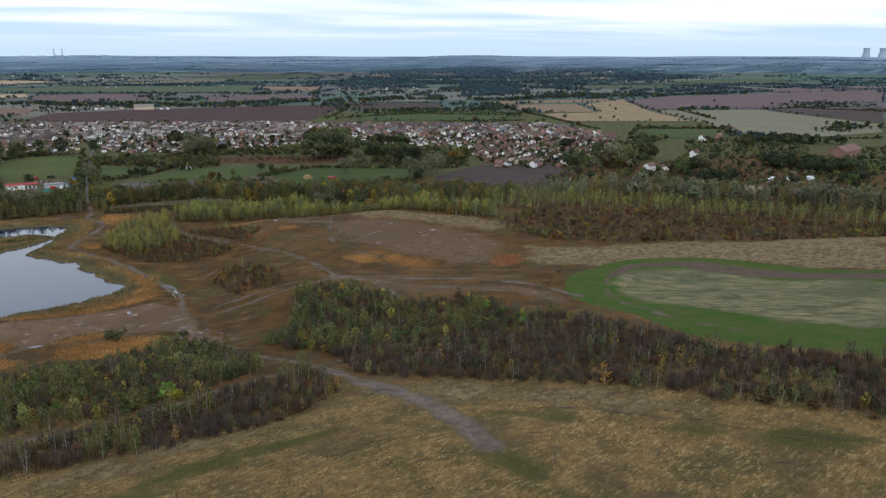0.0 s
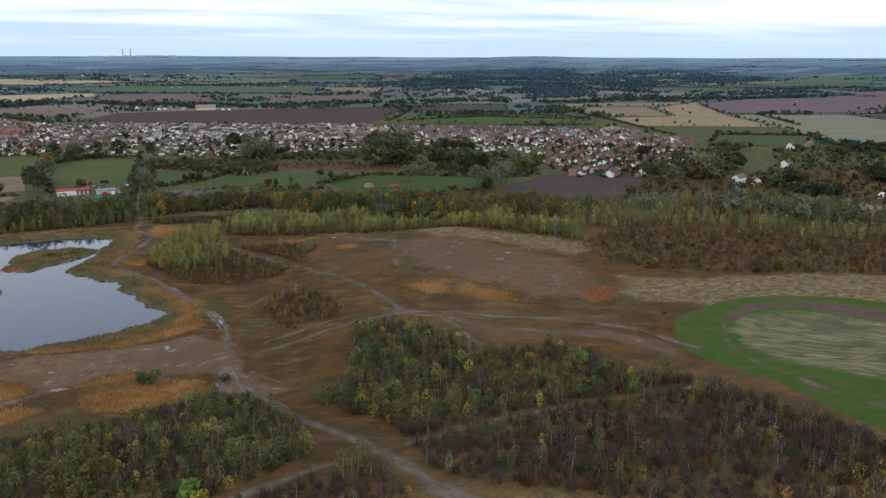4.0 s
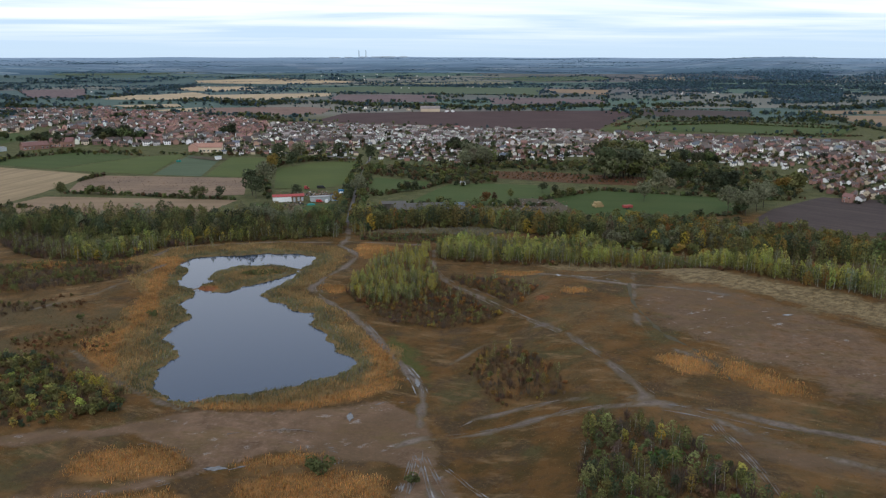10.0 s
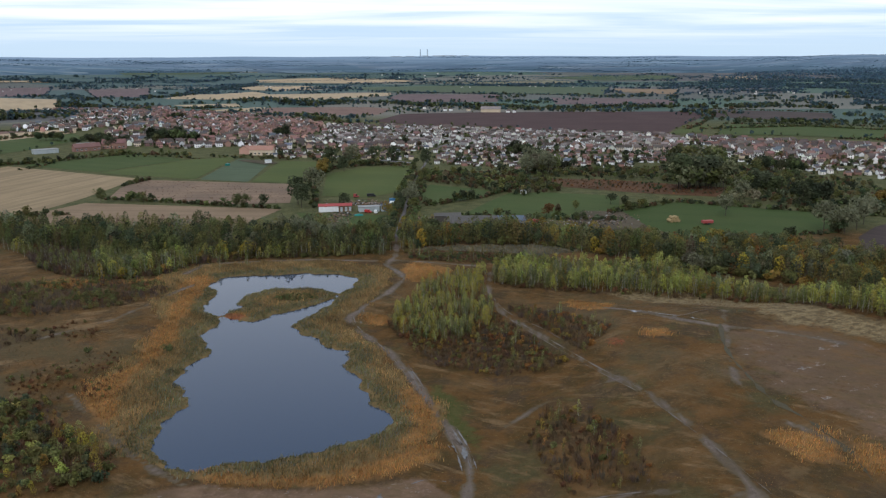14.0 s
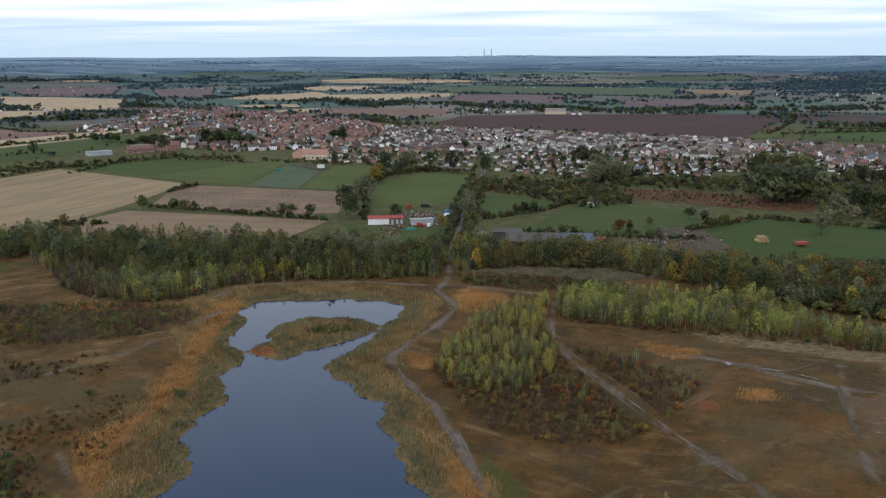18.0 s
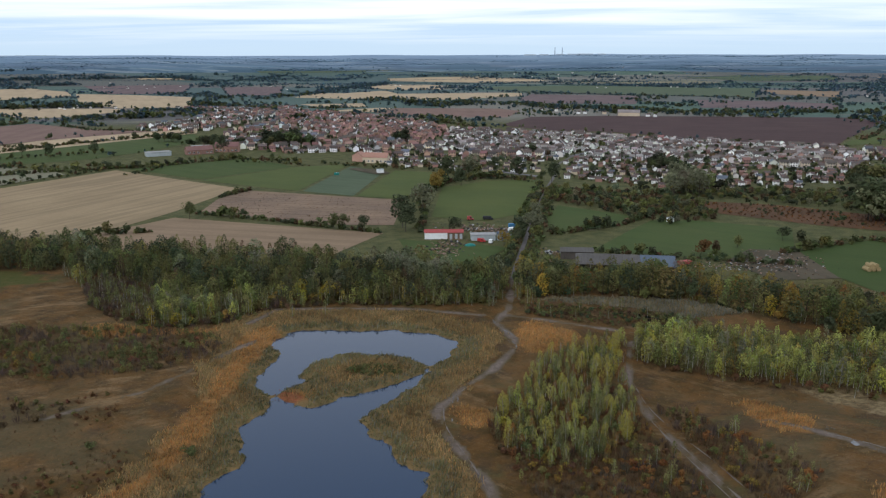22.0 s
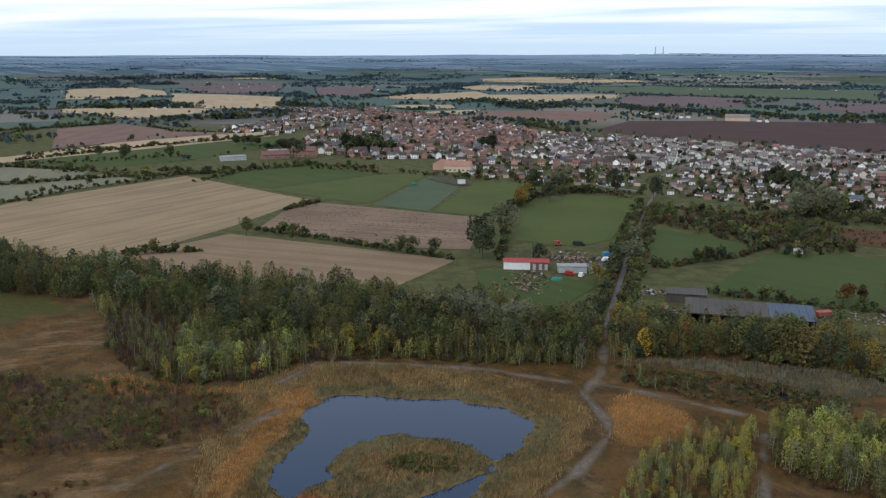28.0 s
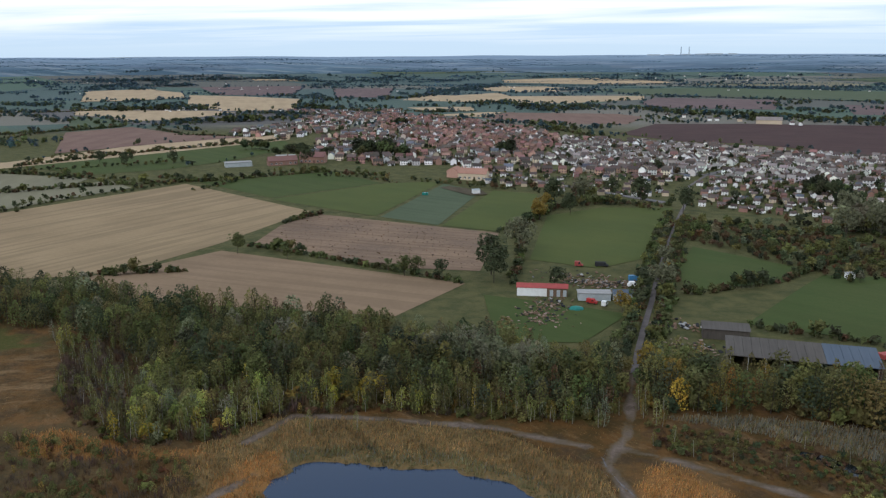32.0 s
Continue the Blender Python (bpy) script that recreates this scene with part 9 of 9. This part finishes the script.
flat_poly("yard", [(-112, 712), (-90, 702), (-84, 690), (-92, 684), (-116, 706)], 0.42, CROP["debris"], "pale gravel yard at the field corner", "yard")
simple("green_tank", "turquoise water tank beside a field track", "tank", [("body", "paint_green", [(-1.6, -1, 0, 1.6, 1, 1.3)]), ("cap", "steel_pale", [(-.4, -.4, 1.33, .4, .4, 1.5)])], -117, 681, 10)

# farms beyond the ploughed field
for x, y, t, kind in ((46, 1234, 5, "wall_white"), (54, 1236, -8, "wall_white"), (128, 1195, 10, "wall_white"), (18, 1278, 0, "wall_render"), (136, 1190, 70, "wall_white"), (-2, 1279, 10, "wall_white"), (78, 1232, 20, "wall_buff")):
    h_ = house("farmhouse", "pale farmhouse beyond the ploughed field", "farmhouse", 7, 5.4, 4.1, 6.0, kind, "roof_brown", 2, 0, (.3,))
    h_.matrix_basis = pose(x, y, 0, 0, 0, t) @ Matrix.Scale(1 / UNIT, 4)
fb = house("farm_barn", "long tan barn with a grey roof", "barn", 26, 12, 4.5, 7.5, "wall_buff", "roof_grey", 1, 0, ())
fb.matrix_basis = pose(106, 1204, 0, 0, 0, -4)
ft = along([(-20, 1296), (40, 1262), (100, 1232), (150, 1210)], 6, 5)
# most of these trees take the leaf tone with haze in it
plant_stuff("farm_trees", mixed(ft, [(1, "round", 46, 3, 6, "dark"), (2, "round", 46, 3, 6, "green"), (4, "round", 46, 3, 6, "haze")]), "trees sheltering the far farms", "trees")
# works and yards east of the village
wk = house("workshop", "red brick workshop with a red roof", "workshop", 34, 12, 5, 8.5, "wall_brick", "roof_red", 1, 1, ())
wk.matrix_basis = pose(535, 424, ground_z(535, 424), 0, 0, 20)
for x, y, t in ((398, 352, 20), (390, 345, 60), (402, 340, 10), (384, 352, 30), (394, 334, 80), (375, 345, 15)):
    vehicle("white_lorry", "white lorry in a yard among trees", "lorry", "paint_white", x, y, t, 8, 2.5, 3.0)
for x, y, t, kd in ((520, 560, 30, "wall_white"), (545, 566, 30, "wall_brick"), (352, 412, 60, "wall_render"), (350, 424, 20, "wall_white"), (430, 470, 20, "wall_white")):
    h_ = house("farmhouse", "pale house among dark trees", "house", 10, 6, 4.2, 6.4, kd, "roof_red", 2, 0, (.3,))
    h_.matrix_basis = pose(x, y, ground_z(x, y), 0, 0, t) @ Matrix.Scale(0.8, 4)

# scattered far villages
fr = np.random.default_rng(31)
far_kind = house("far_cottage", "distant pale cottage in farmland", "cottage", 9, 7, 4.6, 7, "wall_render", "roof_brown", 2, 0, ())
fs = []
for cx_, cy_, n, sp in ((-640, 1260, 12, 50), (-330, 1980, 14, 110), (700, 1750, 9, 90), (1150, 1900, 12, 130), (-900, 1900, 10, 120), (300, 2060, 10, 120), (1150, 1950, 12, 150), (-1250, 1850, 9, 150), (40, 2400, 12, 160), (1500, 1900, 10, 160), (900, 1350, 6, 50)):
    fs += [(float(fr.normal(cx_, sp)), float(fr.normal(cy_, sp * .5)), float(fr.uniform(0, 180))) for _ in range(n)]
settle(far_kind, fs, "cottages in the far farmland")

# the power station on the skyline
for x in (0.4, 24.4):
    root = tagged(new("power_station_stack"), "tall thin concrete stack on the skyline", "chimney", "power station stacks")
    bm = bmesh.new()
    bmesh.ops.create_cone(bm, cap_ends=True, segments=16, radius1=1.7, radius2=1.3, depth=27, matrix=Matrix.Translation((0, 0, 13.5)))
    part("shaft", bm, MAT["haze_grey"], root)
    bm = bmesh.new()
    bmesh.ops.create_cone(bm, cap_ends=True, segments=16, radius1=1.5, radius2=1.4, depth=1.2, matrix=Matrix.Translation((0, 0, 27.6)))
    part("cap", bm, MAT["haze_grey"], root)
    root.matrix_basis = pose(x, 2960, ground_z(x, 2960) - 1)
for x, w in ((62, 39), (101, 45), (153, 26), (-35, 28), (-81, 39), (16, 26)):
    simple("power_station_hall", "grey power station hall on the skyline", "hall", [("wall", "haze_grey", [(-w / 2, -8, -3, w / 2, 8, 5.8)]), ("roof", "concrete", [(-w / 2, -8, 5.85, w / 2, 8, 6.4)])], x, 2945, 0)
for ang, r_ in ((54.05, 2890), (54.95, 2905), (55.8, 2915), (56.7, 2920)):
    x, y = 10 + r_ * math.sin(radians(ang)), 130 + r_ * math.cos(radians(ang))
    root = tagged(new("cooling_tower"), "grey concrete cooling tower on the skyline", "cooling tower", "cooling towers")
    bm = bmesh.new()
    rings = []
    for k in range(9):
        z = k / 8
        rad = 15.5 * math.sqrt(.36 + (z - .72) ** 2 * 1.25)
        rings.append([bm.verts.new((rad * math.cos(t), rad * math.sin(t), z * 33.5)) for t in np.linspace(0, 2 * math.pi, 24, endpoint=False)])
    for a, b in zip(rings, rings[1:]):
        for i in range(24):
            bm.faces.new((a[i - 1], a[i], b[i], b[i - 1]))
    part("shell", bm, MAT["haze_grey"], root)
    root.matrix_basis = pose(x, y, ground_z(x, y) - 2)

# ---------------------------------------------------------------- the plan set out in metres
for o in scene.objects:
    if o.parent is None and o.type in ("MESH", "EMPTY"):
        o.matrix_basis = Matrix.Scale(UNIT, 4) @ o.matrix_basis
